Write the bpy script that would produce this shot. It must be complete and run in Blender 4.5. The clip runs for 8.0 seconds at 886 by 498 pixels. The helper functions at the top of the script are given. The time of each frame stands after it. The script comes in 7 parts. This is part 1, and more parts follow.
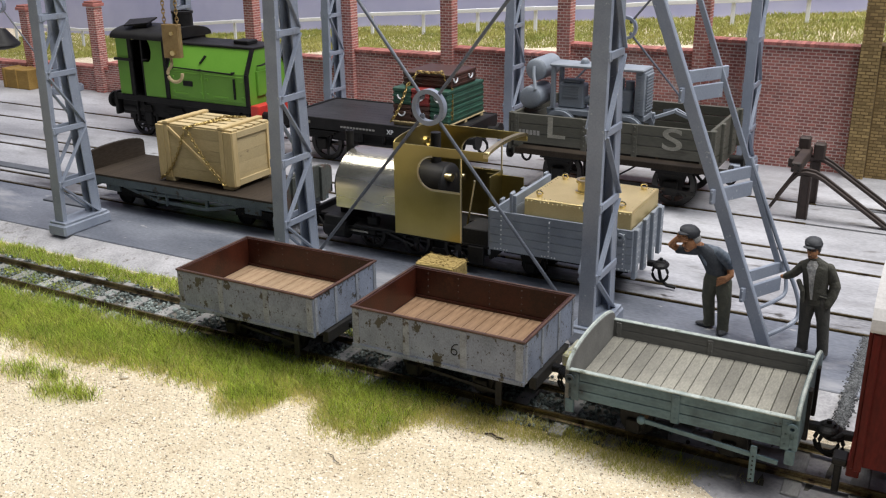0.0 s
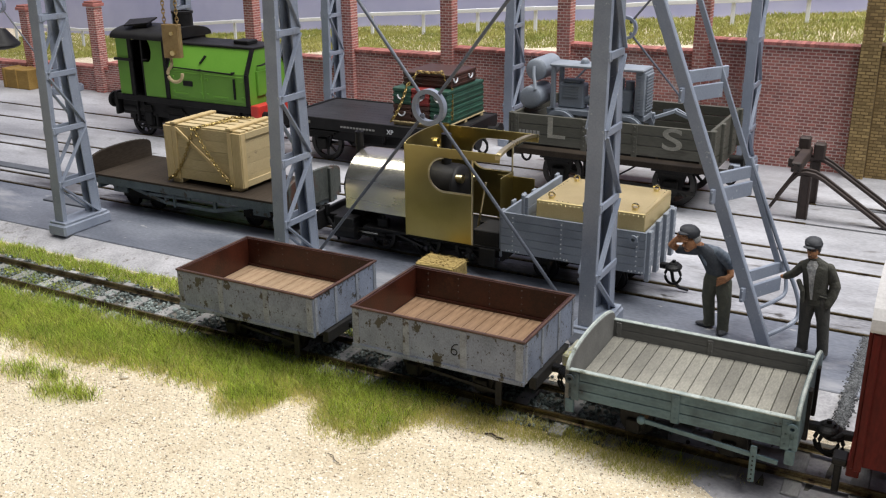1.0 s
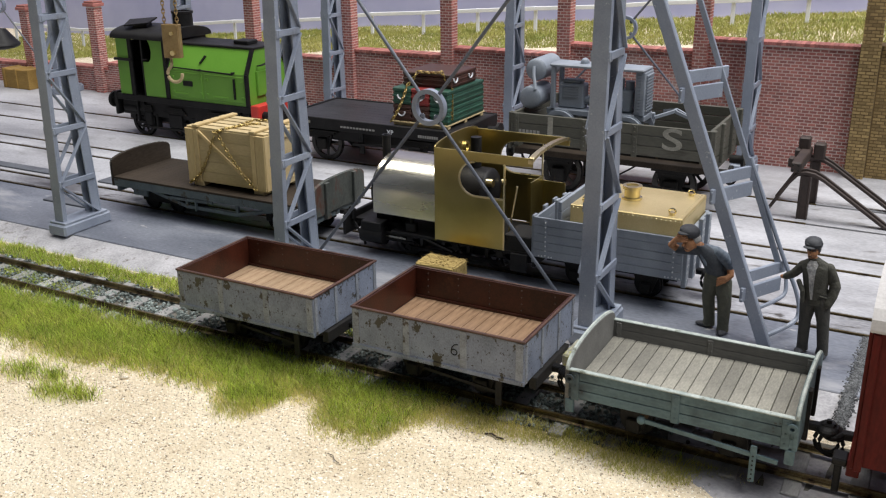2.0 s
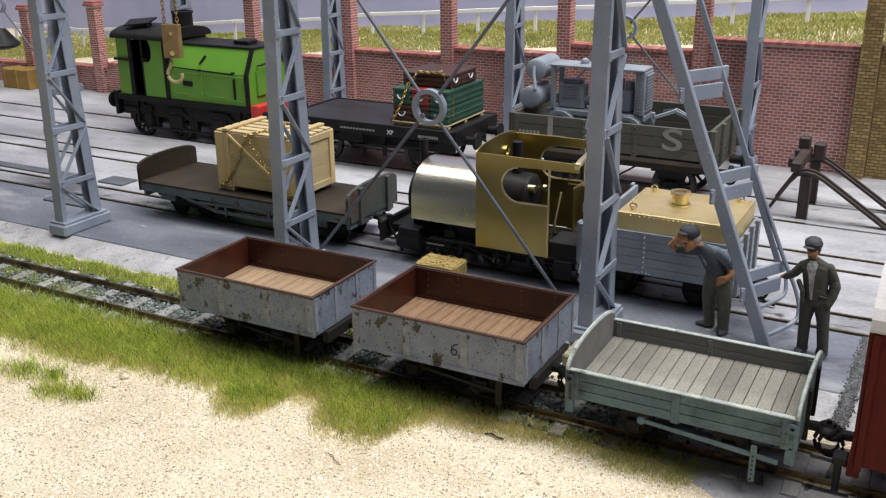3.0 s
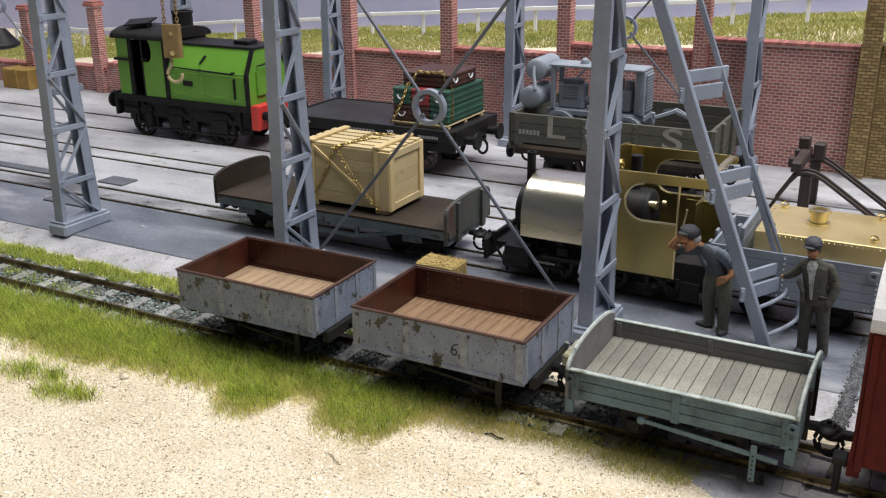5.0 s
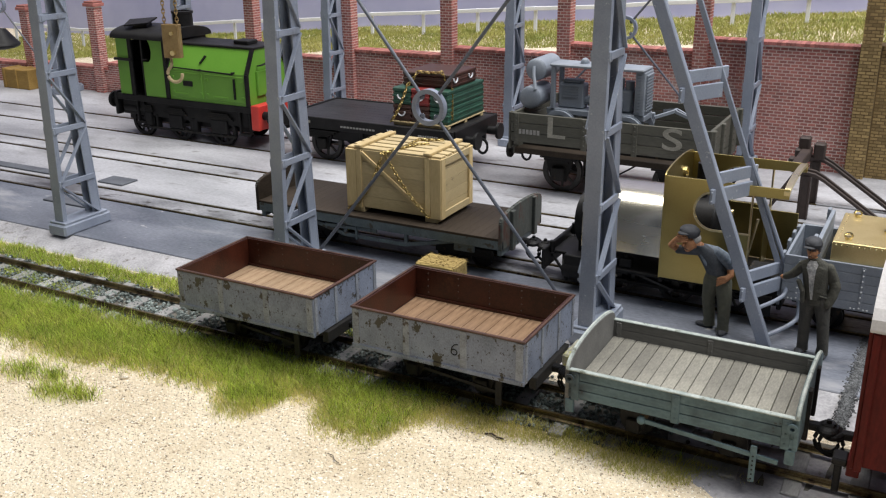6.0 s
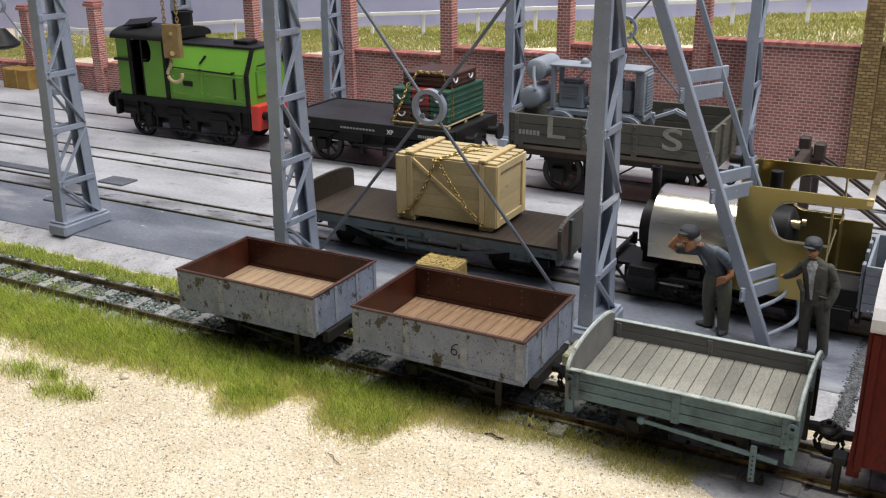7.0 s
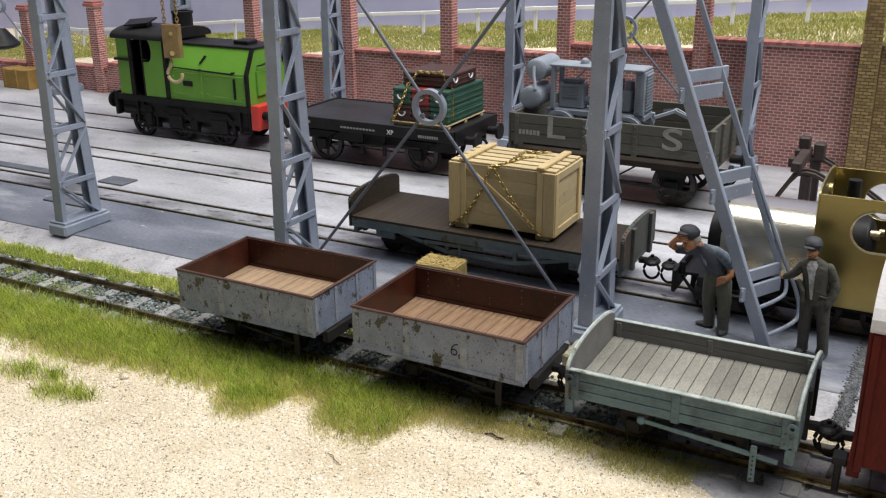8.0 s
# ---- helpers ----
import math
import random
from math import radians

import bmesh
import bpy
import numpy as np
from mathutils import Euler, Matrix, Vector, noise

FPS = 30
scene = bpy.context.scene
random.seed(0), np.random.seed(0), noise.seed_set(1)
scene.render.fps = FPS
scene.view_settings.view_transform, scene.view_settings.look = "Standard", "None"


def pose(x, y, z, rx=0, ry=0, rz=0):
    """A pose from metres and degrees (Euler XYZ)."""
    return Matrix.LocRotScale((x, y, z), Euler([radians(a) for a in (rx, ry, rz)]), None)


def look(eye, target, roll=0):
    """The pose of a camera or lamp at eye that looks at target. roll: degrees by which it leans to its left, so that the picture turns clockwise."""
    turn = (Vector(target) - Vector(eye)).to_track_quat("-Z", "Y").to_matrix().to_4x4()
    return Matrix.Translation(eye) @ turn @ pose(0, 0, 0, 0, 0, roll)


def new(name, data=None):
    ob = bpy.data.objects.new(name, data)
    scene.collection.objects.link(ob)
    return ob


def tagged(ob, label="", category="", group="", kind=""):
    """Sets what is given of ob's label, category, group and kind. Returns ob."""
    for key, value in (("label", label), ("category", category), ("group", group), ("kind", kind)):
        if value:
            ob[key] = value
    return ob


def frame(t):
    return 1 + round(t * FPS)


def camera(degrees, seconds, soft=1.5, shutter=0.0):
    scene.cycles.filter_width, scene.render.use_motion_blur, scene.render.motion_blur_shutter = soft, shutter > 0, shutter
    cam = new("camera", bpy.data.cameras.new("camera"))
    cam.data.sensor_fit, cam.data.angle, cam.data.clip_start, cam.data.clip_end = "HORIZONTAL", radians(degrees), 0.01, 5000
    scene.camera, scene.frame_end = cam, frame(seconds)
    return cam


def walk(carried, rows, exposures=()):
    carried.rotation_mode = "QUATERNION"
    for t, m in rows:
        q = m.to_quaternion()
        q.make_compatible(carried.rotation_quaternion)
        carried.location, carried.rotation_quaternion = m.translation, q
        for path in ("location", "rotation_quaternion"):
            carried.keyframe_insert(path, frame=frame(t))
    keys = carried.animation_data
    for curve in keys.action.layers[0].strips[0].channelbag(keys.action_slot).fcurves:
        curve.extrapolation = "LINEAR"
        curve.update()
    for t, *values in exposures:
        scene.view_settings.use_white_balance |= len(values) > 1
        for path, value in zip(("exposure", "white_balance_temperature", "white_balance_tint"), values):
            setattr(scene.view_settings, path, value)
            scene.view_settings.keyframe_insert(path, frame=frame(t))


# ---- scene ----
# ---- camera ----
MM = 0.001
EYE = (0.0, 0.0, 0.1419)
YAW, PITCH, ROLL = radians(-28.29), radians(19.92), -0.52
AIM = (math.sin(YAW) * math.cos(PITCH), math.cos(YAW) * math.cos(PITCH), -math.sin(PITCH))
cam = camera(49.5, 8.0, soft=1.2)
VIEW = look(EYE, [e + 0.3 * a for e, a in zip(EYE, AIM)], ROLL)
walk(cam, [(0.0, VIEW), (8.0, VIEW)])

# ---- light: an indoor hall, lit evenly from its ceiling, and an added fill lamp ----
world = bpy.data.worlds.new("hall_air")
scene.world = world
world.use_nodes = True
world.node_tree.nodes["Background"].inputs[0].default_value = (0.86, 0.92, 1.0, 1)
world.node_tree.nodes["Background"].inputs[1].default_value = 0.08


def area(name, eye, target, sx, sy, watts, colour=(1, 1, 1)):
    lamp = bpy.data.lights.new(name, "AREA")
    lamp.shape, lamp.size, lamp.size_y, lamp.energy, lamp.color = "RECTANGLE", sx, sy, watts, colour
    ob = new(name, lamp)
    ob.matrix_world = look(eye, target)
    return ob


area("ceiling_light", (-0.16, 0.50, 1.3), (-0.16, 0.499, 0), 1.8, 0.5, 26.5, (1.0, 0.975, 0.94))
# Fill lamp added to brighten the wall and the right; no such source is known.
area("ceiling_light", (0.55, 0.15, 1.2), (-0.02, 0.54, 0.03), 0.9, 0.4, 12.5, (0.95, 0.97, 1.0))
scene.view_settings.exposure = 0.0


# ---- building helpers (millimetres inside meshes) ----
def mm(x, y, z, rx=0, ry=0, rz=0):
    return pose(x * MM, y * MM, z * MM, rx, ry, rz)


def thing(name, x, y, z, label, category, group="", rz=0, kind=""):
    ob = new(name)
    ob.empty_display_size = 0.01
    ob.matrix_world = mm(x, y, z, 0, 0, rz)
    return tagged(ob, label, category, group, kind)


def part(name, bm, material, parent=None, label="", at=None, smooth=False):
    bmesh.ops.scale(bm, vec=(MM, MM, MM), verts=bm.verts)
    me = bpy.data.meshes.new(name)
    bm.to_mesh(me)
    bm.free()
    me.materials.append(material)
    if smooth:
        me.shade_smooth()
        me.set_sharp_from_angle(angle=radians(40))
    ob = new(name, me)
    if parent:
        ob.parent = parent
    if at is not None:
        ob.matrix_basis = at
    if label:
        ob["label"] = label
    return ob


def again(ob, at):
    """Another part on the same mesh, under the same parent."""
    o = new(ob.name.split(".")[0], ob.data)
    o.parent = ob.parent
    o.matrix_basis = at
    return o


def raw(name, verts, faces, material, parent=None, label=""):
    me = bpy.data.meshes.new(name)
    me.from_pydata(np.asarray(verts, float) * MM, [], faces)
    me.materials.append(material)
    ob = new(name, me)
    if parent:
        ob.parent = parent
    if label:
        ob["label"] = label
    return ob


def box(bm, x0, x1, y0, y1, z0, z1, bevel=0.0, m=None):
    g = bmesh.ops.create_cube(bm, size=1.0)["verts"]
    bmesh.ops.scale(bm, vec=(abs(x1 - x0), abs(y1 - y0), abs(z1 - z0)), verts=g)
    bmesh.ops.translate(bm, vec=((x0 + x1) / 2, (y0 + y1) / 2, (z0 + z1) / 2), verts=g)
    if m:
        bmesh.ops.transform(bm, matrix=m, verts=g)
    if bevel:
        es = list({e for v in g for e in v.link_edges})
        bmesh.ops.bevel(bm, geom=es, offset=bevel, segments=1, affect="EDGES")
    return bm


def boxes(*rows, bevel=0.0):
    bm = bmesh.new()
    for r in rows:
        box(bm, *r, bevel=bevel)
    return bm


def rod(bm, a, b, r, seg=10, r2=None):
    a, b = Vector(a), Vector(b)
    d = b - a
    m = Matrix.Translation((a + b) / 2) @ d.to_track_quat("Z", "Y").to_matrix().to_4x4()
    bmesh.ops.create_cone(bm, cap_ends=True, segments=seg, radius1=r, radius2=r if r2 is None else r2, depth=d.length, matrix=m)
    return bm


def beam(bm, a, b, w, h, up=(0, 0, 1), bevel=0.0):
    """A bar of rectangular section from a to b; w across, h along up."""
    a, b = Vector(a), Vector(b)
    d = (b - a).normalized()
    side = d.cross(Vector(up)).normalized()
    u = side.cross(d)
    m = Matrix((side, d, u)).transposed().to_4x4()
    m.translation = (a + b) / 2
    return box(bm, -w / 2, w / 2, -(b - a).length / 2, (b - a).length / 2, -h / 2, h / 2, bevel, m)


def tube(bm, pts, r, seg=6, closed=False):
    pts = [Vector(p) for p in pts]
    rings = []
    n = len(pts)
    for i, p in enumerate(pts):
        if closed:
            d = pts[(i + 1) % n] - pts[i - 1]
        else:
            d = pts[min(i + 1, n - 1)] - pts[max(i - 1, 0)]
        q = d.to_track_quat("Z", "Y")
        rings.append([bm.verts.new(p + q @ Vector((r * math.cos(t), r * math.sin(t), 0))) for t in np.linspace(0, 2 * math.pi, seg, endpoint=False)])
    pairs = list(zip(rings, rings[1:])) + ([(rings[-1], rings[0])] if closed else [])
    for a, b in pairs:
        for k in range(seg):
            bm.faces.new((a[k], a[(k + 1) % seg], b[(k + 1) % seg], b[k]))
    if not closed:
        bm.faces.new(rings[0][::-1])
        bm.faces.new(rings[-1])
    return bm


def prism(bm, outline, axis, lo, hi, bevel=0.0):
    """A plate with the given 2D outline, extruded from lo to hi along an axis."""
    def put(p, q, w):
        return {"x": (w, p, q), "y": (p, w, q), "z": (p, q, w)}[axis]
    a = [bm.verts.new(put(p, q, lo)) for p, q in outline]
    b = [bm.verts.new(put(p, q, hi)) for p, q in outline]
    n = len(a)
    fs = [bm.faces.new(a), bm.faces.new(b[::-1])]
    fs += [bm.faces.new((a[i], b[i], b[(i + 1) % n], a[(i + 1) % n])) for i in range(n)]
    bmesh.ops.recalc_face_normals(bm, faces=fs)
    if bevel:
        bmesh.ops.bevel(bm, geom=list({e for f in fs[:2] for e in f.edges}), offset=bevel, segments=1, affect="EDGES")
    return bm


def ball(bm, c, r, sx=1, sy=1, sz=1, u=12, v=8):
    bmesh.ops.create_uvsphere(bm, u_segments=u, v_segments=v, radius=r, matrix=Matrix.Translation(c) @ Matrix.Diagonal((sx, sy, sz, 1)))
    return bm


def ring(bm, c, r_out, r_in, axis, half, seg=28):
    """A flat ring with thickness."""
    rows = []
    for t in np.linspace(0, 2 * math.pi, seg, endpoint=False):
        row = []
        for r, w in ((r_out, -half), (r_out, half), (r_in, half), (r_in, -half)):
            p, q = r * math.cos(t), r * math.sin(t)
            v = {"x": (w, p, q), "y": (p, w, q), "z": (p, q, w)}[axis]
            row.append(bm.verts.new(Vector(c) + Vector(v)))
        rows.append(row)
    fs = []
    for a, b in zip(rows, rows[1:] + rows[:1]):
        for k in range(4):
            fs.append(bm.faces.new((a[k], a[(k + 1) % 4], b[(k + 1) % 4], b[k])))
    bmesh.ops.recalc_face_normals(bm, faces=fs)
    return bm


def rivets(bm, pts, r=0.35, axis="y"):
    for p in pts:
        k = {"x": (0.6, 1, 1), "y": (1, 0.6, 1), "z": (1, 1, 0.6)}[axis]
        bmesh.ops.create_icosphere(bm, subdivisions=1, radius=r, matrix=Matrix.Translation(p) @ Matrix.Diagonal((*k, 1)))
    return bm


# ---- materials ----
def surf(name, c1, c2, rough=0.6, metal=0.0, grain=0.6, stain=9.0, bump=0.15, mix=0.5, stretch=(1, 1, 1), spot=None, spot_size=3.0, spot_at=0.6,
         vary=0.0, island=False, rough_vary=0.15, spot_soft=0.05, depth=0.0002, spot2=None, spot2_size=1.2, spot2_at=0.64, spot2_soft=0.04, spec=0.5, shift=(0, 0, 0)):
    """Two colours mixed by large stains and fine grain, chips of a third colour, relief, and a change from piece to piece."""
    m = bpy.data.materials.new(name)
    m.use_nodes = True
    nt = m.node_tree
    b = nt.nodes["Principled BSDF"]
    link = nt.links.new
    co = nt.nodes.new("ShaderNodeTexCoord").outputs["Object"]
    mp = nt.nodes.new("ShaderNodeMapping")
    mp.inputs["Scale"].default_value = stretch
    mp.inputs["Location"].default_value = shift
    link(co, mp.inputs[0])

    def noise_of(size, detail=4.0, rough_n=0.6):
        n = nt.nodes.new("ShaderNodeTexNoise")
        n.inputs["Scale"].default_value = 1000.0 / size
        n.inputs["Detail"].default_value = detail
        n.inputs["Roughness"].default_value = rough_n
        link(mp.outputs[0], n.inputs["Vector"])
        return n.outputs[0]

    def ramp(src, lo, hi):
        r = nt.nodes.new("ShaderNodeMapRange")
        r.inputs[1].default_value, r.inputs[2].default_value = lo, hi
        link(src, r.inputs[0])
        return r.outputs[0]

    def blend(fac, a, c, mode="MIX"):
        n = nt.nodes.new("ShaderNodeMix")
        n.data_type, n.blend_type = "RGBA", mode
        for sock, v in ((n.inputs[0], fac), (n.inputs[6], a), (n.inputs[7], c)):
            if isinstance(v, (int, float)):
                sock.default_value = v
            elif isinstance(v, tuple):
                sock.default_value = (*v, 1)
            else:
                link(v, sock)
        return n.outputs[2]

    big, fine = noise_of(stain), noise_of(grain, 3.0)
    add = nt.nodes.new("ShaderNodeMath")
    add.operation = "MULTIPLY_ADD"
    link(fine, add.inputs[0])
    add.inputs[1].default_value = 0.5
    half = nt.nodes.new("ShaderNodeMath")
    half.operation = "MULTIPLY"
    link(big, half.inputs[0])
    half.inputs[1].default_value = 0.75
    link(half.outputs[0], add.inputs[2])
    col = blend(ramp(add.outputs[0], 0.62 - mix * 0.35, 0.62 + mix * 0.35), c1, c2)
    if vary:
        src = nt.nodes.new("ShaderNodeNewGeometry").outputs["Random Per Island"] if island else nt.nodes.new("ShaderNodeObjectInfo").outputs["Random"]
        hsv = nt.nodes.new("ShaderNodeHueSaturation")
        link(ramp(src, 0, 1), hsv.inputs["Value"])
        r = hsv.inputs["Value"].links[0].from_node
        r.inputs[3].default_value, r.inputs[4].default_value = 1 - vary, 1 + vary
        link(col, hsv.inputs["Color"])
        col = hsv.outputs[0]
    if spot:
        col = blend(ramp(noise_of(spot_size, 5.0, 0.65), spot_at, spot_at + spot_soft), col, spot)
    if spot2:
        col = blend(ramp(noise_of(spot2_size, 3.0, 0.6), spot2_at, spot2_at + spot2_soft), col, spot2)
    link(col, b.inputs["Base Color"])
    rr = nt.nodes.new("ShaderNodeMapRange")
    rr.inputs[3].default_value, rr.inputs[4].default_value = rough - rough_vary, min(1, rough + rough_vary)
    link(big, rr.inputs[0])
    link(rr.outputs[0], b.inputs["Roughness"])
    b.inputs["Metallic"].default_value = metal
    b.inputs["Specular IOR Level"].default_value = spec
    if bump:
        bp = nt.nodes.new("ShaderNodeBump")
        bp.inputs["Strength"].default_value = bump
        bp.inputs["Distance"].default_value = depth
        link(fine, bp.inputs["Height"])
        link(bp.outputs[0], b.inputs["Normal"])
    return m


M_SAND = surf("sand", (0.58, 0.46, 0.30), (0.88, 0.79, 0.62), 0.95, grain=1.0, stain=34, bump=1.0, mix=0.75, spot=(0.22, 0.155, 0.095), spot_size=1.3, spot_at=0.595, spot_soft=0.05, depth=0.0014, spot2=(0.97, 0.92, 0.82), spot2_size=0.9, spot2_at=0.59)
M_SLAB_DARK = surf("oil_stained_concrete", (0.13, 0.13, 0.145), (0.42, 0.42, 0.45), 0.36, grain=1.2, stain=30, bump=0.3, stretch=(0.5, 1.2, 1), spot=(0.05, 0.048, 0.05), spot_size=40, spot_at=0.48, spot_soft=0.2, spot2=(0.06, 0.055, 0.05), spot2_size=6, spot2_at=0.58, spot2_soft=0.1)
M_SLAB = surf("painted_concrete", (0.255, 0.255, 0.277), (0.52, 0.52, 0.55), 0.42, grain=1.2, stain=38, bump=0.25, stretch=(0.5, 1.2, 1), spot=(0.17, 0.165, 0.17), spot_size=46, spot_at=0.53, spot_soft=0.22, spot2=(0.13, 0.12, 0.115), spot2_size=9, spot2_at=0.61, spot2_soft=0.14)
M_SLAB_BLUE = surf("blue_grey_painted_concrete", (0.082, 0.092, 0.118), (0.22, 0.235, 0.275), 0.40, grain=1.2, stain=30, bump=0.25, stretch=(0.5, 1.2, 1), spot=(0.38, 0.38, 0.40), spot_size=44, spot_at=0.57, spot_soft=0.16, spot2=(0.46, 0.45, 0.45), spot2_size=5, spot2_at=0.67, shift=(0.03, 0.0, 0.0))
M_BALLAST = surf("ballast", (0.10, 0.12, 0.11), (0.24, 0.275, 0.26), 0.9, grain=0.5, stain=4, vary=0.65, island=True)
M_EARTH = surf("earth", (0.07, 0.065, 0.05), (0.14, 0.13, 0.11), 0.95, grain=0.7, stain=10, bump=0.8)
M_GRASS = surf("grass_fibre", (0.17, 0.31, 0.025), (0.64, 0.68, 0.14), 0.6, grain=2.0, stain=14, bump=0, mix=1.0, vary=0.75, island=True)
M_GRASS2 = surf("dry_grass_fibre", (0.42, 0.43, 0.10), (0.80, 0.72, 0.28), 0.65, grain=2.5, stain=18, bump=0, vary=0.3, island=True)
M_SLEEPER = surf("sleeper_grey", (0.24, 0.235, 0.23), (0.38, 0.37, 0.355), 0.8, grain=0.5, stain=4, stretch=(1, 0.25, 1), vary=0.25, spot=(0.20, 0.09, 0.04), spot_size=9, spot_at=0.66)
M_RAIL = surf("rail_brass", (0.085, 0.06, 0.03), (0.24, 0.185, 0.09), 0.34, 0.8, grain=0.8, stain=9, spot=(0.045, 0.028, 0.018), spot_size=6, spot_at=0.52, spot_soft=0.1)
M_STEEL_GREY = surf("grey_painted_steel", (0.20, 0.23, 0.295), (0.32, 0.355, 0.43), 0.42, grain=0.5, stain=14, bump=0.16, mix=0.7, spot=(0.13, 0.13, 0.13), spot_size=11, spot_at=0.63, spot_soft=0.16, spot2=(0.46, 0.49, 0.54), spot2_size=1.8, spot2_at=0.67, spot2_soft=0.06)
M_BRICK = surf("red_brick", (0.31, 0.09, 0.075), (0.50, 0.22, 0.185), 0.85, grain=0.5, stain=26, vary=0.3, island=True, spot=(0.62, 0.50, 0.46), spot_size=30, spot_at=0.57, spot_soft=0.3)
M_BRICK_ONE = surf("red_brick_piece", (0.31, 0.09, 0.075), (0.50, 0.22, 0.185), 0.85, grain=0.5, stain=26, vary=0.3, spot=(0.62, 0.50, 0.46), spot_size=6, spot_at=0.60, spot_soft=0.3)
M_MORTAR = surf("mortar", (0.70, 0.60, 0.55), (0.88, 0.80, 0.75), 0.95, grain=0.6, stain=15, bump=0.4)
M_YBRICK = surf("yellow_brick", (0.22, 0.145, 0.055), (0.40, 0.285, 0.125), 0.85, grain=0.5, stain=22, vary=0.28, island=True, spot=(0.12, 0.075, 0.03), spot_size=22, spot_at=0.60, spot_soft=0.2)
M_YMORTAR = surf("dark_mortar", (0.13, 0.085, 0.038), (0.21, 0.145, 0.065), 0.95, grain=0.6, stain=15)
M_BRASS = surf("polished_brass", (0.70, 0.58, 0.31), (0.82, 0.70, 0.42), 0.28, 1.0, grain=0.4, stain=16, bump=0.03, stretch=(1, 1, 0.2), rough_vary=0.1)
M_BRASS_TANK = surf("satin_brass_sheet", (0.74, 0.59, 0.28), (0.86, 0.71, 0.39), 0.45, 1.0, grain=0.4, stain=14, bump=0.03, rough_vary=0.06)
M_BRASS_DULL = surf("dull_brass", (0.40, 0.325, 0.125), (0.50, 0.41, 0.17), 0.33, 1.0, grain=0.4, stain=16, bump=0.05, rough_vary=0.12)
M_SILVER = surf("bare_nickel_sheet", (0.66, 0.62, 0.50), (0.74, 0.70, 0.60), 0.26, 1.0, grain=0.35, stain=14, bump=0.05, stretch=(0.15, 1, 1), rough_vary=0.07)
M_BLACK = surf("black_iron", (0.005, 0.005, 0.006), (0.018, 0.017, 0.017), 0.5, grain=0.5, stain=6, spec=0.22)
M_DKGREY = surf("dirty_black_frame", (0.008, 0.008, 0.008), (0.026, 0.024, 0.022), 0.7, grain=0.6, stain=7, spot=(0.06, 0.042, 0.027), spot_size=6, spot_at=0.63, spec=0.25)
M_GREY_PRIMER = surf("grey_primer", (0.20, 0.225, 0.265), (0.29, 0.32, 0.365), 0.5, grain=0.4, stain=10, bump=0.08)
M_WHITE_TUB = surf("chipped_white_paint", (0.07, 0.083, 0.118), (0.285, 0.325, 0.415), 0.45, grain=0.5, stain=8, mix=0.9, stretch=(1, 1, 0.8), spot=(0.03, 0.024, 0.014), spot_size=5.2, spot_at=0.605, spot_soft=0.03, spot2=(0.035, 0.03, 0.027), spot2_size=1.2, spot2_at=0.635, spot2_soft=0.03, shift=(0.0175, 0.006, 0.0035))
M_STRAP = surf("grimy_paint_strap", (0.10, 0.105, 0.12), (0.36, 0.39, 0.44), 0.55, grain=0.5, stain=5, mix=0.8, spot=(0.05, 0.04, 0.03), spot_size=3, spot_at=0.58)
M_RUST = surf("rusty_steel", (0.02, 0.005, 0.003), (0.07, 0.016, 0.007), 0.40, grain=0.6, stain=12, bump=0.2, spot=(0.12, 0.036, 0.011), spot_size=10, spot_at=0.60, spot_soft=0.16)
M_RUST_FLOOR = surf("rusty_floor_plank", (0.07, 0.026, 0.012), (0.46, 0.31, 0.19), 0.38, grain=0.9, stain=18, stretch=(1.0, 0.16, 1), vary=0.12, mix=0.9)
M_PALE_FLOOR = surf("bare_floor_plank", (0.13, 0.055, 0.025), (0.62, 0.47, 0.31), 0.38, grain=0.9, stain=22, stretch=(1.0, 0.16, 1), vary=0.10, mix=0.9)
M_RUST_RIM = surf("rusty_rim", (0.028, 0.013, 0.009), (0.10, 0.045, 0.028), 0.5, grain=0.6, stain=5)
M_TEAL_WOOD = surf("faded_teal_planks", (0.042, 0.082, 0.098), (0.16, 0.232, 0.25), 0.75, grain=0.6, stain=14, stretch=(0.45, 1, 0.6), vary=0.10, mix=0.9, spot=(0.022, 0.026, 0.03), spot_size=12, spot_at=0.50, spot_soft=0.2, spot2=(0.035, 0.036, 0.035), spot2_size=1.5, spot2_at=0.66)
M_PALE_RIM = surf("pale_worn_edge", (0.22, 0.265, 0.25), (0.46, 0.49, 0.455), 0.8, grain=0.6, stain=5, spot=(0.12, 0.13, 0.10), spot_size=4, spot_at=0.60, spot_soft=0.1)
M_MOSS = surf("mossy_timber", (0.15, 0.145, 0.11), (0.36, 0.35, 0.28), 0.9, grain=0.6, stain=4, bump=0.7, spot=(0.33, 0.32, 0.06), spot_size=5, spot_at=0.50, spot_soft=0.12)
M_GREY_WOOD = surf("weathered_planks", (0.085, 0.08, 0.068), (0.32, 0.305, 0.255), 0.8, grain=0.5, stain=12, stretch=(1, 0.3, 1), vary=0.26, mix=0.8, spot=(0.065, 0.06, 0.05), spot_size=9, spot_at=0.60, spot_soft=0.15, spot2=(0.36, 0.34, 0.18), spot2_size=14, spot2_at=0.64, spot2_soft=0.15)
M_GREY_SIDE = surf("weathered_side_planks", (0.085, 0.083, 0.078), (0.22, 0.215, 0.20), 0.85, grain=0.5, stain=10, stretch=(0.15, 1, 1), vary=0.12, mix=0.8)
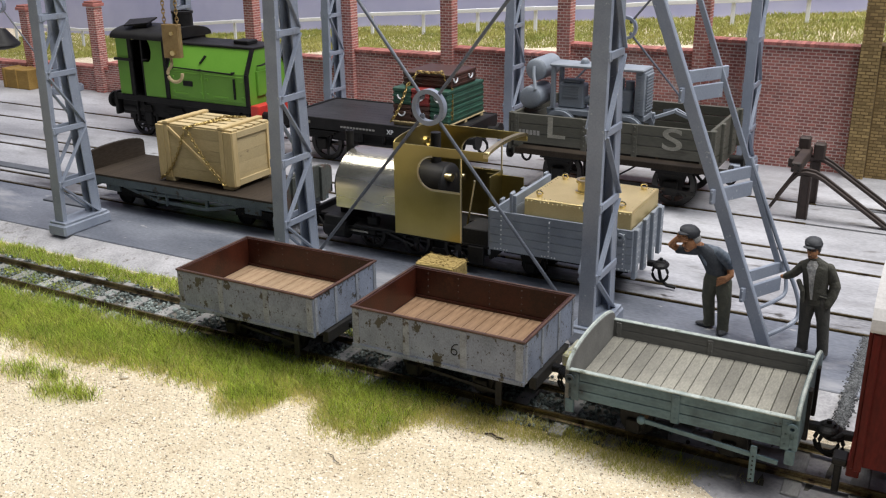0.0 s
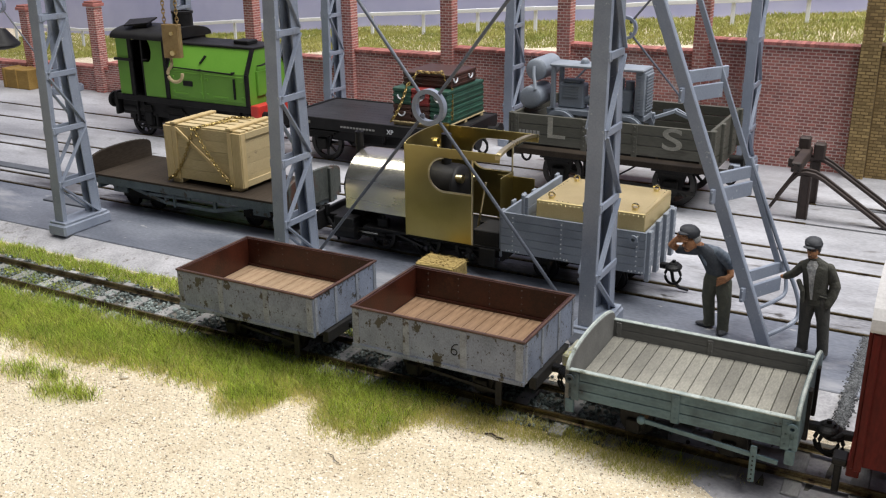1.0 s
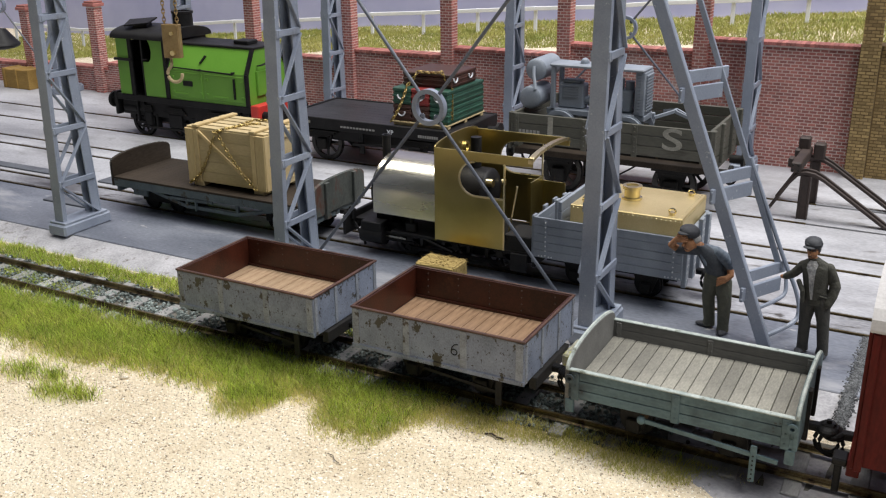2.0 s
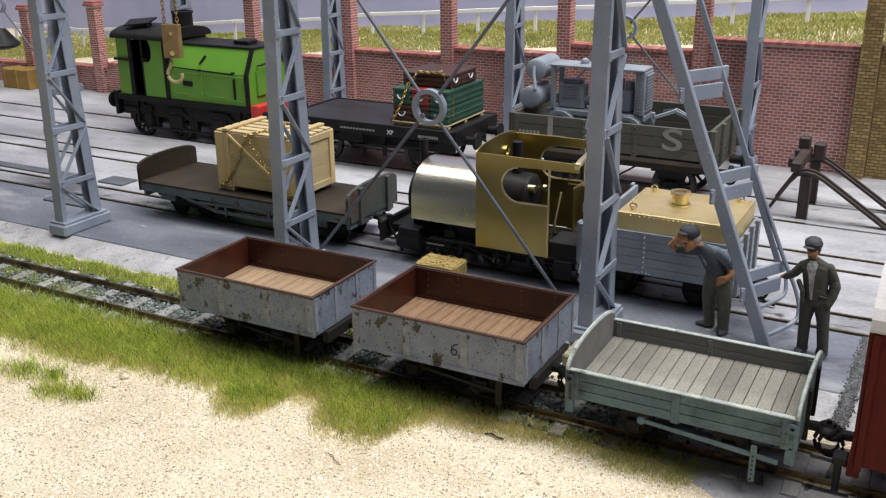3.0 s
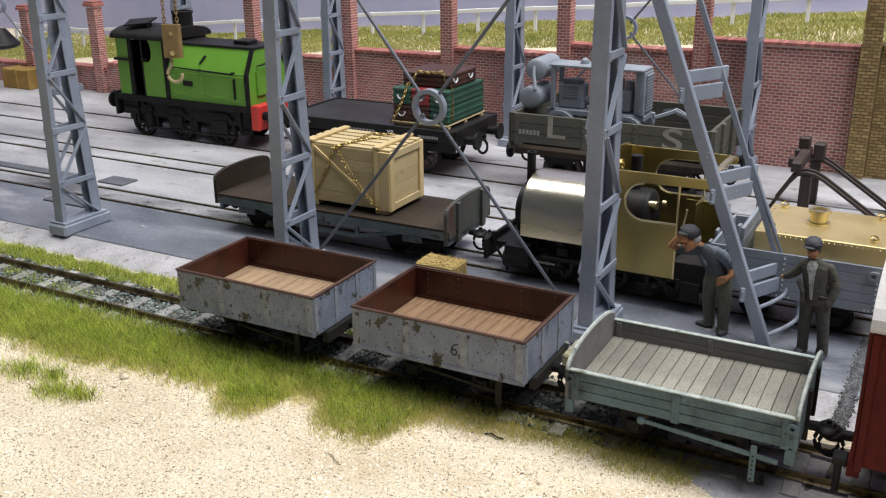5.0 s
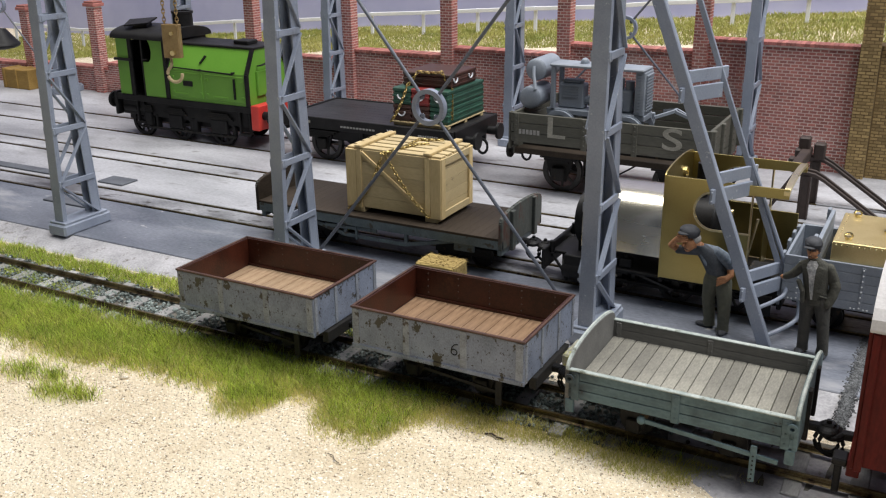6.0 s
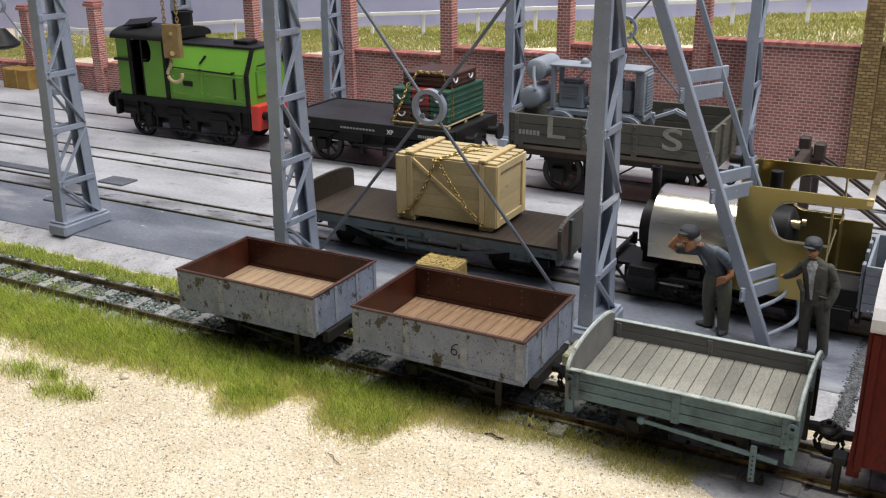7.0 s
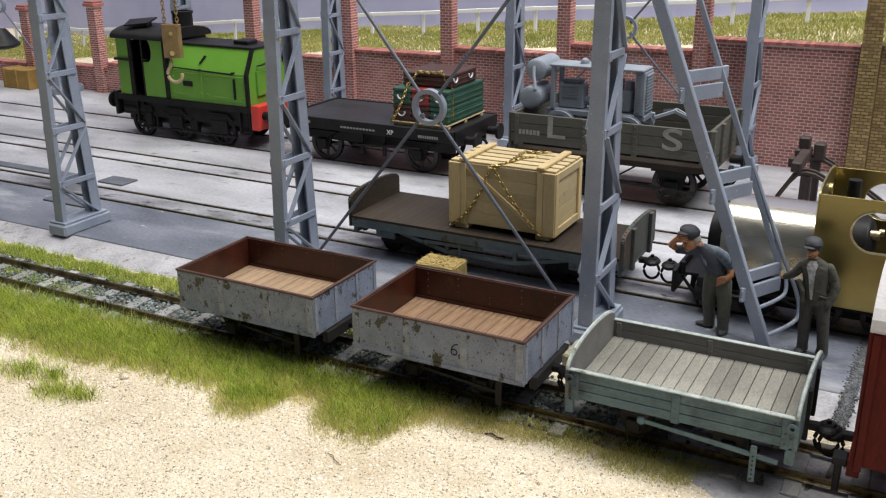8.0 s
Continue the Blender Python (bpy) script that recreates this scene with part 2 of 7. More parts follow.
M_CRATE = surf("pale_crate_wood", (0.36, 0.27, 0.13), (0.66, 0.53, 0.30), 0.7, grain=0.5, stain=17, stretch=(0.2, 1, 1), vary=0.07, mix=0.9, spot=(0.16, 0.11, 0.06), spot_size=6, spot_at=0.66, spot_soft=0.06)
M_CRATE_V = surf("pale_crate_batten", (0.44, 0.315, 0.135), (0.71, 0.55, 0.29), 0.7, grain=0.5, stain=12, stretch=(1, 1, 0.15), vary=0.14, mix=0.7)
M_CHAIN = surf("brass_chain", (0.30, 0.22, 0.075), (0.48, 0.36, 0.15), 0.4, 1.0, grain=0.3, stain=3)
M_DECK = surf("dark_wood_deck", (0.018, 0.013, 0.009), (0.052, 0.039, 0.028), 0.65, grain=0.6, stain=16, stretch=(1, 0.2, 1), vary=0.1, spec=0.2)
M_BLUE_SOLE = surf("slate_blue_frame", (0.05, 0.068, 0.076), (0.12, 0.15, 0.16), 0.6, grain=0.6, stain=9, spot=(0.05, 0.042, 0.03), spot_size=6, spot_at=0.58)
M_GREEN_END = surf("grey_green_boards", (0.034, 0.038, 0.034), (0.092, 0.10, 0.088), 0.7, grain=0.6, stain=9, stretch=(1, 1, 0.5), spot=(0.085, 0.034, 0.022), spot_size=9, spot_at=0.55, spot_soft=0.1)
M_LOCO_GREEN = surf("apple_green_paint", (0.115, 0.295, 0.03), (0.165, 0.37, 0.045), 0.42, grain=0.6, stain=20, bump=0.05, mix=0.7)
M_RED = surf("red_paint", (0.55, 0.03, 0.025), (0.66, 0.06, 0.04), 0.45, grain=0.6, stain=9)
M_FLAT_BLACK = surf("weathered_black_deck", (0.009, 0.009, 0.011), (0.036, 0.035, 0.037), 0.45, grain=0.6, stain=20, stretch=(0.4, 1, 1), vary=0.12, mix=0.8, spec=0.35)
M_LS = surf("grey_green_wagon", (0.058, 0.058, 0.045), (0.105, 0.10, 0.08), 0.65, grain=0.6, stain=14, stretch=(0.2, 1, 1), vary=0.1, spot=(0.035, 0.028, 0.02), spot_size=9, spot_at=0.62, spot_soft=0.1)
M_CREAM = surf("cream_lettering", (0.18, 0.175, 0.15), (0.36, 0.345, 0.29), 0.7, grain=0.4, stain=4)
M_WHITE = surf("white_paint", (0.70, 0.72, 0.76), (0.82, 0.83, 0.86), 0.5, grain=0.6, stain=9)
M_GREEN_BOX = surf("dark_green_paint", (0.012, 0.055, 0.035), (0.03, 0.10, 0.065), 0.5, grain=0.5, stain=8, vary=0.2)
M_BROWN_BOX = surf("dark_brown_paint", (0.035, 0.014, 0.01), (0.075, 0.03, 0.02), 0.5, grain=0.5, stain=8)
M_STRAW = surf("straw", (0.15, 0.10, 0.03), (0.38, 0.28, 0.10), 0.9, grain=0.5, stain=4, bump=0.9, stretch=(0.2, 1, 1), vary=0.3, island=True)
M_RUSTWOOD = surf("brown_timber", (0.02, 0.013, 0.011), (0.06, 0.04, 0.034), 0.6, grain=0.5, stain=7, stretch=(1, 1, 0.3))
M_WAGON_RED = surf("bauxite_red_wagon", (0.055, 0.004, 0.003), (0.12, 0.010, 0.007), 0.6, grain=0.6, stain=14, stretch=(1, 1, 0.3), spec=0.18)
M_ROOF = surf("grey_roof", (0.42, 0.40, 0.39), (0.55, 0.53, 0.52), 0.7, grain=0.6, stain=10)
M_SKY = surf("painted_sky_board", (0.38, 0.39, 0.63), (0.50, 0.51, 0.73), 0.9, grain=30, stain=420, bump=0)
M_SKIN = surf("painted_skin", (0.30, 0.125, 0.05), (0.52, 0.26, 0.13), 0.6, grain=0.5, stain=3)
# Pale colour carries the rivets' highlights; the rivets are otherwise grey primer.
M_RIVET = surf("worn_bright_rivet", (0.50, 0.52, 0.55), (0.68, 0.70, 0.72), 0.4, grain=0.4, stain=3, bump=0)
M_BANK = surf("bank_grass_fibre", (0.22, 0.26, 0.05), (0.44, 0.41, 0.13), 0.8, grain=6, stain=60, bump=0, vary=0.16, island=True)
M_WHEEL = surf("oily_wheel_steel", (0.025, 0.024, 0.023), (0.07, 0.065, 0.06), 0.38, 0.5, grain=0.5, stain=5)
M_MARK = surf("dim_white_marks", (0.20, 0.20, 0.19), (0.34, 0.33, 0.31), 0.7, grain=0.4, stain=2)
M_ROD = surf("dark_grey_rod", (0.085, 0.095, 0.125), (0.15, 0.165, 0.20), 0.45, grain=0.5, stain=9)
M_CHIPS = surf("dark_chippings", (0.05, 0.052, 0.055), (0.16, 0.165, 0.17), 0.9, grain=0.5, stain=3, vary=0.6, island=True)
M_DUST = surf("grey_dusty_ground", (0.26, 0.25, 0.27), (0.44, 0.42, 0.43), 0.95, grain=1.0, stain=14, bump=0.8, spot=(0.12, 0.11, 0.10), spot_size=4, spot_at=0.62, spot_soft=0.1)


def let_light_through(m, share):
    """Thin fibres pass part of the light on to their far side."""
    nt = m.node_tree
    b, out = nt.nodes["Principled BSDF"], nt.nodes["Material Output"]
    tr = nt.nodes.new("ShaderNodeBsdfTranslucent")
    nt.links.new(b.inputs["Base Color"].links[0].from_socket, tr.inputs["Color"])
    mx = nt.nodes.new("ShaderNodeMixShader")
    mx.inputs[0].default_value = share
    nt.links.new(b.outputs[0], mx.inputs[1])
    nt.links.new(tr.outputs[0], mx.inputs[2])
    nt.links.new(mx.outputs[0], out.inputs[0])


let_light_through(M_GRASS, 0.45)
let_light_through(M_GRASS2, 0.45)


# ---- ground ----
def land(x, y):
    """Height of the modelled ground: the sandy front, the yard bed, the bank behind the wall."""
    n = noise.noise((x / 45, y / 45, 0.3)) * 1.6 + noise.noise((x / 12, y / 12, 4)) * 0.35
    if y < 216:
        return -3.6 + n * min(1, max(0, (216 - y) / 25)) * 0.8
    if y < 566:
        return -3.6
    rise = min(1.0, (y - 566) / 90)
    top = 8 + 62 * min(1, max(0, (x + 760) / 760)) ** 0.9
    return top - 10 + (y - 566) * 0.03 + rise * 4 + n * 1.2


def grid(name, xs, ys, material, **tags):
    v = [(x, y, land(x, y)) for y in ys for x in xs]
    w = len(xs)
    f = [(j * w + i, j * w + i + 1, (j + 1) * w + i + 1, (j + 1) * w + i) for j in range(len(ys) - 1) for i in range(w - 1)]
    ob = raw(name, v, f, material)
    ob.data.shade_smooth()
    return tagged(ob, kind="structure", **tags)


grid("ground", np.concatenate([[-1050, -900], np.arange(-800, 121, 6), [200, 330]]),
     np.concatenate([[-60, -20], np.arange(0, 216, 6), [216, 222, 290, 430, 560, 566], np.arange(572, 730, 8), [760, 800]]), M_SAND,
     label="pale sandy ground of the railway layout", category="ground")

# yard floor, with slots for the rails
YARD = [(286.0, 331.9), (334.9, 347.0), (350.0, 393.1), (396.1, 409.3), (412.3, 449.4), (452.4, 482.6), (485.6, 566.0)]
yard = thing("floor", 0, 0, 0, "worn grey painted concrete yard floor", "floor", kind="structure")
for y0, y1 in YARD:
    bm = bmesh.new()
    box(bm, -1050, 330, y0, y1, -5, 0, 0.35)
    # The strip between the train's rails gets a darker, blotched concrete.
    part("floor_strip", bm, M_SLAB_BLUE if y0 < 300 else M_SLAB_DARK if y0 < 340 else M_SLAB, yard)
part("floor_bed", boxes((-1050, 330, 286.4, 565.6, -6, -1.6)), M_EARTH, yard)


def wave_edge(x):
    return 286 - 2 + 1.5 * noise.noise((x / 30, 0, 7)) + 0.8 * noise.noise((x / 8, 2, 7))


# pale plastered strip between floor and grass
xs = np.arange(-620, 40, 3)
v, f = [], []
for i, x in enumerate(xs):
    lo = 271 + 3 * noise.noise((x / 22, 1, 3)) + 1.5 * noise.noise((x / 6, 1, 3))
    v += [(x, 286.2, -0.5), (x, wave_edge(x), -0.9), (x, (lo + 286) / 2, -2.0 + 0.5 * noise.noise((x / 7, 5, 1))), (x, lo, -3.7)]
    if i:
        a, b = 4 * (i - 1), 4 * i
        f += [(a + k, a + k + 1, b + k + 1, b + k) for k in range(3)]
M_PLASTER = surf("flaking_plaster", (0.27, 0.265, 0.275), (0.52, 0.51, 0.53), 0.9, grain=1.0, stain=12, bump=0.8, spot=(0.17, 0.155, 0.14), spot_size=6, spot_at=0.57, spot_soft=0.12)
verge = raw("pavement", v, f, M_PLASTER)
verge.data.shade_smooth()
tagged(verge, "flaking pale plaster verge along the yard edge", "pavement", kind="structure")


v, f = [], []
xs = np.arange(-58, 60, 2.0)
for i, x in enumerate(xs):
    lo = 213 + 4 * noise.noise((x / 9, 4, 3)) + max(0, (-38 - x)) * 0.9
    for k in range(6):
        y = lo + (252 - lo) * k / 5
        v.append((x, y, land(x, y) + (0.35 if k else -0.4) + 0.3 * noise.noise((x / 4, y / 4, 2))))
    if i:
        a, b = 6 * (i - 1), 6 * i
        f += [(a + k, b + k, b + k + 1, a + k + 1) for k in range(5)]
dust = raw("pavement", v, f, M_DUST)
dust.data.shade_smooth()
tagged(dust, "grey dusty ground beside the front rails", "ground", kind="structure")


# ---- rails ----
def rail(bm, x0, x1, y, top=0.25, w=0.9, h=2.6):
    prism(bm, [(y - w / 2, top), (y + w / 2, top), (y + w / 2, top - 0.8), (y + 0.25, top - 1.0), (y + 0.25, top - h + 0.5), (y + 1.0, top - h),
               (y - 1.0, top - h), (y - 0.25, top - h + 0.5), (y - 0.25, top - 1.0), (y - w / 2, top - 0.8)], "x", x0, x1)


def yard_track(name, label, ys, x0=-1050, x1=330):
    t = thing(name, 0, 0, 0, label, "railway track", kind="structure")
    for y in ys:
        bm = bmesh.new()
        rail(bm, x0, x1, y, 0.2, 0.9, 2.0)
        part("rail", bm, M_RAIL, t)
    return t


yard_track("track", "narrow rails sunk into the yard floor", (333.4, 348.5))
yard_track("track", "narrow rails sunk into the yard floor", (394.6, 410.8))
yard_track("track", "broad rails sunk into the yard floor by the wall", (451.0, 484.1), x1=-52)

front = thing("track", 0, 0, 0, "light railway track on grey sleepers in stone ballast", "railway track", kind="structure")
for y in (235.0, 250.9):
    bm = bmesh.new()
    rail(bm, -1050, 330, y, 0.0, 0.8, 1.9)
    part("rail", bm, M_RAIL, front)
SLEEPER_STEP = 16.2
sl = None
for i, x in enumerate(np.arange(-541, 60, SLEEPER_STEP)):
    at = mm(x + random.uniform(-0.8, 0.8), 243 + random.uniform(-0.6, 0.6), -2.9, 0, 0, random.uniform(-2, 2))
    if sl is None:
        sl = part("sleeper", boxes((-2.3, 2.3, -15, 15, -1.2, 0.5), bevel=0.25), M_SLEEPER, front, at=at)
    else:
        again(sl, at)
rng = np.random.default_rng(4)
M_GRAIN = surf("sand_grain", (0.30, 0.22, 0.14), (0.84, 0.74, 0.57), 0.9, grain=0.5, stain=3, bump=0, vary=0.7, island=True)


def pebbles(name, pts, lo, hi, material, label, category):
    """Loose stones, each a small uneven lump."""
    ico = bmesh.new()
    bmesh.ops.create_icosphere(ico, subdivisions=1, radius=1)
    bv = np.array([v.co for v in ico.verts])
    bf = np.array([[v.index for v in f.verts] for f in ico.faces])
    ico.free()
    vs, fs = [], []
    for k, p in enumerate(pts):
        s = rng.uniform(lo, hi) * rng.uniform(0.7, 1.2, 3)
        vs.append(bv * (1 + rng.uniform(-0.25, 0.25, (len(bv), 1))) * s + p)
        fs.append(bf + k * len(bv))
    ob = raw(name, np.concatenate(vs), np.concatenate(fs).tolist(), material)
    return tagged(ob, label, category, kind="stuff")


n = 15000
pts = np.stack([rng.uniform(-560, 60, n), 243 + rng.normal(0, 9.0, n), rng.uniform(-3.6, -2.5, n)], 1)
pebbles("ballast", pts[(pts[:, 1] > 228) & (pts[:, 1] < 262) & (pts[:, 0] < -66 + rng.normal(0, 8, n))], 0.35, 0.8, M_BALLAST, "grey crushed stone ballast between the rails", "ballast")
n = 4000
pts = np.stack([-14.2 + rng.normal(0, 0.95, n), rng.uniform(262, 332, n), rng.uniform(-0.1, 0.15, n)], 1)
pts[:, 0] += (pts[:, 1] - 290) * 0.025
pebbles("ballast", pts, 0.18, 0.4, M_CHIPS, "spilled dark stone chippings on the yard floor", "ballast")
n = 28000
pts = np.stack([rng.uniform(-300, 10, n), rng.uniform(118, 226, n), np.zeros(n)], 1)
pts = pts[pts[:, 0] > -0.92 * pts[:, 1] - 112]
pts[:, 2] = [land(x, y) + 0.02 for x, y, _ in pts]
pebbles("sand_grains", pts, 0.10, 0.27, M_GRAIN, "coarse pale and brown sand grains", "sand")
bm = bmesh.new()
box(bm, -700, 200, 229.5, 259, -5, -3.3)
tagged(part("track_bed", bm, M_EARTH), "dark earth bed under the front track", "track bed", kind="structure")


# ---- grass ----
def blades(name, spots, material, label, tall=(3.5, 6.5), width=0.28, lean_by=0.48):
    v, f = [], []
    for x, y, z, k in spots:
        h = rng.uniform(*tall) * k
        a = rng.uniform(0, 6.283)
        lean = (rng.normal(0, lean_by, 2) + (0.12, -0.16)) * h
        dx, dy = math.cos(a) * width, math.sin(a) * width
        i = len(v)
        v += [(x - dx, y - dy, z), (x + dx, y + dy, z), (x + lean[0] * 0.35 - dx * 0.7, y + lean[1] * 0.35 - dy * 0.7, z + h * 0.55),
              (x + lean[0] * 0.35 + dx * 0.7, y + lean[1] * 0.35 + dy * 0.7, z + h * 0.55), (x + lean[0], y + lean[1], z + h)]
        f += [(i, i + 1, i + 3, i + 2), (i + 2, i + 3, i + 4)]
    return tagged(raw(name, v, f, material), label, "grass", kind="stuff")


EDGE_X = (-440, -284, -247, -232, -199, -192, -182, -172, -167, -160, -150, -132, -127, -120, -90, -74, -62, -49, -42, 0)
EDGE_Y = (196, 198, 195, 200, 202, 201, 191, 193, 208, 211, 198, 198, 209, 219, 222, 223, 219, 220, 230, 236)


def front_grass():
    """A ragged strip on the sand before the track, scalloped towards the front; straw-coloured at its edge and to the right."""
    green, straw = [], []
    tries = 0
    while tries < 190000:
        tries += 1
        x = rng.uniform(-440, -30)
        y = rng.uniform(170, 232.5)
        edge = np.interp(x, EDGE_X, EDGE_Y) + 2.5 * noise.noise((x / 5, 0, 2))
        inside = y - edge
        if inside < -4:
            continue
        keep = min(1.0, max(0.0, (inside + 4) / (13 if x < -165 else 10 if x < -120 else 6))) ** 1.3
        if y > 228:
            keep *= 0.4 if x < -140 else 0.8
        right = min(1.0, max(0.0, (x + 158) / 60))
        keep *= 1 - 0.1 * right
        if rng.random() > keep:
            continue
        k = rng.uniform(0.6, 1.15) * (0.55 + 0.45 * min(1, max(0, inside) / 9)) * (1 - 0.22 * right)
        dry = 0.34 + 0.8 * max(0, 1 - max(0, inside) / 13) * (0.6 + 0.4 * (x > -170)) + 0.42 * right + 0.5 * noise.noise((x / 14, y / 10, 8))
        (straw if rng.random() < dry else green).append((x, y, land(x, y) - 0.2, k))
    for cx, cy, r in ((-259, 186, 4.2), (-238, 181, 4.0), (-228, 182, 3.0), (-246, 188, 2.5)):
        for a, b in rng.normal(0, r, (int(120 * r), 2)):
            (straw if rng.random() < 0.3 else green).append((cx + a, cy + b * 0.8, land(cx, cy) - 0.3, rng.uniform(0.5, 0.95)))
    return green, straw


green, straw = front_grass()
blades("grass", green, M_GRASS, "long bright green grass fibres growing on sand", (3.3, 6.3), 0.12)
blades("grass", straw, M_GRASS2, "short straw-coloured grass fibres along the sand", (2.8, 5.2), 0.10)
back = []
while len(back) < 24000:
    x, y = rng.uniform(-560, -170), rng.uniform(255, 275)
    mid = 264.0 + 3 * noise.noise((x / 20, 3, 3))
    if abs(y - mid) < 6.0 + 3.5 * noise.noise((x / 8, y / 8, 1)):
        back.append((x, y, -3.7, rng.uniform(0.45, 0.9)))
for cx, cy in ((-318, 243), (-296, 242), (-338, 246)):
    back += [(cx + a, cy + b, -3.6, rng.uniform(0.3, 0.65)) for a, b in rng.normal(0, (7, 3.0), (600, 2))]
dry = [i % 6 < 1 for i in range(len(back))]
blades("grass", [p for p, d in zip(back, dry) if not d], M_GRASS, "green grass tufts between track and yard edge", (2.6, 4.8), 0.11)
blades("grass", [p for p, d in zip(back, dry) if d], M_GRASS2, "dry grass tufts between track and yard edge", (2.6, 4.8), 0.11)
bank = []
while len(bank) < 105000:
    x, y = rng.uniform(-900, 60), rng.uniform(608, 756)
    if y > 626 + 12 * noise.noise((x / 40, 1, 1)):
        bank.append((x, y, land(x, y) - 0.3, rng.uniform(0.5, 1.2)))
blades("grass", bank, M_BANK, "yellowing rough grass on the bank behind the wall", (1.8, 3.6), 0.33)

# sky board and hall
bm = boxes((-1150, 430, 760, 764, -60, 620))
tagged(part("backdrop", bm, M_SKY), "painted lavender blue sky backboard", "backdrop", kind="structure")

# ---- brick walls ----
WALL_Y = 550.0
SECTIONS = [(-1050, -672, 17), (-672, -596, 19.5), (-596, -447, 24), (-447, -362, 41), (-362, -288, 48.5), (-288, -210, 54), (-210, -130, 61), (-130, -47, 68.5)]
COURSE, LONG = 1.74, 4.1


def course_rows(x0, x1, z0, z1, y, depth=0.14, gap=0.5):
    """Brick boxes of a face that looks towards -y, in stretcher bond."""
    rows = []
    z, k = z0, 0
    while z + COURSE * 0.6 < z1:
        x = x0 - (LONG / 2 if k % 2 else 0)
        while x < x1:
            a, b = max(x, x0), min(x + LONG - gap, x1)
            if b - a > 0.5:
                rows.append((a, b, y - depth - random.uniform(0, 0.06), y + 0.3, z, min(z + COURSE - gap, z1)))
            x += LONG
        z, k = z + COURSE, k + 1
    return rows


def brick_mesh(name, rows, material, parent):
    v, f = [], []
    for x0, x1, y0, y1, z0, z1 in rows:
        i = len(v)
        v += [(x, y, z) for z in (z0, z1) for x, y in ((x0, y0), (x1, y0), (x1, y1), (x0, y1))]
        f += [(i, i + 1, i + 5, i + 4), (i + 1, i + 2, i + 6, i + 5), (i + 3, i, i + 4, i + 7), (i + 4, i + 5, i + 6, i + 7), (i, i + 3, i + 2, i + 1)]
    ob = raw(name, v, f, material, parent)
    return tagged(ob, kind="stuff")


wall = thing("wall_north", 0, 0, 0, "weathered red brick boundary wall stepped between piers", "brick wall", kind="structure")
single = []
for x0, x1, top in SECTIONS:
    part("wall_core", boxes((x0, x1, WALL_Y, WALL_Y + 9, -4, top - 1.6)), M_MORTAR, wall)
    rows = course_rows(x0, x1, 0, top - 1.8, WALL_Y)
    if x0 == -130:
        single = [r for r in rows if -98 < r[0] < -50 and r[1] - r[0] > 3.2 and 20 < r[4] < 60][:300]
        rows = [r for r in rows if r not in single]
    brick_mesh("bricks", rows, M_BRICK, wall)
    bm = bmesh.new()
    x = x0
    while x < x1 - 0.5:
        box(bm, x, min(x + 2.1, x1), WALL_Y - 1.6, WALL_Y + 10.4, top - 1.7, top)
        x += 2.4
    tagged(part("coping", bm, M_BRICK, wall), kind="stuff")


PIER = 8.6


def pier(x0, x1, top, y0=545.4, cap=True):
    p = thing("wall_pier", (x0 + x1) / 2, y0, 0, "square red brick pier of the boundary wall", "brick pier", "wall piers")
    w = (x1 - x0) / 2
    part("core", boxes((-w + 0.4, w - 0.4, 0.5, PIER, -2, top)), M_MORTAR, p)
    rows = course_rows(-w + 0.28, w - 0.28, 0, top, 0.5)
    side = []
    for k in range(int(top / COURSE)):
        for j in range(5):
            a, b = j * LONG - (LONG / 2 if k % 2 else 0), (j + 1) * LONG - (LONG / 2 if k % 2 else 0) - 0.36
            a, b = max(a, 0.3), min(b, PIER)
            if b - a > 0.4:
                for s in (-1, 1):
                    side.append((s * w - 0.5, s * w - 0.28, a, b, k * COURSE, k * COURSE + COURSE - 0.36) if s > 0 else (-w + 0.28, -w + 0.5, a, b, k * COURSE, k * COURSE + COURSE - 0.36))
    brick_mesh("bricks", rows + side, M_BRICK, p)
    if cap:
        part("cap", boxes((-w - 1.5, w + 1.5, -1.5, PIER + 1.5, top, top + 2.4), (-w - 0.7, w + 0.7, -0.7, PIER + 0.7, top + 2.4, top + 4), bevel=0.3), M_BRICK, p)


for x0, top in ((-686, 61), (-608, 67), (-452, 82), (-370, 110), (-294.5, 115), (-215.5, 120), (-134, 125)):
    pier(x0, x0 + PIER, top, cap=top < 100)

ywall = thing("wall_east", 0, 0, 0, "yellow brick building wall with a pier", "brick wall", kind="structure")
part("wall_core", boxes((-47, 300, 546, 560, -4, 70), (-46, -37, 541.5, 546, -4, 170), (-34, 300, 545, 560, 69, 170)), M_YMORTAR, ywall)
brick_mesh("bricks", course_rows(-46.3, -36.8, 0, 120, 541.5) + course_rows(-36.3, 30, 0, 68, 546), M_YBRICK, ywall)
part("string_course", boxes((-36, 300, 543.5, 548, 68, 70.5), bevel=0.3), M_YMORTAR, ywall)

# ---- fence on the bank ----
fence = thing("fence", 0, 700, 0, "white painted post and rail fence on the bank", "fence")


def fence_line(x):
    return land(x, 700) + 17.5


for i, x in enumerate(np.arange(-888, 60, 49.5)):
    bm = bmesh.new()
    box(bm, -1.3, 1.3, -1.0, 1.0, land(x, 700) - 2, fence_line(x) + 1.5, 0.3)
    part("post", bm, M_WHITE, fence, at=mm(x, 0, 0))
    bm = bmesh.new()
    beam(bm, (x, -1.6, fence_line(x)), (x + 49.5, -1.6, fence_line(x + 49.5)), 1.6, 3.0, bevel=0.3)
    part("rail", bm, M_WHITE, fence)


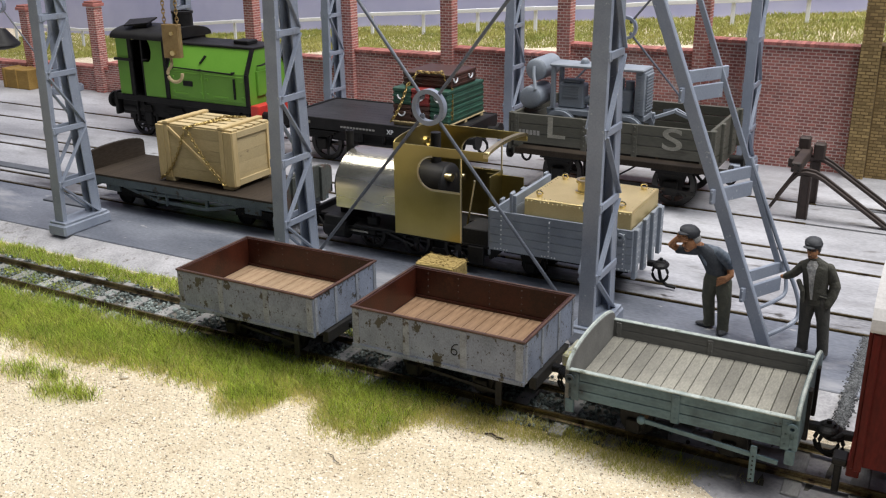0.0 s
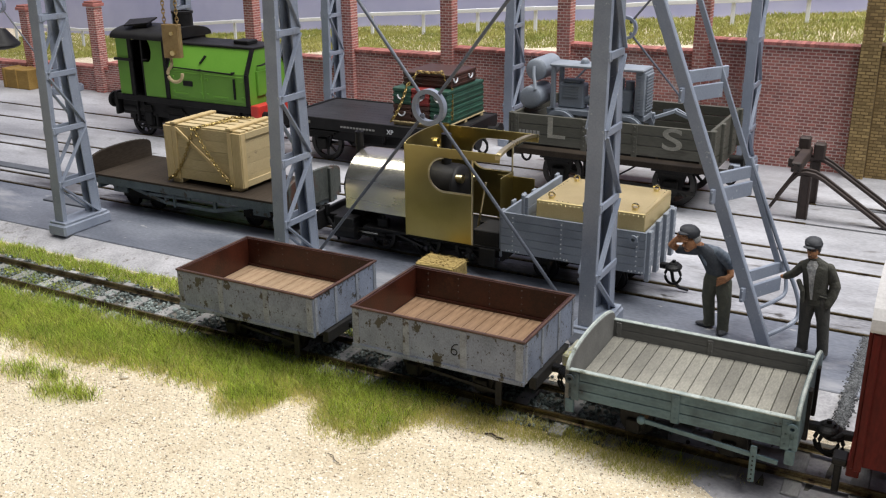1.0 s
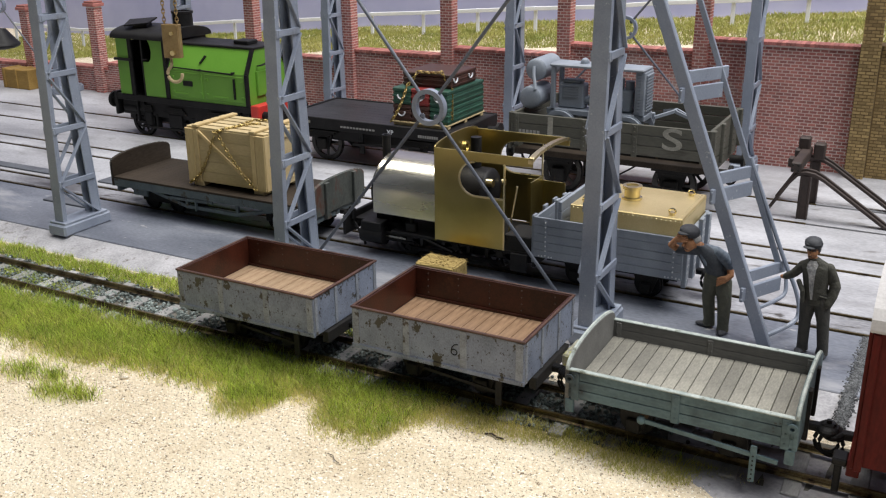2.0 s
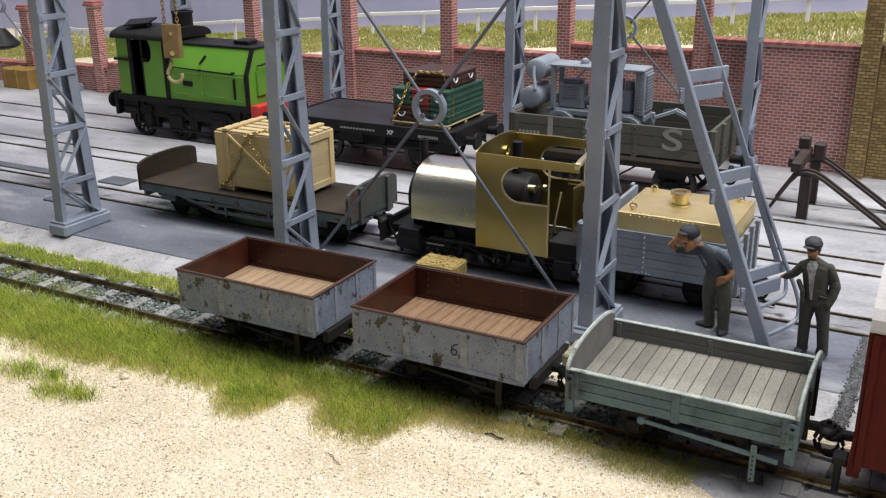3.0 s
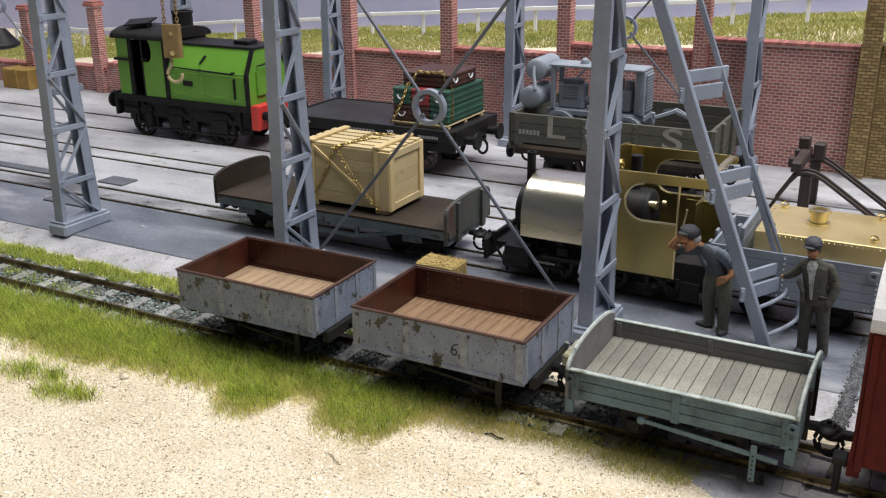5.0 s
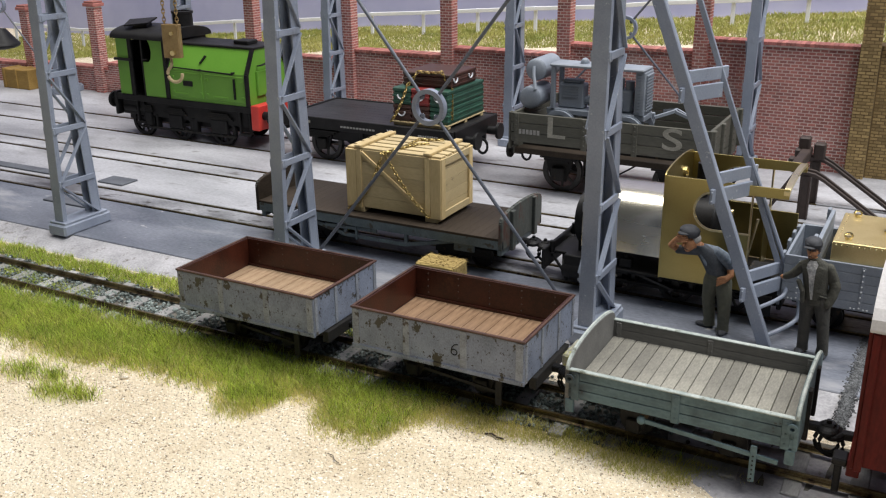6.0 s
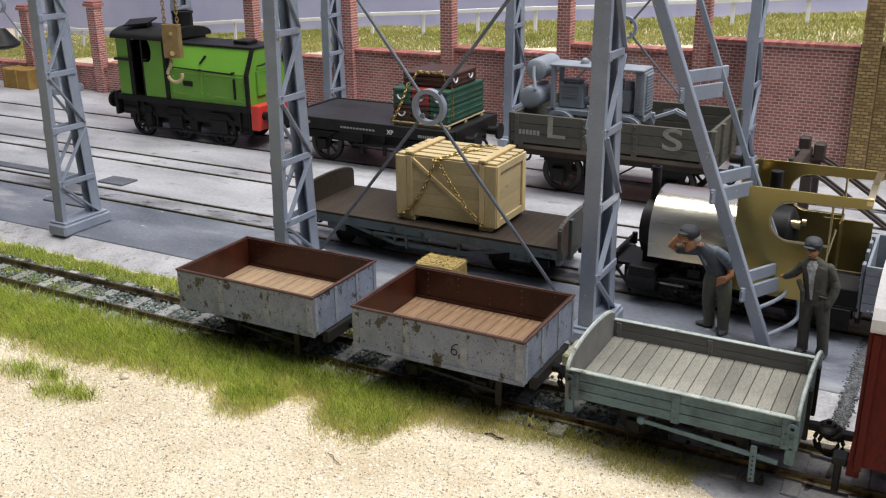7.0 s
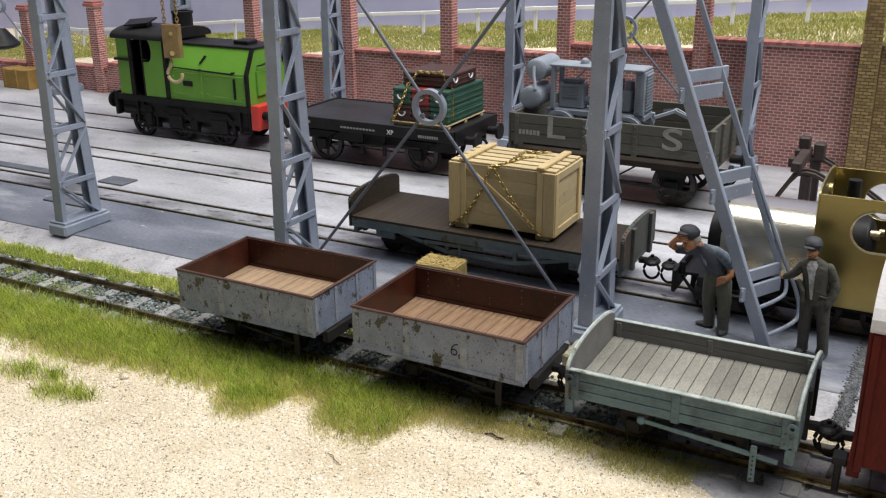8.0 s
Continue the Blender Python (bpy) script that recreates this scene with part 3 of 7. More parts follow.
# ---- lattice columns ----
def lattice_column(x, y0, y1, top_y0, top_y1, height, group, foot=True, width=5.3):
    """Two flat posts that draw together upwards, laced by struts on both faces, on a concrete foot."""
    c = thing("lattice_column", x, (y0 + y1) / 2, 0, "blue-grey painted steel lattice column on a concrete foot", "column", group)
    ym = (y0 + y1) / 2

    def slim(z):
        return 1 + 0.0005 * z

    def at(side, z):
        a, b = (y0, top_y0) if side == 0 else (y1, top_y1)
        return a + (b - a) * z / height - ym
    for side in (0, 1):
        bm = bmesh.new()
        s = 1 if side == 0 else -1
        w = width / 2
        deep = 1.6 if side == 0 else 4.4
        beam(bm, (0, at(side, 0), 0), (0, at(side, height), height), width, 0.9, up=(0, 1, 0), bevel=0.15)
        for e in (-1, 1):
            k = s * (0.4 + deep / 2)
            beam(bm, (e * (w - 0.4), at(side, 0) + k, 0), (e * (w - 0.4), at(side, height) + k, height), 0.7, deep, up=(0, 1, 0), bevel=0.12)
        for v in bm.verts:
            v.co.x *= slim(v.co.z)
        part("post", bm, M_STEEL_GREY, c)
    levels = [4.0, 23.2, 47.6, 72.0, 96.4, 120.8, 145.2, 169.6]
    for k, (z, zz) in enumerate(zip(levels, levels[1:])):
        step = zz - z
        for e in (-1, 1):
            g = e * width / 2 * slim(zz)
            part("gusset", boxes((g - 0.45, g + 0.45, at(0, zz) - 0.35, at(0, zz) + 2.6, zz - 1.8, zz + 1.5), bevel=0.2), M_STEEL_GREY, c)
        for e in (-1, 1):
            xx = e * (width / 2 * slim(zz) + 0.2)
            bm = bmesh.new()
            beam(bm, (xx, at(0, z + step) + 0.6, z + step), (xx, at(1, z + step) - 0.6, z + step), 0.9, 2.4, bevel=0.12)
            part("strut", bm, M_STEEL_GREY, c)
            bm = bmesh.new()
            a, b = (0, 1) if k % 2 == 1 else (1, 0)
            beam(bm, (e * (width / 2 * slim(z) + 0.45), at(a, z) * 0.92, z + 1), (xx + e * 0.25, at(b, z + step) * 0.92, z + step - 1), 0.7, 1.8, up=(1, 0, 0), bevel=0.1)
            part("lacing", bm, M_STEEL_GREY, c)
    if foot:
        h = (y1 - y0) / 2
        part("foot", boxes((-5.5, 5.5, -h - 2.5, h + 3, -0.3, 5), bevel=0.8), M_STEEL_GREY, c)
        part("base_plate", boxes((-5, 5, -h - 1.5, h + 1.5, 5, 6), bevel=0.2), M_STEEL_GREY, c)
    return c


for x in (-478, -351, -225.8, -98.5):
    lattice_column(x, 284, 306.4, 289.3, 297.0, 175, "front columns")
for x in (-629, -500, -370, -238, -98):
    lattice_column(x, 526, 545, 531, 540, 175, "back columns")


def cross_brace(x, y, z, reach_lo, reach_hi, label):
    b = thing("cross_brace", x, y, z, label, "bracing", "braces between columns")
    part("ring", ring(bmesh.new(), (0, 0, 0), 6.6, 4.9, "y", 1.3, 36), M_STEEL_GREY, b, smooth=True)
    for sx, sz in ((-1, -1), (1, -1), (-1, 1), (1, 1)):
        hx, hz = (reach_lo if sz < 0 else reach_hi)
        d = Vector((sx * hx, 0, sz * hz))
        bm = bmesh.new()
        rod(bm, d.normalized() * 4.4, d, 0.65, 8)
        ball(bm, d.normalized() * 4.6, 1.1, u=8, v=6)
        part("tie_rod", bm, M_ROD, b)


cross_brace(-166, 299, 72.2, (54, 66), (60, 76), "grey tie-rod cross brace with a central ring")
for x in (-169.5, -694):
    cross_brace(x, 535, 73.7 if x > -200 else 66.0, (63, 68), (63, 76), "grey tie-rod cross brace by the brick wall")


# ---- rolling stock parts ----
def spoked(wheel, r, w, n, hub=None, arm=None):
    """Hub and spokes of one wheel, on shared meshes; returns both for the next wheel."""
    m = wheel.data.materials[0]
    if hub is None:
        hub = part("hub", rod(bmesh.new(), (0, -w * 0.55, 0), (0, w * 0.55, 0), r * 0.24, 12), m, wheel, smooth=True)
        bm = bmesh.new()
        beam(bm, (0, 0, r * 0.15), (0, 0, r * 0.82), r * 0.14, w * 0.5, up=(0, 1, 0), bevel=r * 0.02)
        arm = part("spoke", bm, m, wheel)
        first = 1
    else:
        new_hub = new("hub", hub.data)
        new_hub.parent = wheel
        first = 0
    for k in range(first, n):
        o = new("spoke", arm.data)
        o.parent, o.matrix_basis = wheel, pose(0, 0, 0, 0, 360 * k / n, 0)
    return hub, arm


def wheel_bm(r, w=1.6, spokes=0):
    bm = bmesh.new()
    ring(bm, (0, 0, 0), r, r * 0.78, "y", w / 2, 24)
    ring(bm, (0, w * 0.42, 0), r + 0.55, r * 0.8, "y", 0.22, 24)
    if not spokes:
        rod(bm, (0, -w * 0.55, 0), (0, w * 0.55, 0), r * 0.22, 12)
        rod(bm, (0, -w * 0.2, 0), (0, w * 0.2, 0), r * 0.8, 20)
    return bm


def add_wheels(parent, xs, gauge, r, spokes=0, material=None, yc=0.0):
    out = []
    first = hub = arm = None
    for x in xs:
        for s in (-1, 1):
            at = mm(x, yc + s * (gauge / 2), r, 0, 0, 0 if s < 0 else 180)
            if first is None:
                first = part("wheel", wheel_bm(r, 1.8, spokes), material or (M_WHEEL if spokes else M_BLACK), parent, at=at, smooth=True)
                out.append(first)
            else:
                out.append(again(first, at))
            if spokes:
                hub, arm = spoked(out[-1], r, 1.8, spokes, hub, arm)
    return out


def under_gear(t, xs, half, z_top, gauge, axle=4.6, material=None, y_sole=None):
    """Sole bars, axle guards with boxes, brake lever."""
    material = material or M_DKGREY
    ys = y_sole or gauge / 2 + 3.0
    L = half
    for s in (-1, 1):
        part("sole_bar", boxes((-L + 1, L - 1, s * ys - 0.8, s * ys + 0.8, z_top - 3.2, z_top), bevel=0.2), material, t)
        for x in xs:
            bm = bmesh.new()
            prism(bm, [(x - 5, z_top - 2), (x + 5, z_top - 2), (x + 2.2, axle - 2.2), (x - 2.2, axle - 2.2)], "y", s * ys - 0.5, s * ys + 0.5)
            part("axle_guard", bm, material, t)
            bm = boxes((x - 2.0, x + 2.0, s * ys - 1.8 if s < 0 else s * ys + 0.2, s * ys - 0.2 if s < 0 else s * ys + 1.8, axle - 2, axle + 2), bevel=0.35)
            part("axle_box", bm, material, t)
    return ys


def coupling(t, x, z, side, material=None):
    """A buffing plate with a hook and drooping link, on one end."""
    material = material or M_BLACK
    bm = bmesh.new()
    box(bm, x, x + side * 4, -1.3, 1.3, z - 1.0, z + 1.0, 0.25)
    ball(bm, (x + side * 5.2, 0, z), 4.2, 0.75, 1.0, 0.36, 16, 10)
    box(bm, x + side * 3.6, x + side * 6.8, -1.6, 1.6, z + 0.8, z + 1.9, 0.4)
    rod(bm, (x + side * 5.2, -0.2, z + 1), (x + side * 5.2, -0.2, z + 2.8), 0.7, 8)
    c = part("buffer", bm, material, t)
    bm = bmesh.new()
    tube(bm, [(x + side * (5.2 + 3.0 * math.sin(a)), -0.4, z - 3.4 + 3.4 * math.cos(a)) for a in np.linspace(0, 2 * math.pi, 18, endpoint=False)], 0.55, 7, True)
    part("link", bm, material, c, "black iron coupling link")


# ---- two rusty steel tubs ----
def steel_tub(name, x0, x1, y0, y1, zb, zt, label, mark, boards):
    cx, cy, hx, hy = (x0 + x1) / 2, (y0 + y1) / 2, (x1 - x0) / 2, (y1 - y0) / 2
    t = thing(name, cx, cy, 0, label, "mine wagon", "steel tub wagons")
    th = 0.8
    part("side_panel", boxes((-hx, hx, -hy, -hy + th, zb, zt - 0.7), bevel=0.15), M_WHITE_TUB, t)
    part("side_panel", boxes((-hx, hx, hy - th, hy, zb, zt - 0.7), bevel=0.15), M_WHITE_TUB, t)
    for s in (-1, 1):
        a, b = sorted((s * hx, s * (hx - th)))
        part("end_panel", boxes((a, b, -hy + th, hy - th, zb, zt - 0.7), bevel=0.15), M_WHITE_TUB, t)
    # rusty inner lining
    fl = zb + 3.0
    k = th + 0.05
    for row in ((-hx + k, hx - k, hy - k - 0.4, hy - k, fl, zt - 0.3), (-hx + k, hx - k, -hy + k, -hy + k + 0.4, fl, zt - 0.3),
                (-hx + k, -hx + k + 0.4, -hy + k + 0.4, hy - k - 0.4, fl, zt - 0.3), (hx - k - 0.4, hx - k, -hy + k + 0.4, hy - k - 0.4, fl, zt - 0.3)):
        part("lining_panel", boxes(row, bevel=0.08), M_RUST, t, "dark rust-brown steel lining")
    part("floor_angle", boxes((-hx + k, hx - k, hy - k - 1.0, hy - k - 0.4, fl, fl + 0.9), bevel=0.08), M_RUST, t)
    bm = bmesh.new()
    rivets(bm, [(x, hy - k - 0.5, fl + 2.2 + 2.3 * j) for x in np.linspace(-hx + 6, hx - 6, 5) for j in range(4)], 0.32)
    part("rivets", bm, M_RUST_RIM, t)
    n = 13
    w = (2 * hx - 2 * k - 0.8) / n
    first = None
    for i in range(n):
        at = mm(-hx + k + 0.4 + w * (i + 0.5), 0, fl - 0.5 + random.uniform(-0.06, 0.06))
        if first is None:
            first = part("floor_plank", boxes((-w / 2 + 0.09, w / 2 - 0.09, -hy + k + 0.4, hy - k - 0.4, -0.4, 0.5), bevel=0.1), boards, t, at=at)
        else:
            again(first, at)
    part("floor_pan", boxes((-hx + th, hx - th, -hy + th, hy - th, zb + 0.4, fl - 0.95)), M_DKGREY, t)
    r = 0.6
    part("rim", boxes((-hx - 0.3, hx + 0.3, -hy - 0.3, -hy + r, zt - 0.7, zt), (-hx - 0.3, hx + 0.3, hy - r, hy + 0.3, zt - 0.7, zt),
                      (-hx - 0.3, -hx + r, -hy + r, hy - r, zt - 0.7, zt), (hx - r, hx + 0.3, -hy + r, hy - r, zt - 0.7, zt), bevel=0.15), M_RUST_RIM, t, "worn rusty top rim")
    # strapping and corner irons on the outside
    for s in (-1, 1):
        for x in (-hx + 1.5, -hx / 3, hx / 3, hx - 1.5) if s < 0 else (-hx + 1.5, hx - 1.5):
            bm = boxes((x - 1.1, x + 1.1, s * hy - 0.22, s * hy + 0.22, zb + 0.2, zt - 0.8), bevel=0.08)
            rivets(bm, [(x + e, s * (hy + 0.25), z) for e in (-0.6, 0.6) for z in np.arange(zb + 1.5, zt - 1.5, 2.6)], 0.24)
            part("strap", bm, M_STRAP, t)
        for y in (-hy + 1.4, -hy / 3, hy / 3, hy - 1.4):
            bm = boxes((s * hx - 0.3, s * hx + 0.3, y - 0.7, y + 0.7, zb + 0.2, zt - 0.8), bevel=0.08)
            rivets(bm, [(s * (hx + 0.3), y, z) for z in np.arange(zb + 1.5, zt - 1.5, 2.6)], 0.24, "x")
            part("strap", bm, M_STRAP, t)
        part("bottom_rail", boxes((-hx - 0.15, hx + 0.15, s * hy - 0.35, s * hy + 0.35, zb - 0.2, zb + 1.3), bevel=0.15), M_WHITE_TUB, t)
    if mark:
        bm = bmesh.new()
        ox, oz, y = 6.6, (zb + zt) / 2 - 1.1, -hy - 0.12
        tube(bm, [(ox + 0.95 * math.cos(a), y, oz + 0.9 * math.sin(a)) for a in np.linspace(0, 2 * math.pi, 14, endpoint=False)], 0.16, 4, True)
        tube(bm, [(ox + 1.2, y, oz + 2.6), (ox + 0.1, y, oz + 2.4), (ox - 0.7, y, oz + 1.5), (ox - 0.95, y, oz + 0.1)], 0.16, 4)
        part("painted_numeral", bm, M_BLACK, t, "hand-painted black numeral 6")
    under_gear(t, (-12, 12), hx - 2, zb, 16, 4.5)
    for s in (-1, 1):
        part("end_beam", boxes((s * hx - 1.2, s * hx + 1.2, -13, 13, zb - 4.2, zb - 0.2), bevel=0.2), M_DKGREY, t)
        coupling(t, s * hx + s * 1.0, zb - 2.5, s)
    bm = bmesh.new()
    beam(bm, (-6, -hy + 4, zb - 4), (hx - 8, -hy + 3, zb - 5.8), 0.5, 1.0)
    part("brake_lever", bm, M_DKGREY, t)
    part("lever_guide", boxes((hx - 10, hx - 8, -hy + 2, -hy + 2.8, zb - 9.5, zb), bevel=0.15), M_DKGREY, t)
    add_wheels(t, (-12, 12), 16, 4.6)


steel_tub("tub_wagon", -223.8, -167.6, 225.0, 262.4, 11.8, 25.6, "chipped off-white steel tub wagon with rusty interior", False, M_PALE_FLOOR)
steel_tub("tub_wagon", -153.4, -95.6, 225.4, 264.4, 11.8, 25.6, "chipped off-white steel tub wagon with painted numeral", True, M_RUST_FLOOR)


# ---- wooden dropside wagon ----
def wooden_wagon():
    x0, x1, y0, y1, zb, zt = -82.6, -21.2, 223.6, 262.2, 12.8, 21.2
    cx, cy, hx, hy = (x0 + x1) / 2, (y0 + y1) / 2, (x1 - x0) / 2, (y1 - y0) / 2
    t = thing("open_wagon", cx, cy, 0, "weathered teal wooden open wagon with rounded ends", "wagon")
    h = (zt - zb) / 3
    for s in (-1, 1):
        for i in range(3):
            a, b = sorted((s * hy, s * (hy - 0.7)))
            part("side_plank", boxes((-hx + 0.9, hx - 0.9, a, b, zb + i * h + 0.08, zb + (i + 1) * h - 0.08), bevel=0.12), M_TEAL_WOOD, t)
            a, b = sorted((s * (hy - 0.72), s * (hy - 1.3)))
            part("inner_plank", boxes((-hx + 1.0, hx - 1.0, a, b, zb + i * h + 0.06, zb + (i + 1) * h - 0.06), bevel=0.1), M_GREY_SIDE, t)
        part("side_capping", boxes((-hx + 0.6, hx - 0.6, s * hy - 0.25 - (1.1 if s > 0 else 0), s * hy + 0.25 + (1.1 if s < 0 else 0), zt - 0.25, zt + 0.25), bevel=0.15), M_PALE_RIM, t, "pale worn top edge")
    for s in (-1, 1):
        prof = [(-hy, zb - 0.5), (hy, zb - 0.5), (hy, zt)] + [(hy * math.cos(a), zt + 5.2 * math.sin(a) ** 0.8) for a in np.linspace(0.12, math.pi - 0.12, 15)] + [(-hy, zt)]
        bm = bmesh.new()
        a, b = sorted((s * hx, s * (hx - 1.3)))
        prism(bm, prof, "x", a, b, 0.15)
        part("end_board", bm, M_GREY_SIDE if s < 0 else M_TEAL_WOOD, t)
        bm = bmesh.new()
        tube(bm, [(s * (hx - 0.6), p, q) for p, q in prof[2:]], 0.55, 6)
        part("end_capping", bm, M_PALE_RIM, t, "pale worn top edge")
        for y in (-7, 7):
            part("end_stanchion", boxes((s * hx - 0.4, s * hx + (0.9 if s > 0 else 0.4), y - 1.2, y + 1.2, zb - 3, zt + 3), bevel=0.2), M_DKGREY if s > 0 else M_TEAL_WOOD, t)
    n = 16
    w = (2 * hx - 2.8) / n
    first = None
    for i in range(n):
        at = mm(-hx + 1.4 + w * (i + 0.5), 0, zb + 2.6 + random.uniform(-0.08, 0.08))
        if first is None:
            first = part("floor_plank", boxes((-w / 2 + 0.1, w / 2 - 0.1, -hy + 1.3, hy - 1.3, -0.9, 0.5), bevel=0.12), M_GREY_WOOD, t, at=at)
        else:
            again(first, at)
    part("floor_frame", boxes((-hx + 1.4, hx - 1.4, -hy + 1.4, hy - 1.4, zb - 0.3, zb + 1.5)), M_DKGREY, t)
    for x in (-hx + 3, 0, hx - 3):
        bm = boxes((x - 1.1, x + 1.1, -hy - 0.3, -hy + 0.1, zb - 0.4, zt - 0.4), bevel=0.12)
        rivets(bm, [(x, -hy - 0.35, z) for z in (zb + 1.2, zb + 4, zb + 7)], 0.3)
        part("strap", bm, M_TEAL_WOOD, t)
        bm = boxes((x - 0.8, x + 0.8, hy - 1.6, hy - 1.28, zb + 3, zt - 0.6), bevel=0.1)
        rivets(bm, [(x + e, hy - 1.65, z) for e in (-0.45, 0.45) for z in (zb + 4.5, zb + 6.8)], 0.24)
        part("inner_strap", bm, M_GREY_SIDE, t)
    for x in (-hx + 1.5, hx - 1.5):
        part("corner_post", boxes((x - 1.2, x + 1.2, -hy - 0.3, -hy + 0.9, zb - 4.5, zb - 0.4), bevel=0.2), M_TEAL_WOOD, t)
        bm = ring(bmesh.new(), (x, -hy - 0.6, zt - 2.4), 1.3, 0.6, "y", 0.3, 14)
        part("latch_ring", bm, M_TEAL_WOOD, t)
    under_gear(t, (-13, 13), hx - 2, zb, 16, 4.5)
    bm = bmesh.new()
    beam(bm, (-9, -hy + 0.8, zb - 2.2), (hx - 4, -hy - 0.4, zb - 4.4), 0.6, 1.2)
    bmesh.ops.create_uvsphere(bm, u_segments=8, v_segments=6, radius=1.3, matrix=Matrix.Translation((-9, -hy + 0.8, zb - 2.2)))
    part("brake_lever", bm, M_TEAL_WOOD, t)
    bm = boxes((hx - 10.8, hx - 9.2, -hy - 1.0, -hy - 0.5, zb - 11.5, zb - 1), bevel=0.12)
    part("lever_guide", bm, M_TEAL_WOOD, t)
    bm = bmesh.new()
    rivets(bm, [(hx - 10, -hy - 1.0, z) for z in np.arange(zb - 10.5, zb - 3.5, 1.3)], 0.3)
    part("peg_hole", bm, M_BLACK, t)
    for s in (-1, 1):
        coupling(t, s * hx, zb - 2.5, s)
    bm = bmesh.new()
    box(bm, -hx - 7.0, -hx - 3.4, -4, 8, zb + 0.6, zb + 4.6, 0.6)
    box(bm, -hx - 4.2, -hx - 0.3, 0, 6, zb + 1.2, zb + 3.6, 0.3)
    part("end_block", bm, M_MOSS, t, "mossy pale timber block")
    add_wheels(t, (-13, 13), 16, 4.6)


wooden_wagon()


# ---- covered wagon, only its end comes into view ----
def covered_wagon():
    t = thing("covered_wagon", 25.4, 243, 0, "red-brown covered goods wagon with a pale roof", "wagon")
    part("body", boxes((-33.5, 33.5, -19, 19, 12, 48), bevel=0.4), M_WAGON_RED, t)
    bm = bmesh.new()
    prism(bm, [(-20.2, 48), (20.2, 48)] + [(20.2 * math.cos(a), 48.6 + 9 * math.sin(a)) for a in np.linspace(0, math.pi, 13)], "x", -34.3, 34.3)
    part("roof", bm, M_ROOF, t)
    for y in (-18, -6, 6, 18):
        part("end_stanchion", boxes((-34.4, -33.4, y - 0.9, y + 0.9, 11, 47.5), bevel=0.2), M_WAGON_RED, t)
    for x in (-32.5, -12, 12):
        part("side_stanchion", boxes((x - 0.9, x + 0.9, -19.8, -18.9, 11, 47.5), bevel=0.2), M_WAGON_RED, t)
    part("head_stock", boxes((-35, -32, -17, 17, 7.5, 12), bevel=0.3), M_WAGON_RED, t)
    under_gear(t, (-16, 16), 32, 11.5, 16, 4.5)
    coupling(t, -35, 9.5, -1)
    for k in range(12):
        y = -18 + k * 3.0
        part("end_board", boxes((-33.9, -33.3, y + 0.12, y + 2.88, 12.3, 47.3), bevel=0.15), M_WAGON_RED, t)
    part("brake_column", boxes((-38.0, -36.2, -14, -12, 0.2, 9.5), (-38.6, -35, -15.6, -10.4, 9, 11), bevel=0.4), M_BLACK, t)
    add_wheels(t, (-16, 16), 16, 4.6)


covered_wagon()

# ---- the moving train ----
TRAIN_Y = 342.0
MOVERS = []     # (thing, x at the start)
ROLLERS = []    # (wheel, x, y, radius, turned)


def mover(name, x, label, category):
    t = thing(name, x, TRAIN_Y, 0, label, category)
    MOVERS.append((t, x))
    return t


def rolling(t, xs, gauge, r, spokes=0):
    for i, w in enumerate(add_wheels(t, xs, gauge, r, spokes)):
        ROLLERS.append((w, xs[i // 2], (-1, 1)[i % 2] * gauge / 2, r, i % 2))


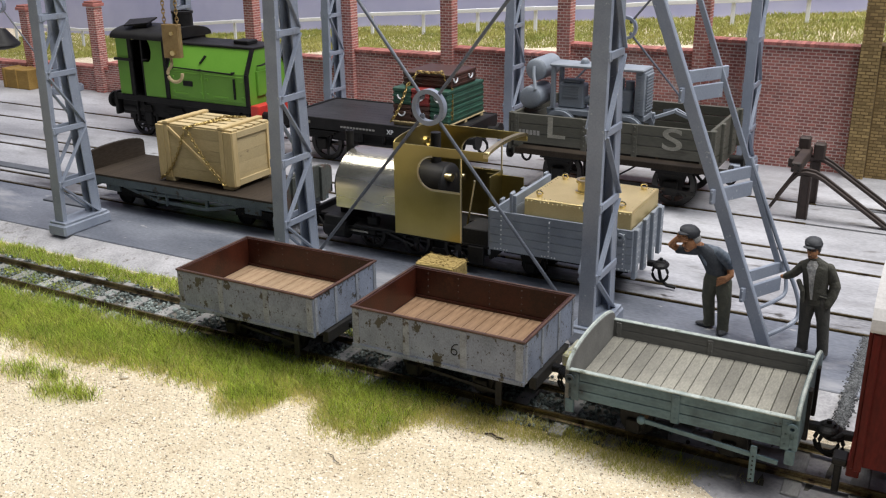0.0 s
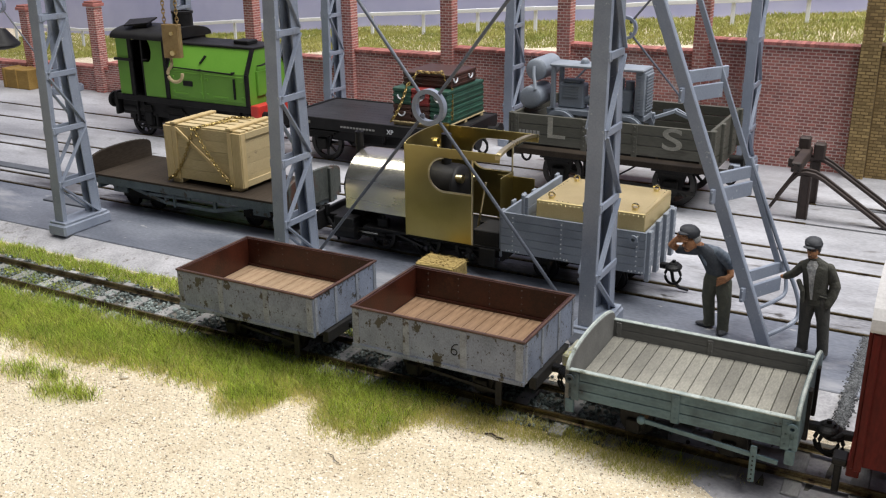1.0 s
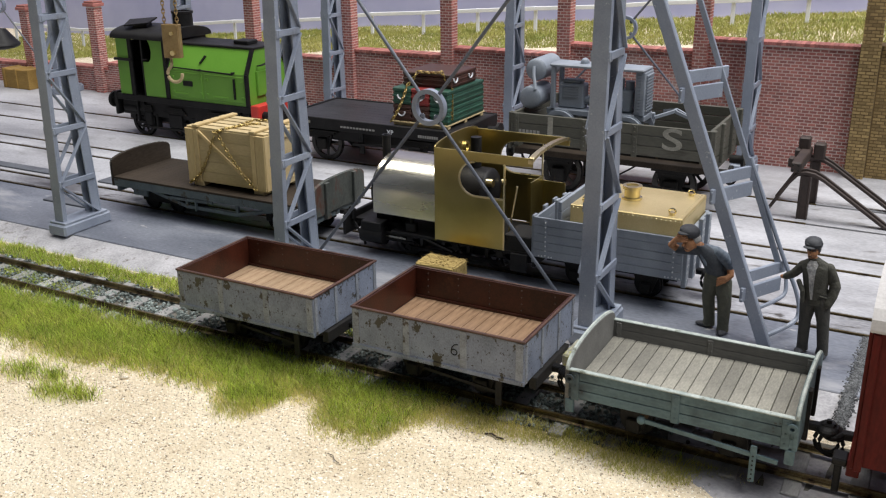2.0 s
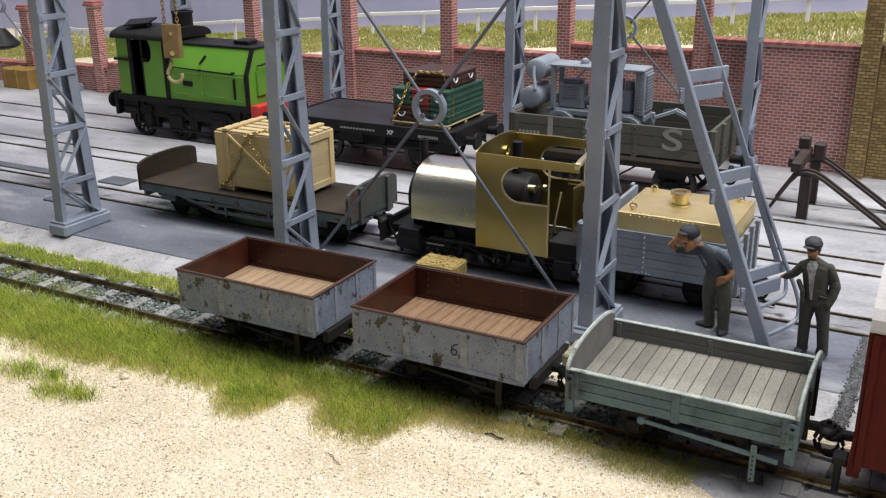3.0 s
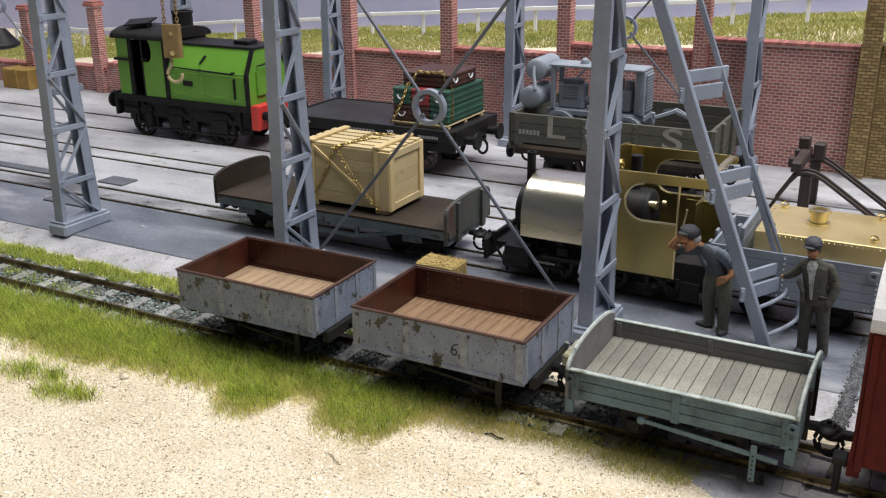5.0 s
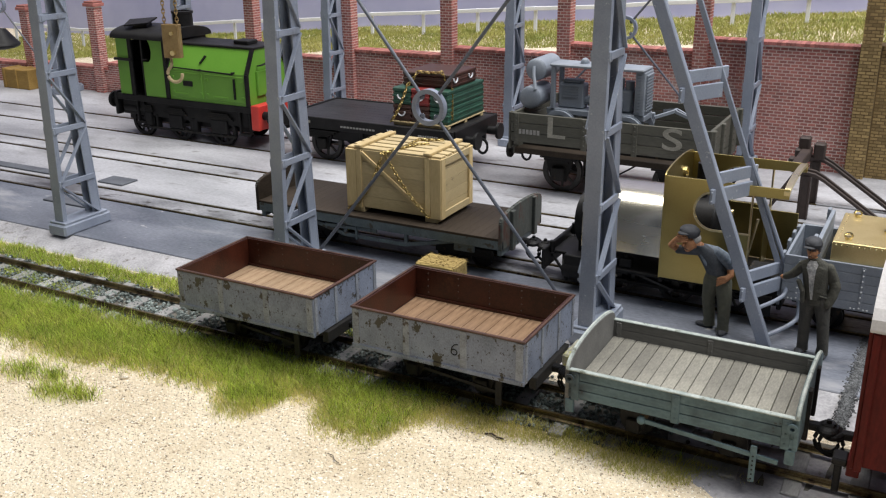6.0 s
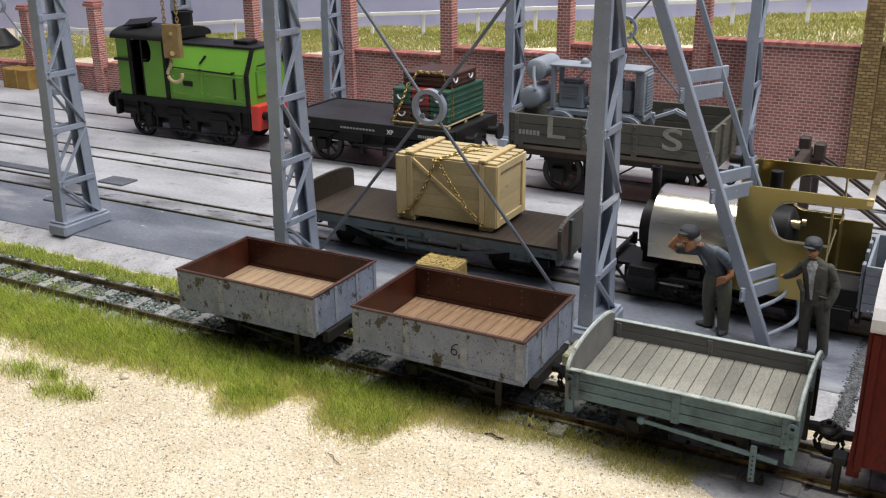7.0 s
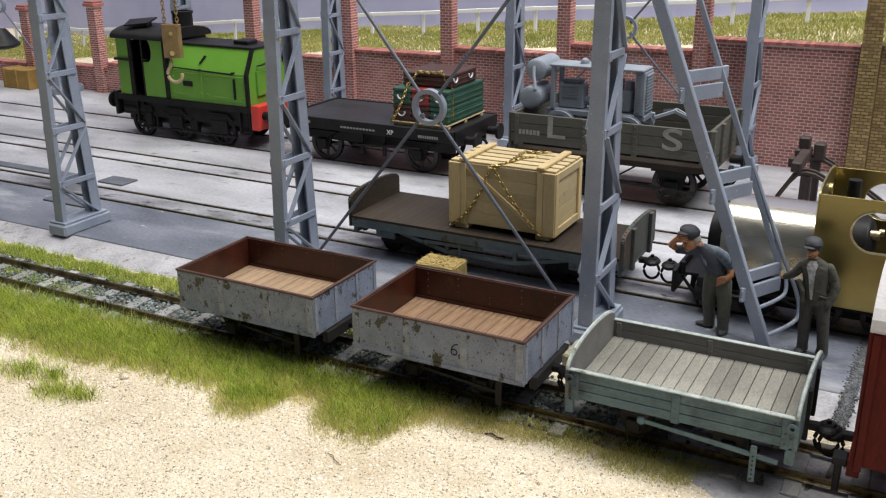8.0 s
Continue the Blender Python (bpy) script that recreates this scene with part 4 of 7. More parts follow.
def flat_wagon():
    x0, x1 = -374.5, -254
    hx, hy, zd, zb = (x1 - x0) / 2, 20.0, 17.3, 12.6
    t = mover("flat_wagon", (x0 + x1) / 2, "slate-blue flat wagon with dark planked deck and curved end boards", "wagon")
    n = 34
    w = (2 * hx - 2) / n
    first = None
    for i in range(n):
        at = mm(-hx + 1 + w * (i + 0.5), 0, zd)
        if first is None:
            first = part("deck_plank", boxes((-w / 2 + 0.02, w / 2 - 0.02, -hy + 0.2, hy - 0.2, -1.0, 0), bevel=0.05), M_DECK, t, at=at)
        else:
            again(first, at)
    for s in (-1, 1):
        part("side_beam", boxes((-hx, hx, s * (hy - 0.9) - 0.7, s * (hy - 0.9) + 0.7, zb, zd - 0.9), bevel=0.2), M_BLUE_SOLE, t)
        prof = [(-hy, zb), (hy, zb), (hy, 23.6)] + [(hy * math.cos(a), 23.2 + 4.8 * math.sin(a) ** 0.6) for a in np.linspace(0.1, math.pi - 0.1, 17)] + [(-hy, 23.6)]
        a, b = sorted((s * hx, s * (hx - 1.6)))
        part("end_board", prism(bmesh.new(), prof, "x", a, b, 0.15), M_GREEN_END if s > 0 else M_DECK, t)
        for y in (-11, 11):
            part("end_stanchion", boxes((s * hx - 0.2, s * hx + s * 1.4, y - 1.4, y + 1.4, zb - 2, 27), bevel=0.2), M_GREEN_END, t)
        part("head_stock", boxes((s * (hx - 2) - 1, s * (hx - 2) + 1, -hy + 2, hy - 2, zb - 3, zb), bevel=0.2), M_BLUE_SOLE, t)
        coupling(t, s * hx, 11.0, s)
        bm = bmesh.new()
        line = [(-36, zb + 0.4), (-14, zb - 4.6), (16, zb - 4.6), (38, zb + 0.4)]
        for (p, q), (u, w) in zip(line, line[1:]):
            beam(bm, (p, s * 18.6, q), (u, s * 18.6, w), 0.8, 1.7, bevel=0.12)
        part("truss_bar", bm, M_BLUE_SOLE, t)
        for x in (-14, 16):
            part("queen_post", boxes((x - 0.8, x + 0.8, s * 18.2 - 0.7, s * 18.2 + 0.7, zb - 5.2, zb + 0.2), bevel=0.15), M_BLUE_SOLE, t)
        for x in (-43, 43):
            part("spring_hanger", boxes((x - 4.5, x + 4.5, s * 18.4 - 0.6, s * 18.4 + 0.6, zb - 3.2, zb + 0.2), bevel=0.2), M_BLUE_SOLE, t)
        bm = bmesh.new()
        rivets(bm, [(s * (hx - 0.8), p, q) for p, q in prof[2:]], 0.5, "z")
        part("edge_bolts", bm, M_GREEN_END, t)
    bm = bmesh.new()
    beam(bm, (-24, -hy + 1, zb - 1.5), (2, -hy + 1, zb - 0.8), 0.7, 1.4)
    beam(bm, (-8, -hy + 1, zb), (-8, -hy + 1, zb - 6), 1.4, 0.7, up=(1, 0, 0))
    part("brake_lever", bm, M_BLUE_SOLE, t)
    for x in (-38, 38):
        bm = boxes((x - 13, x + 13, -9.8, -8.4, 4, 8), (x - 13, x + 13, 8.4, 9.8, 4, 8), (x - 3, x + 3, -10, 10, 6, 12), bevel=0.3)
        part("bogie_frame", bm, M_DKGREY, t)
    rolling(t, (-46, -30, 30, 46), 16, 4.4)
    return t


flat_wagon()


def chain_links(bm, pts, r=0.9, wire=0.3):
    """Links strung along a line of points, each turned a quarter against the last."""
    pts = [Vector(p) for p in pts]
    seg = [(b - a).length for a, b in zip(pts, pts[1:])]
    total, pitch = sum(seg), r * 1.75
    for k in range(int(total / pitch)):
        d = k * pitch
        i = 0
        while i < len(seg) - 1 and d > seg[i]:
            d -= seg[i]
            i += 1
        p = pts[i].lerp(pts[i + 1], min(1, d / seg[i]))
        q = (pts[i + 1] - pts[i]).to_track_quat("Z", "Y")
        turn = q @ Euler((0, 0, radians(45 + 90 * (k % 2)))).to_quaternion()
        tube(bm, [p + turn @ Vector((r * 0.62 * math.sin(a), 0, r * 1.15 * math.cos(a))) for a in np.linspace(0, 2 * math.pi, 10, endpoint=False)], wire, 5, True)
    return bm


def hang(a, b, sag, n=9):
    a, b = Vector(a), Vector(b)
    return [a.lerp(b, i / n) + Vector((0, 0, -sag * math.sin(math.pi * i / n))) for i in range(n + 1)]


def crate():
    x0, x1, y0, y1, zb, zt = -329.3, -284.0, 328.1, 356.0, 19.6, 44.6
    hx, hy = (x1 - x0) / 2, (y1 - y0) / 2
    t = mover("packing_crate", (x0 + x1) / 2, "pale wooden packing crate lashed with brass chain", "crate")
    for y in (-hy + 3, hy - 3):
        for x in (-hx + 5, hx - 5):
            part("skid", boxes((x - 3, x + 3, y - 2.6, y + 2.6, 17.3, zb + 0.1), bevel=0.3), M_CRATE, t)
    h = (zt - zb) / 5
    for s in (-1, 1):
        for i in range(5):
            a, b = sorted((s * hy, s * (hy - 0.9)))
            part("side_plank", boxes((-hx + 0.9, hx - 0.9, a + 0.5 * (s < 0), b - 0.5 * (s > 0), zb + i * h + 0.04, zb + (i + 1) * h - 0.04), bevel=0.08), M_CRATE, t)
            a, b = sorted((s * (hx - 0.5), s * (hx - 1.2)))
            part("end_plank", boxes((a, b, -hy + 0.9, hy - 0.9, zb + i * h + 0.04, zb + (i + 1) * h - 0.04), bevel=0.08), M_CRATE, t)
        for x, w in ((-hx + 2.4, 2.4), (hx - 2.4, 2.4), (-hx + 6.2, 1.2), (hx - 6.2, 1.2)):
            part("batten", boxes((x - w, x + w, s * hy - 0.45, s * hy + 0.45, zb - 0.3, zt), bevel=0.15), M_CRATE_V, t)
        for y in (-hy + 1.6, hy - 1.6):
            part("end_batten", boxes((s * hx - 0.45, s * hx + 0.45, y - 1.6, y + 1.6, zb - 0.3, zt), bevel=0.15), M_CRATE_V, t)
        for z in (zb + 1.3, zt - 1.6):
            part("end_batten", boxes((s * hx - 0.4, s * hx + 0.4, -hy + 3.2, hy - 3.2, z - 1.5, z + 1.5), bevel=0.15), M_CRATE, t)
        bm = bmesh.new()
        beam(bm, (-hx + 7.4, s * (hy - 0.1), zt - 1), (hx - 7.4, s * (hy - 0.1), zb + 1.5), 0.8, 1.5, bevel=0.12)
        part("diagonal_brace", bm, M_CRATE_V, t)
    part("inner_box", boxes((-hx + 1.4, hx - 1.4, -hy + 1.5, hy - 1.5, zb, zt - 1.6)), M_CRATE, t)
    for i in range(5):
        y = -hy + (i + 0.5) * 2 * hy / 5
        part("lid_plank", boxes((-hx + 0.3, hx - 0.3, y - hy / 5 + 0.75, y + hy / 5 - 0.75, zt, zt + 0.9), bevel=0.15), M_CRATE, t)
    for x in (-hx + 6.2, hx - 6.2):
        part("lid_batten", boxes((x - 1.6, x + 1.6, -hy - 0.6, hy + 0.6, zt + 0.9, zt + 2.1), bevel=0.25), M_CRATE_V, t)
    top = zt + 1.3
    f = -hy - 1.0
    bm = bmesh.new()
    chain_links(bm, hang((-hx + 1.5, f, zb - 0.6), (-4.0, f - 0.2, zt - 0.5), 4.5))
    chain_links(bm, [(-4.0, f, zt), (0.5, -hy + 2, top), (4, 0, top), (9, 4, top)])
    part("chain", bm, M_CHAIN, t, "brass chain lashing")
    bm = bmesh.new()
    chain_links(bm, hang((-3.0, f - 0.2, zt), (hx - 4, f - 0.3, zb - 0.5), 2.5))
    chain_links(bm, [(-3.0, f, zt), (1.5, -hy + 5, top), (0, 8, top), (12, hy - 2, top)])
    part("chain", bm, M_CHAIN, t, "brass chain lashing")


crate()


def brass_loco():
    t = mover("saddle_tank_locomotive", -196.0, "unpainted brass saddle tank locomotive on a black chassis", "locomotive")
    # local x: 0 is the cab front
    part("running_plate", boxes((-22, 42, -17.5, 17.5, 11.4, 12.6), (-45, -22, -9.5, 9.5, 11.6, 12.8), bevel=0.2), M_BLACK, t)
    part("frame", boxes((-42, 40, -6.2, -5.2, 4, 11.4), (-42, 40, 5.2, 6.2, 4, 11.4), (-42, 40, -5, 5, 7, 11.4)), M_BLACK, t)
    part("buffer_beam", boxes((-46.5, -45, -17, 17, 7, 15.5), bevel=0.3), M_BLACK, t)
    part("buffer_beam", boxes((41.5, 43, -17, 17, 7, 13.5), bevel=0.3), M_BLACK, t)
    # boiler and smokebox under the tank
    bm = bmesh.new()
    rod(bm, (-34, 0, 25), (0, 0, 25), 8.6, 24)
    part("boiler", bm, M_BLACK, t, smooth=True)
    bm = bmesh.new()
    rod(bm, (-35.6, 0, 25.5), (-29, 0, 25.5), 10.6, 28)
    rod(bm, (-36.6, 0, 25.5), (-35.5, 0, 25.5), 8.6, 24)
    box(bm, -35, -27, -8, 8, 12, 18, 0.4)
    rod(bm, (-38.2, 0, 25.5), (-36.5, 0, 25.5), 1.0, 10)
    beam(bm, (-37.4, -3.5, 25.5), (-37.4, 3.5, 25.5), 0.5, 0.7)
    part("smokebox", bm, M_BLACK, t, smooth=True)
    # saddle tank: an inverted U
    out = [(-17, 19.3)] + [(17.0 * -math.cos(a), 27.0 + 14.8 * math.sin(a) ** 0.85) for a in np.linspace(0.02, math.pi - 0.02, 25)] + [(17, 19.3)]
    inn = [(15.8, 19.3)] + [(15.8 * math.cos(a), 27.0 + 13.6 * math.sin(a) ** 0.85) for a in np.linspace(0.02, math.pi - 0.02, 25)] + [(-15.8, 19.3)]
    bm = bmesh.new()
    prism(bm, out + inn, "x", -30.5, -0.4)
    part("saddle_tank", bm, M_SILVER, t, "bare bright nickel saddle tank", smooth=True)
    bm = bmesh.new()
    prism(bm, inn[1:-1], "x", -30.0, -29.0)
    part("tank_front", bm, M_SILVER, t)
    bm = bmesh.new()
    rod(bm, (-33.6, 0, 34), (-33.6, 0, 48.0), 1.75, 18)
    ring(bm, (-33.6, 0, 48.2), 1.95, 1.2, "z", 0.5, 18)
    part("chimney", bm, M_BLACK, t, smooth=True)
    # cab
    th = 0.55
    spec = [(-19.2, 12.6), (19.2, 12.6), (19.2, 51)]
    top = [(19.2 * math.cos(a), 51 + 2.6 * math.sin(a)) for a in np.linspace(0.05, math.pi - 0.05, 15)]
    part("cab_front", prism(bmesh.new(), spec + top + [(-19.2, 51)], "x", 0, th), M_BRASS_DULL, t)
    for s in (-1, 1):
        # side sheet: full height ahead, half door, a rounded opening, a strip under the roof line
        zc, r = 40.2, 6.9
        side = [(th, 12.8), (30.6, 12.8), (30.6, 33.4), (19.5, 33.4)]
        side += [(18.0 + r * math.cos(radians(a)), zc + r * math.sin(radians(a))) for a in np.linspace(268, 92, 15)]
        side += [(42.0, 47.6), (42.0, 51.0), (th, 51.0)]
        a, b = sorted((s * 19.2, s * 18.65))
        part("cab_side", prism(bmesh.new(), side, "y", a, b, 0.08), M_BRASS_DULL, t)
        bm = bmesh.new()
        tube(bm, [(18.0 + r * math.cos(radians(a)), s * 19.2, zc + r * math.sin(radians(a))) for a in np.linspace(92, 268, 15)] + [(30.6, s * 19.2, 33.4)], 0.42, 6)
        part("beading", bm, M_BRASS, t)
        bm = bmesh.new()
        rod(bm, (30.4, s * 19.0, 12.8), (30.4, s * 19.0, 47.6), 0.4, 8)
        part("handrail", bm, M_BRASS, t)
    bm = bmesh.new()
    arch = [(19.4 * math.cos(a), 50.2 + 2.6 * math.sin(a)) for a in np.linspace(0, math.pi, 17)]
    prism(bm, arch + [(p, q - 1.3) for p, q in arch[::-1]], "x", 40.2, 42.2)
    part("roof_rib", bm, M_BRASS, t)
    bm = boxes((30.6, 31.1, 6, 19, 12.6, 34), (24, 41, 18.2, 18.8, 12.6, 32), bevel=0.1)
    part("rear_sheet", bm, M_BRASS_DULL, t)
    bm = bmesh.new()
    ring(bm, (0.9, -7.5, 45.5), 2.4, 1.7, "x", 0.5, 20)
    ring(bm, (0.9, 7.5, 45.5), 2.4, 1.7, "x", 0.5, 20)
    part("spectacle_ring", bm, M_BRASS, t)
    bm = bmesh.new()
    rod(bm, (1, 0, 30), (15, 0, 30), 9.6, 24)
    ball(bm, (15, 0, 30), 9.5, 0.35, 1, 1, 20, 12)
    rod(bm, (9, 0, 38), (9, 0, 52.0), 2.2, 16)
    part("firebox", bm, M_BLACK, t, "black firebox and dome inside the cab", smooth=True)
    bm = bmesh.new()
    rod(bm, (16, -5, 35), (19.2, -5, 35), 1.7, 14)
    rod(bm, (18.5, 5, 33), (20, 5, 33), 1.3, 12)
    part("gauge", bm, M_BRASS, t, smooth=True)
    part("bunker", boxes((30.0, 41.5, -17.3, -3, 12.6, 19), bevel=0.3), M_DKGREY, t)
    bm = bmesh.new()
    rod(bm, (27, -8, 12.6), (31, -8, 36), 0.5, 8)
    part("brake_handle", bm, M_BRASS, t)
    # cylinders and valve gear
    for s in (-1, 1):
        bm = bmesh.new()
        rod(bm, (-38, s * 13.4, 8.4), (-27, s * 13.4, 8.4), 4.0, 18)
        box(bm, -37.5, -27.5, s * 13.4 - 3.4, s * 13.4 + 3.4, 8.4, 14.5, 0.4)
        part("cylinder", bm, M_BLACK, t, smooth=True)
        bm = bmesh.new()
        beam(bm, (-27, s * 13.4, 9.8), (-13, s * 13.4, 9.8), 1.0, 0.8)
        beam(bm, (-27, s * 13.4, 7.0), (-13, s * 13.4, 7.0), 1.0, 0.8)
        part("slide_bar", bm, M_DKGREY, t)
        bm = bmesh.new()
        rod(bm, (-27, s * 13.4, 8.4), (-17, s * 13.4, 8.4), 0.6, 8)
        part("piston_rod", bm, M_SILVER, t)
        bm = bmesh.new()
        rod(bm, (-44, s * 12, 13), (-44, s * 12, 17.5), 1.1, 10)
        tube(bm, [(-44, s * 12, 12), (-41, s * 13, 9), (-38, s * 14, 6), (-37, s * 14, 3)], 0.6, 6)
        part("sand_pipe", bm, M_BLACK, t)
        bm = bmesh.new()
        beam(bm, (-20, s * 12.6, 12), (-20, s * 12.6, 5.5), 2.2, 1.0, up=(1, 0, 0))
        beam(bm, (-13, s * 12.6, 11), (4, s * 11.4, 5.5), 0.9, 1.3, up=(0, 1, 0))
        part("valve_rod", bm, M_WHEEL, t)
        bm = boxes((-16, -11, s * 14.5 - 1.4, s * 14.5 + 1.4, 12.6, 16.5), bevel=0.4)
        rod(bm, (-13.5, s * 14.5, 16), (-13.5, s * 14.5, 18), 0.8, 10)
        part("lubricator", bm, M_BLACK, t)
    part("step", boxes((33, 40, -18.6, -17.4, 4.5, 12), bevel=0.2), M_BLACK, t)
    coupling(t, -46.5, 10.5, -1)
    rolling(t, (-18, 4, 24), 16, 6.6, 8)
    # coupling rods: carried round by the crank pins
    for s in (-1, 1):
        bm = bmesh.new()
        beam(bm, (-18, 0, 0), (24, 0, 0), 0.8, 1.5, bevel=0.15)
        for x in (-18, 4, 24):
            rod(bm, (x, -0.8, 0), (x, 0.8, 0), 1.2, 12)
        rr = part("coupling_rod", bm, M_DKGREY, t)
        RODS.append((rr, s * 10.2, 6.6, 3.0, 0 if s < 0 else 90))


RODS = []
brass_loco()


def tender():
    x0, x1 = -153.2, -95.6
    hx, hy, zb, zt = (x1 - x0) / 2, 18.7, 12.2, 28.5
    t = mover("tender_wagon", (x0 + x1) / 2, "grey primed tender wagon carrying a riveted brass water tank", "tender")
    n = 5
    h = (zt - zb) / n
    for s in (-1, 1):
        for i in range(n):
            a, b = sorted((s * hy, s * (hy - 1.0)))
            part("side_plank", boxes((-hx, hx, a, b, zb + i * h + 0.07, zb + (i + 1) * h - 0.07), bevel=0.12), M_GREY_PRIMER, t)
        part("side_core", boxes((-hx + 0.4, hx - 0.4, s * (hy - 0.9) - 0.3, s * (hy - 0.9) + 0.3, zb, zt - 0.2)), M_GREY_PRIMER, t)
        for x in (-hx + 5, -hx / 6 + 1, hx - 3.2):
            part("strap", boxes((x - 0.6, x + 0.6, s * hy - 0.15, s * hy + 0.15, zb + 0.5, zt - 1), bevel=0.06), M_GREY_PRIMER, t)
            bm = bmesh.new()
            # Rivet glints are put into the pale rivet colour.
            rivets(bm, [(x, s * (hy + 0.2), z) for z in np.arange(zb + 1.2, zt - 1, 1.9)] + [(x + e, s * (hy + 0.1), zb + 0.8) for e in (-2.6, -1.4, 1.4, 2.6)], 0.36)
            part("rivets", bm, M_RIVET, t, "row of rivets with highlights painted pale")
        for y in (-15.6, -5, 5, 15.6):
            bm = boxes((s * hx - 0.3, s * hx + s * 1.4, y - 1.7, y + 1.7, zb - 3, zt + (0 if abs(y) > 10 else 1)), bevel=0.2)
            part("end_stanchion", bm, M_GREY_PRIMER, t)
            bm = bmesh.new()
            rivets(bm, [(s * (hx + 1.4), y + e, z) for e in (-0.9, 0.9) for z in np.arange(zb, zt, 2.6)], 0.34, "x")
            part("rivets", bm, M_RIVET, t)
        a, b = sorted((s * hx, s * (hx - 1.0)))
        for i in range(n):
            part("end_plank", boxes((a, b, -hy + 1, hy - 1, zb + i * h + 0.07, zb + (i + 1) * h - 0.07), bevel=0.12), M_GREY_PRIMER, t)
    bm = ring(bmesh.new(), (hx - 4.5, -hy - 0.6, zt - 3), 1.6, 0.7, "y", 0.4, 16)
    part("door_pin", bm, M_GREY_PRIMER, t)
    part("wagon_floor", boxes((-hx + 1, hx - 1, -hy + 1, hy - 1, zb, zb + 1.5)), M_GREY_PRIMER, t)
    for i in range(3):
        part("bulkhead_board", boxes((-hx + 9.4, -hx + 10.8, -hy + 0.9, hy - 0.9, zt - 5 + i * 4, zt - 1.2 + i * 4), bevel=0.15), M_GREY_PRIMER, t)
    for y in (-hy + 2, hy - 2):
        bm = boxes((-hx + 8.2, -hx + 9.4, y - 1.6, y + 1.6, zb + 1.5, zt + 7.6), bevel=0.2)
        rivets(bm, [(-hx + 8.1, y, z) for z in np.arange(zt, zt + 7, 1.8)], 0.35, "x")
        part("bulkhead_post", bm, M_GREY_PRIMER, t)
    # brass tank
    tx0, tx1, ty, tz = -hx + 14.0, hx - 1.3, hy - 0.7, 35.0
    tank = part("water_tank", boxes((tx0, tx1, -ty + 0.7, ty - 0.7, zb + 2, tz), bevel=0.25), M_BRASS_TANK, t, "riveted polished brass water tank")
    bm = bmesh.new()
    for s in (-1, 1):
        rivets(bm, [(x, s * (ty - 0.7), tz - 1.1) for x in np.arange(tx0 + 1.2, tx1 - 0.5, 1.75)], 0.36)
        rivets(bm, [(x, s * (ty - 2.2), tz) for x in np.arange(tx0 + 1.2, tx1 - 0.5, 2.2)], 0.33, "z")
        x = tx0 if s < 0 else tx1
        rivets(bm, [(x, y, tz - 1.1) for y in np.arange(-ty + 1.5, ty - 1, 1.75)], 0.36, "x")
        rivets(bm, [(x - s * 1.5, y, tz) for y in np.arange(-ty + 2.5, ty - 2, 2.2)], 0.33, "z")
    part("rivets", bm, M_BRASS, tank)
    bm = bmesh.new()
    mx = (tx0 + tx1) / 2 - 3
    rod(bm, (mx, 0, tz), (mx, 0, tz + 4.6), 3.0, 24)
    ring(bm, (mx, 0, tz + 4.6), 3.7, 2.4, "z", 0.6, 24)
    ring(bm, (mx, 0, tz + 0.3), 3.9, 2.9, "z", 0.4, 24)
    part("filler", bm, M_BRASS, tank, smooth=True)
    first = None
    for x in (tx0 + 4.5, tx1 - 5):
        for y in (-ty + 4.5, ty - 4.5):
            bm = bmesh.new()
            rod(bm, (0, 0, 0), (0, 0, 1.0), 1.0, 12)
            tube(bm, [(1.2 * math.cos(a), 0.5, 1.2 + 1.0 * math.sin(a)) for a in np.linspace(0, 2 * math.pi, 12, endpoint=False)], 0.36, 6, True)
            part("lifting_ring", bm, M_BRASS, tank, at=mm(x, y, tz))
    under_gear(t, (-14, 14), hx - 2, zb, 16, 4.6)
    coupling(t, hx + 1, 10.2, 1)
    bm = bmesh.new()
    tube(bm, [(hx + 5, 1, 9), (hx + 6, 1.5, 4), (hx + 8.5, 1.5, 1.6), (hx + 12, 1.5, 1.3)], 0.7, 7)
    part("brake_hose", bm, M_BLACK, t, "drooping black rubber brake hose")
    rolling(t, (-14, 14), 16, 5.0)


tender()


# ---- lettering ----
def letters(text, size, material, parent, at, label):
    """Flat painted letters from the built-in font, as a thin mesh."""
    cu = bpy.data.curves.new("lettering", "FONT")
    cu.body, cu.size, cu.extrude, cu.align_x = text, size * MM, 0.00008, "CENTER"
    cu.offset = size * MM * 0.012
    tmp = bpy.data.objects.new("lettering_curve", cu)
    me = bpy.data.meshes.new_from_object(tmp)
    bpy.data.objects.remove(tmp)
    me.materials.clear()
    me.materials.append(material)
    ob = new("lettering", me)
    ob.parent = parent
    ob.matrix_basis = at
    ob["label"] = label
    return ob


# ---- green diesel shunter ----
def eased(pts, n=5):
    """A smooth line through the points."""
    pts = [Vector(p) for p in pts]
    out = []
    for i in range(len(pts) - 1):
        p0, p1, p2, p3 = pts[max(i - 1, 0)], pts[i], pts[i + 1], pts[min(i + 2, len(pts) - 1)]
        for k in range(n):
            t = k / n
            out.append(0.5 * (2 * p1 + (p2 - p0) * t + (2 * p0 - 5 * p1 + 4 * p2 - p3) * t * t + (3 * p1 - p0 - 3 * p2 + p3) * t ** 3))
    return out + [pts[-1]]


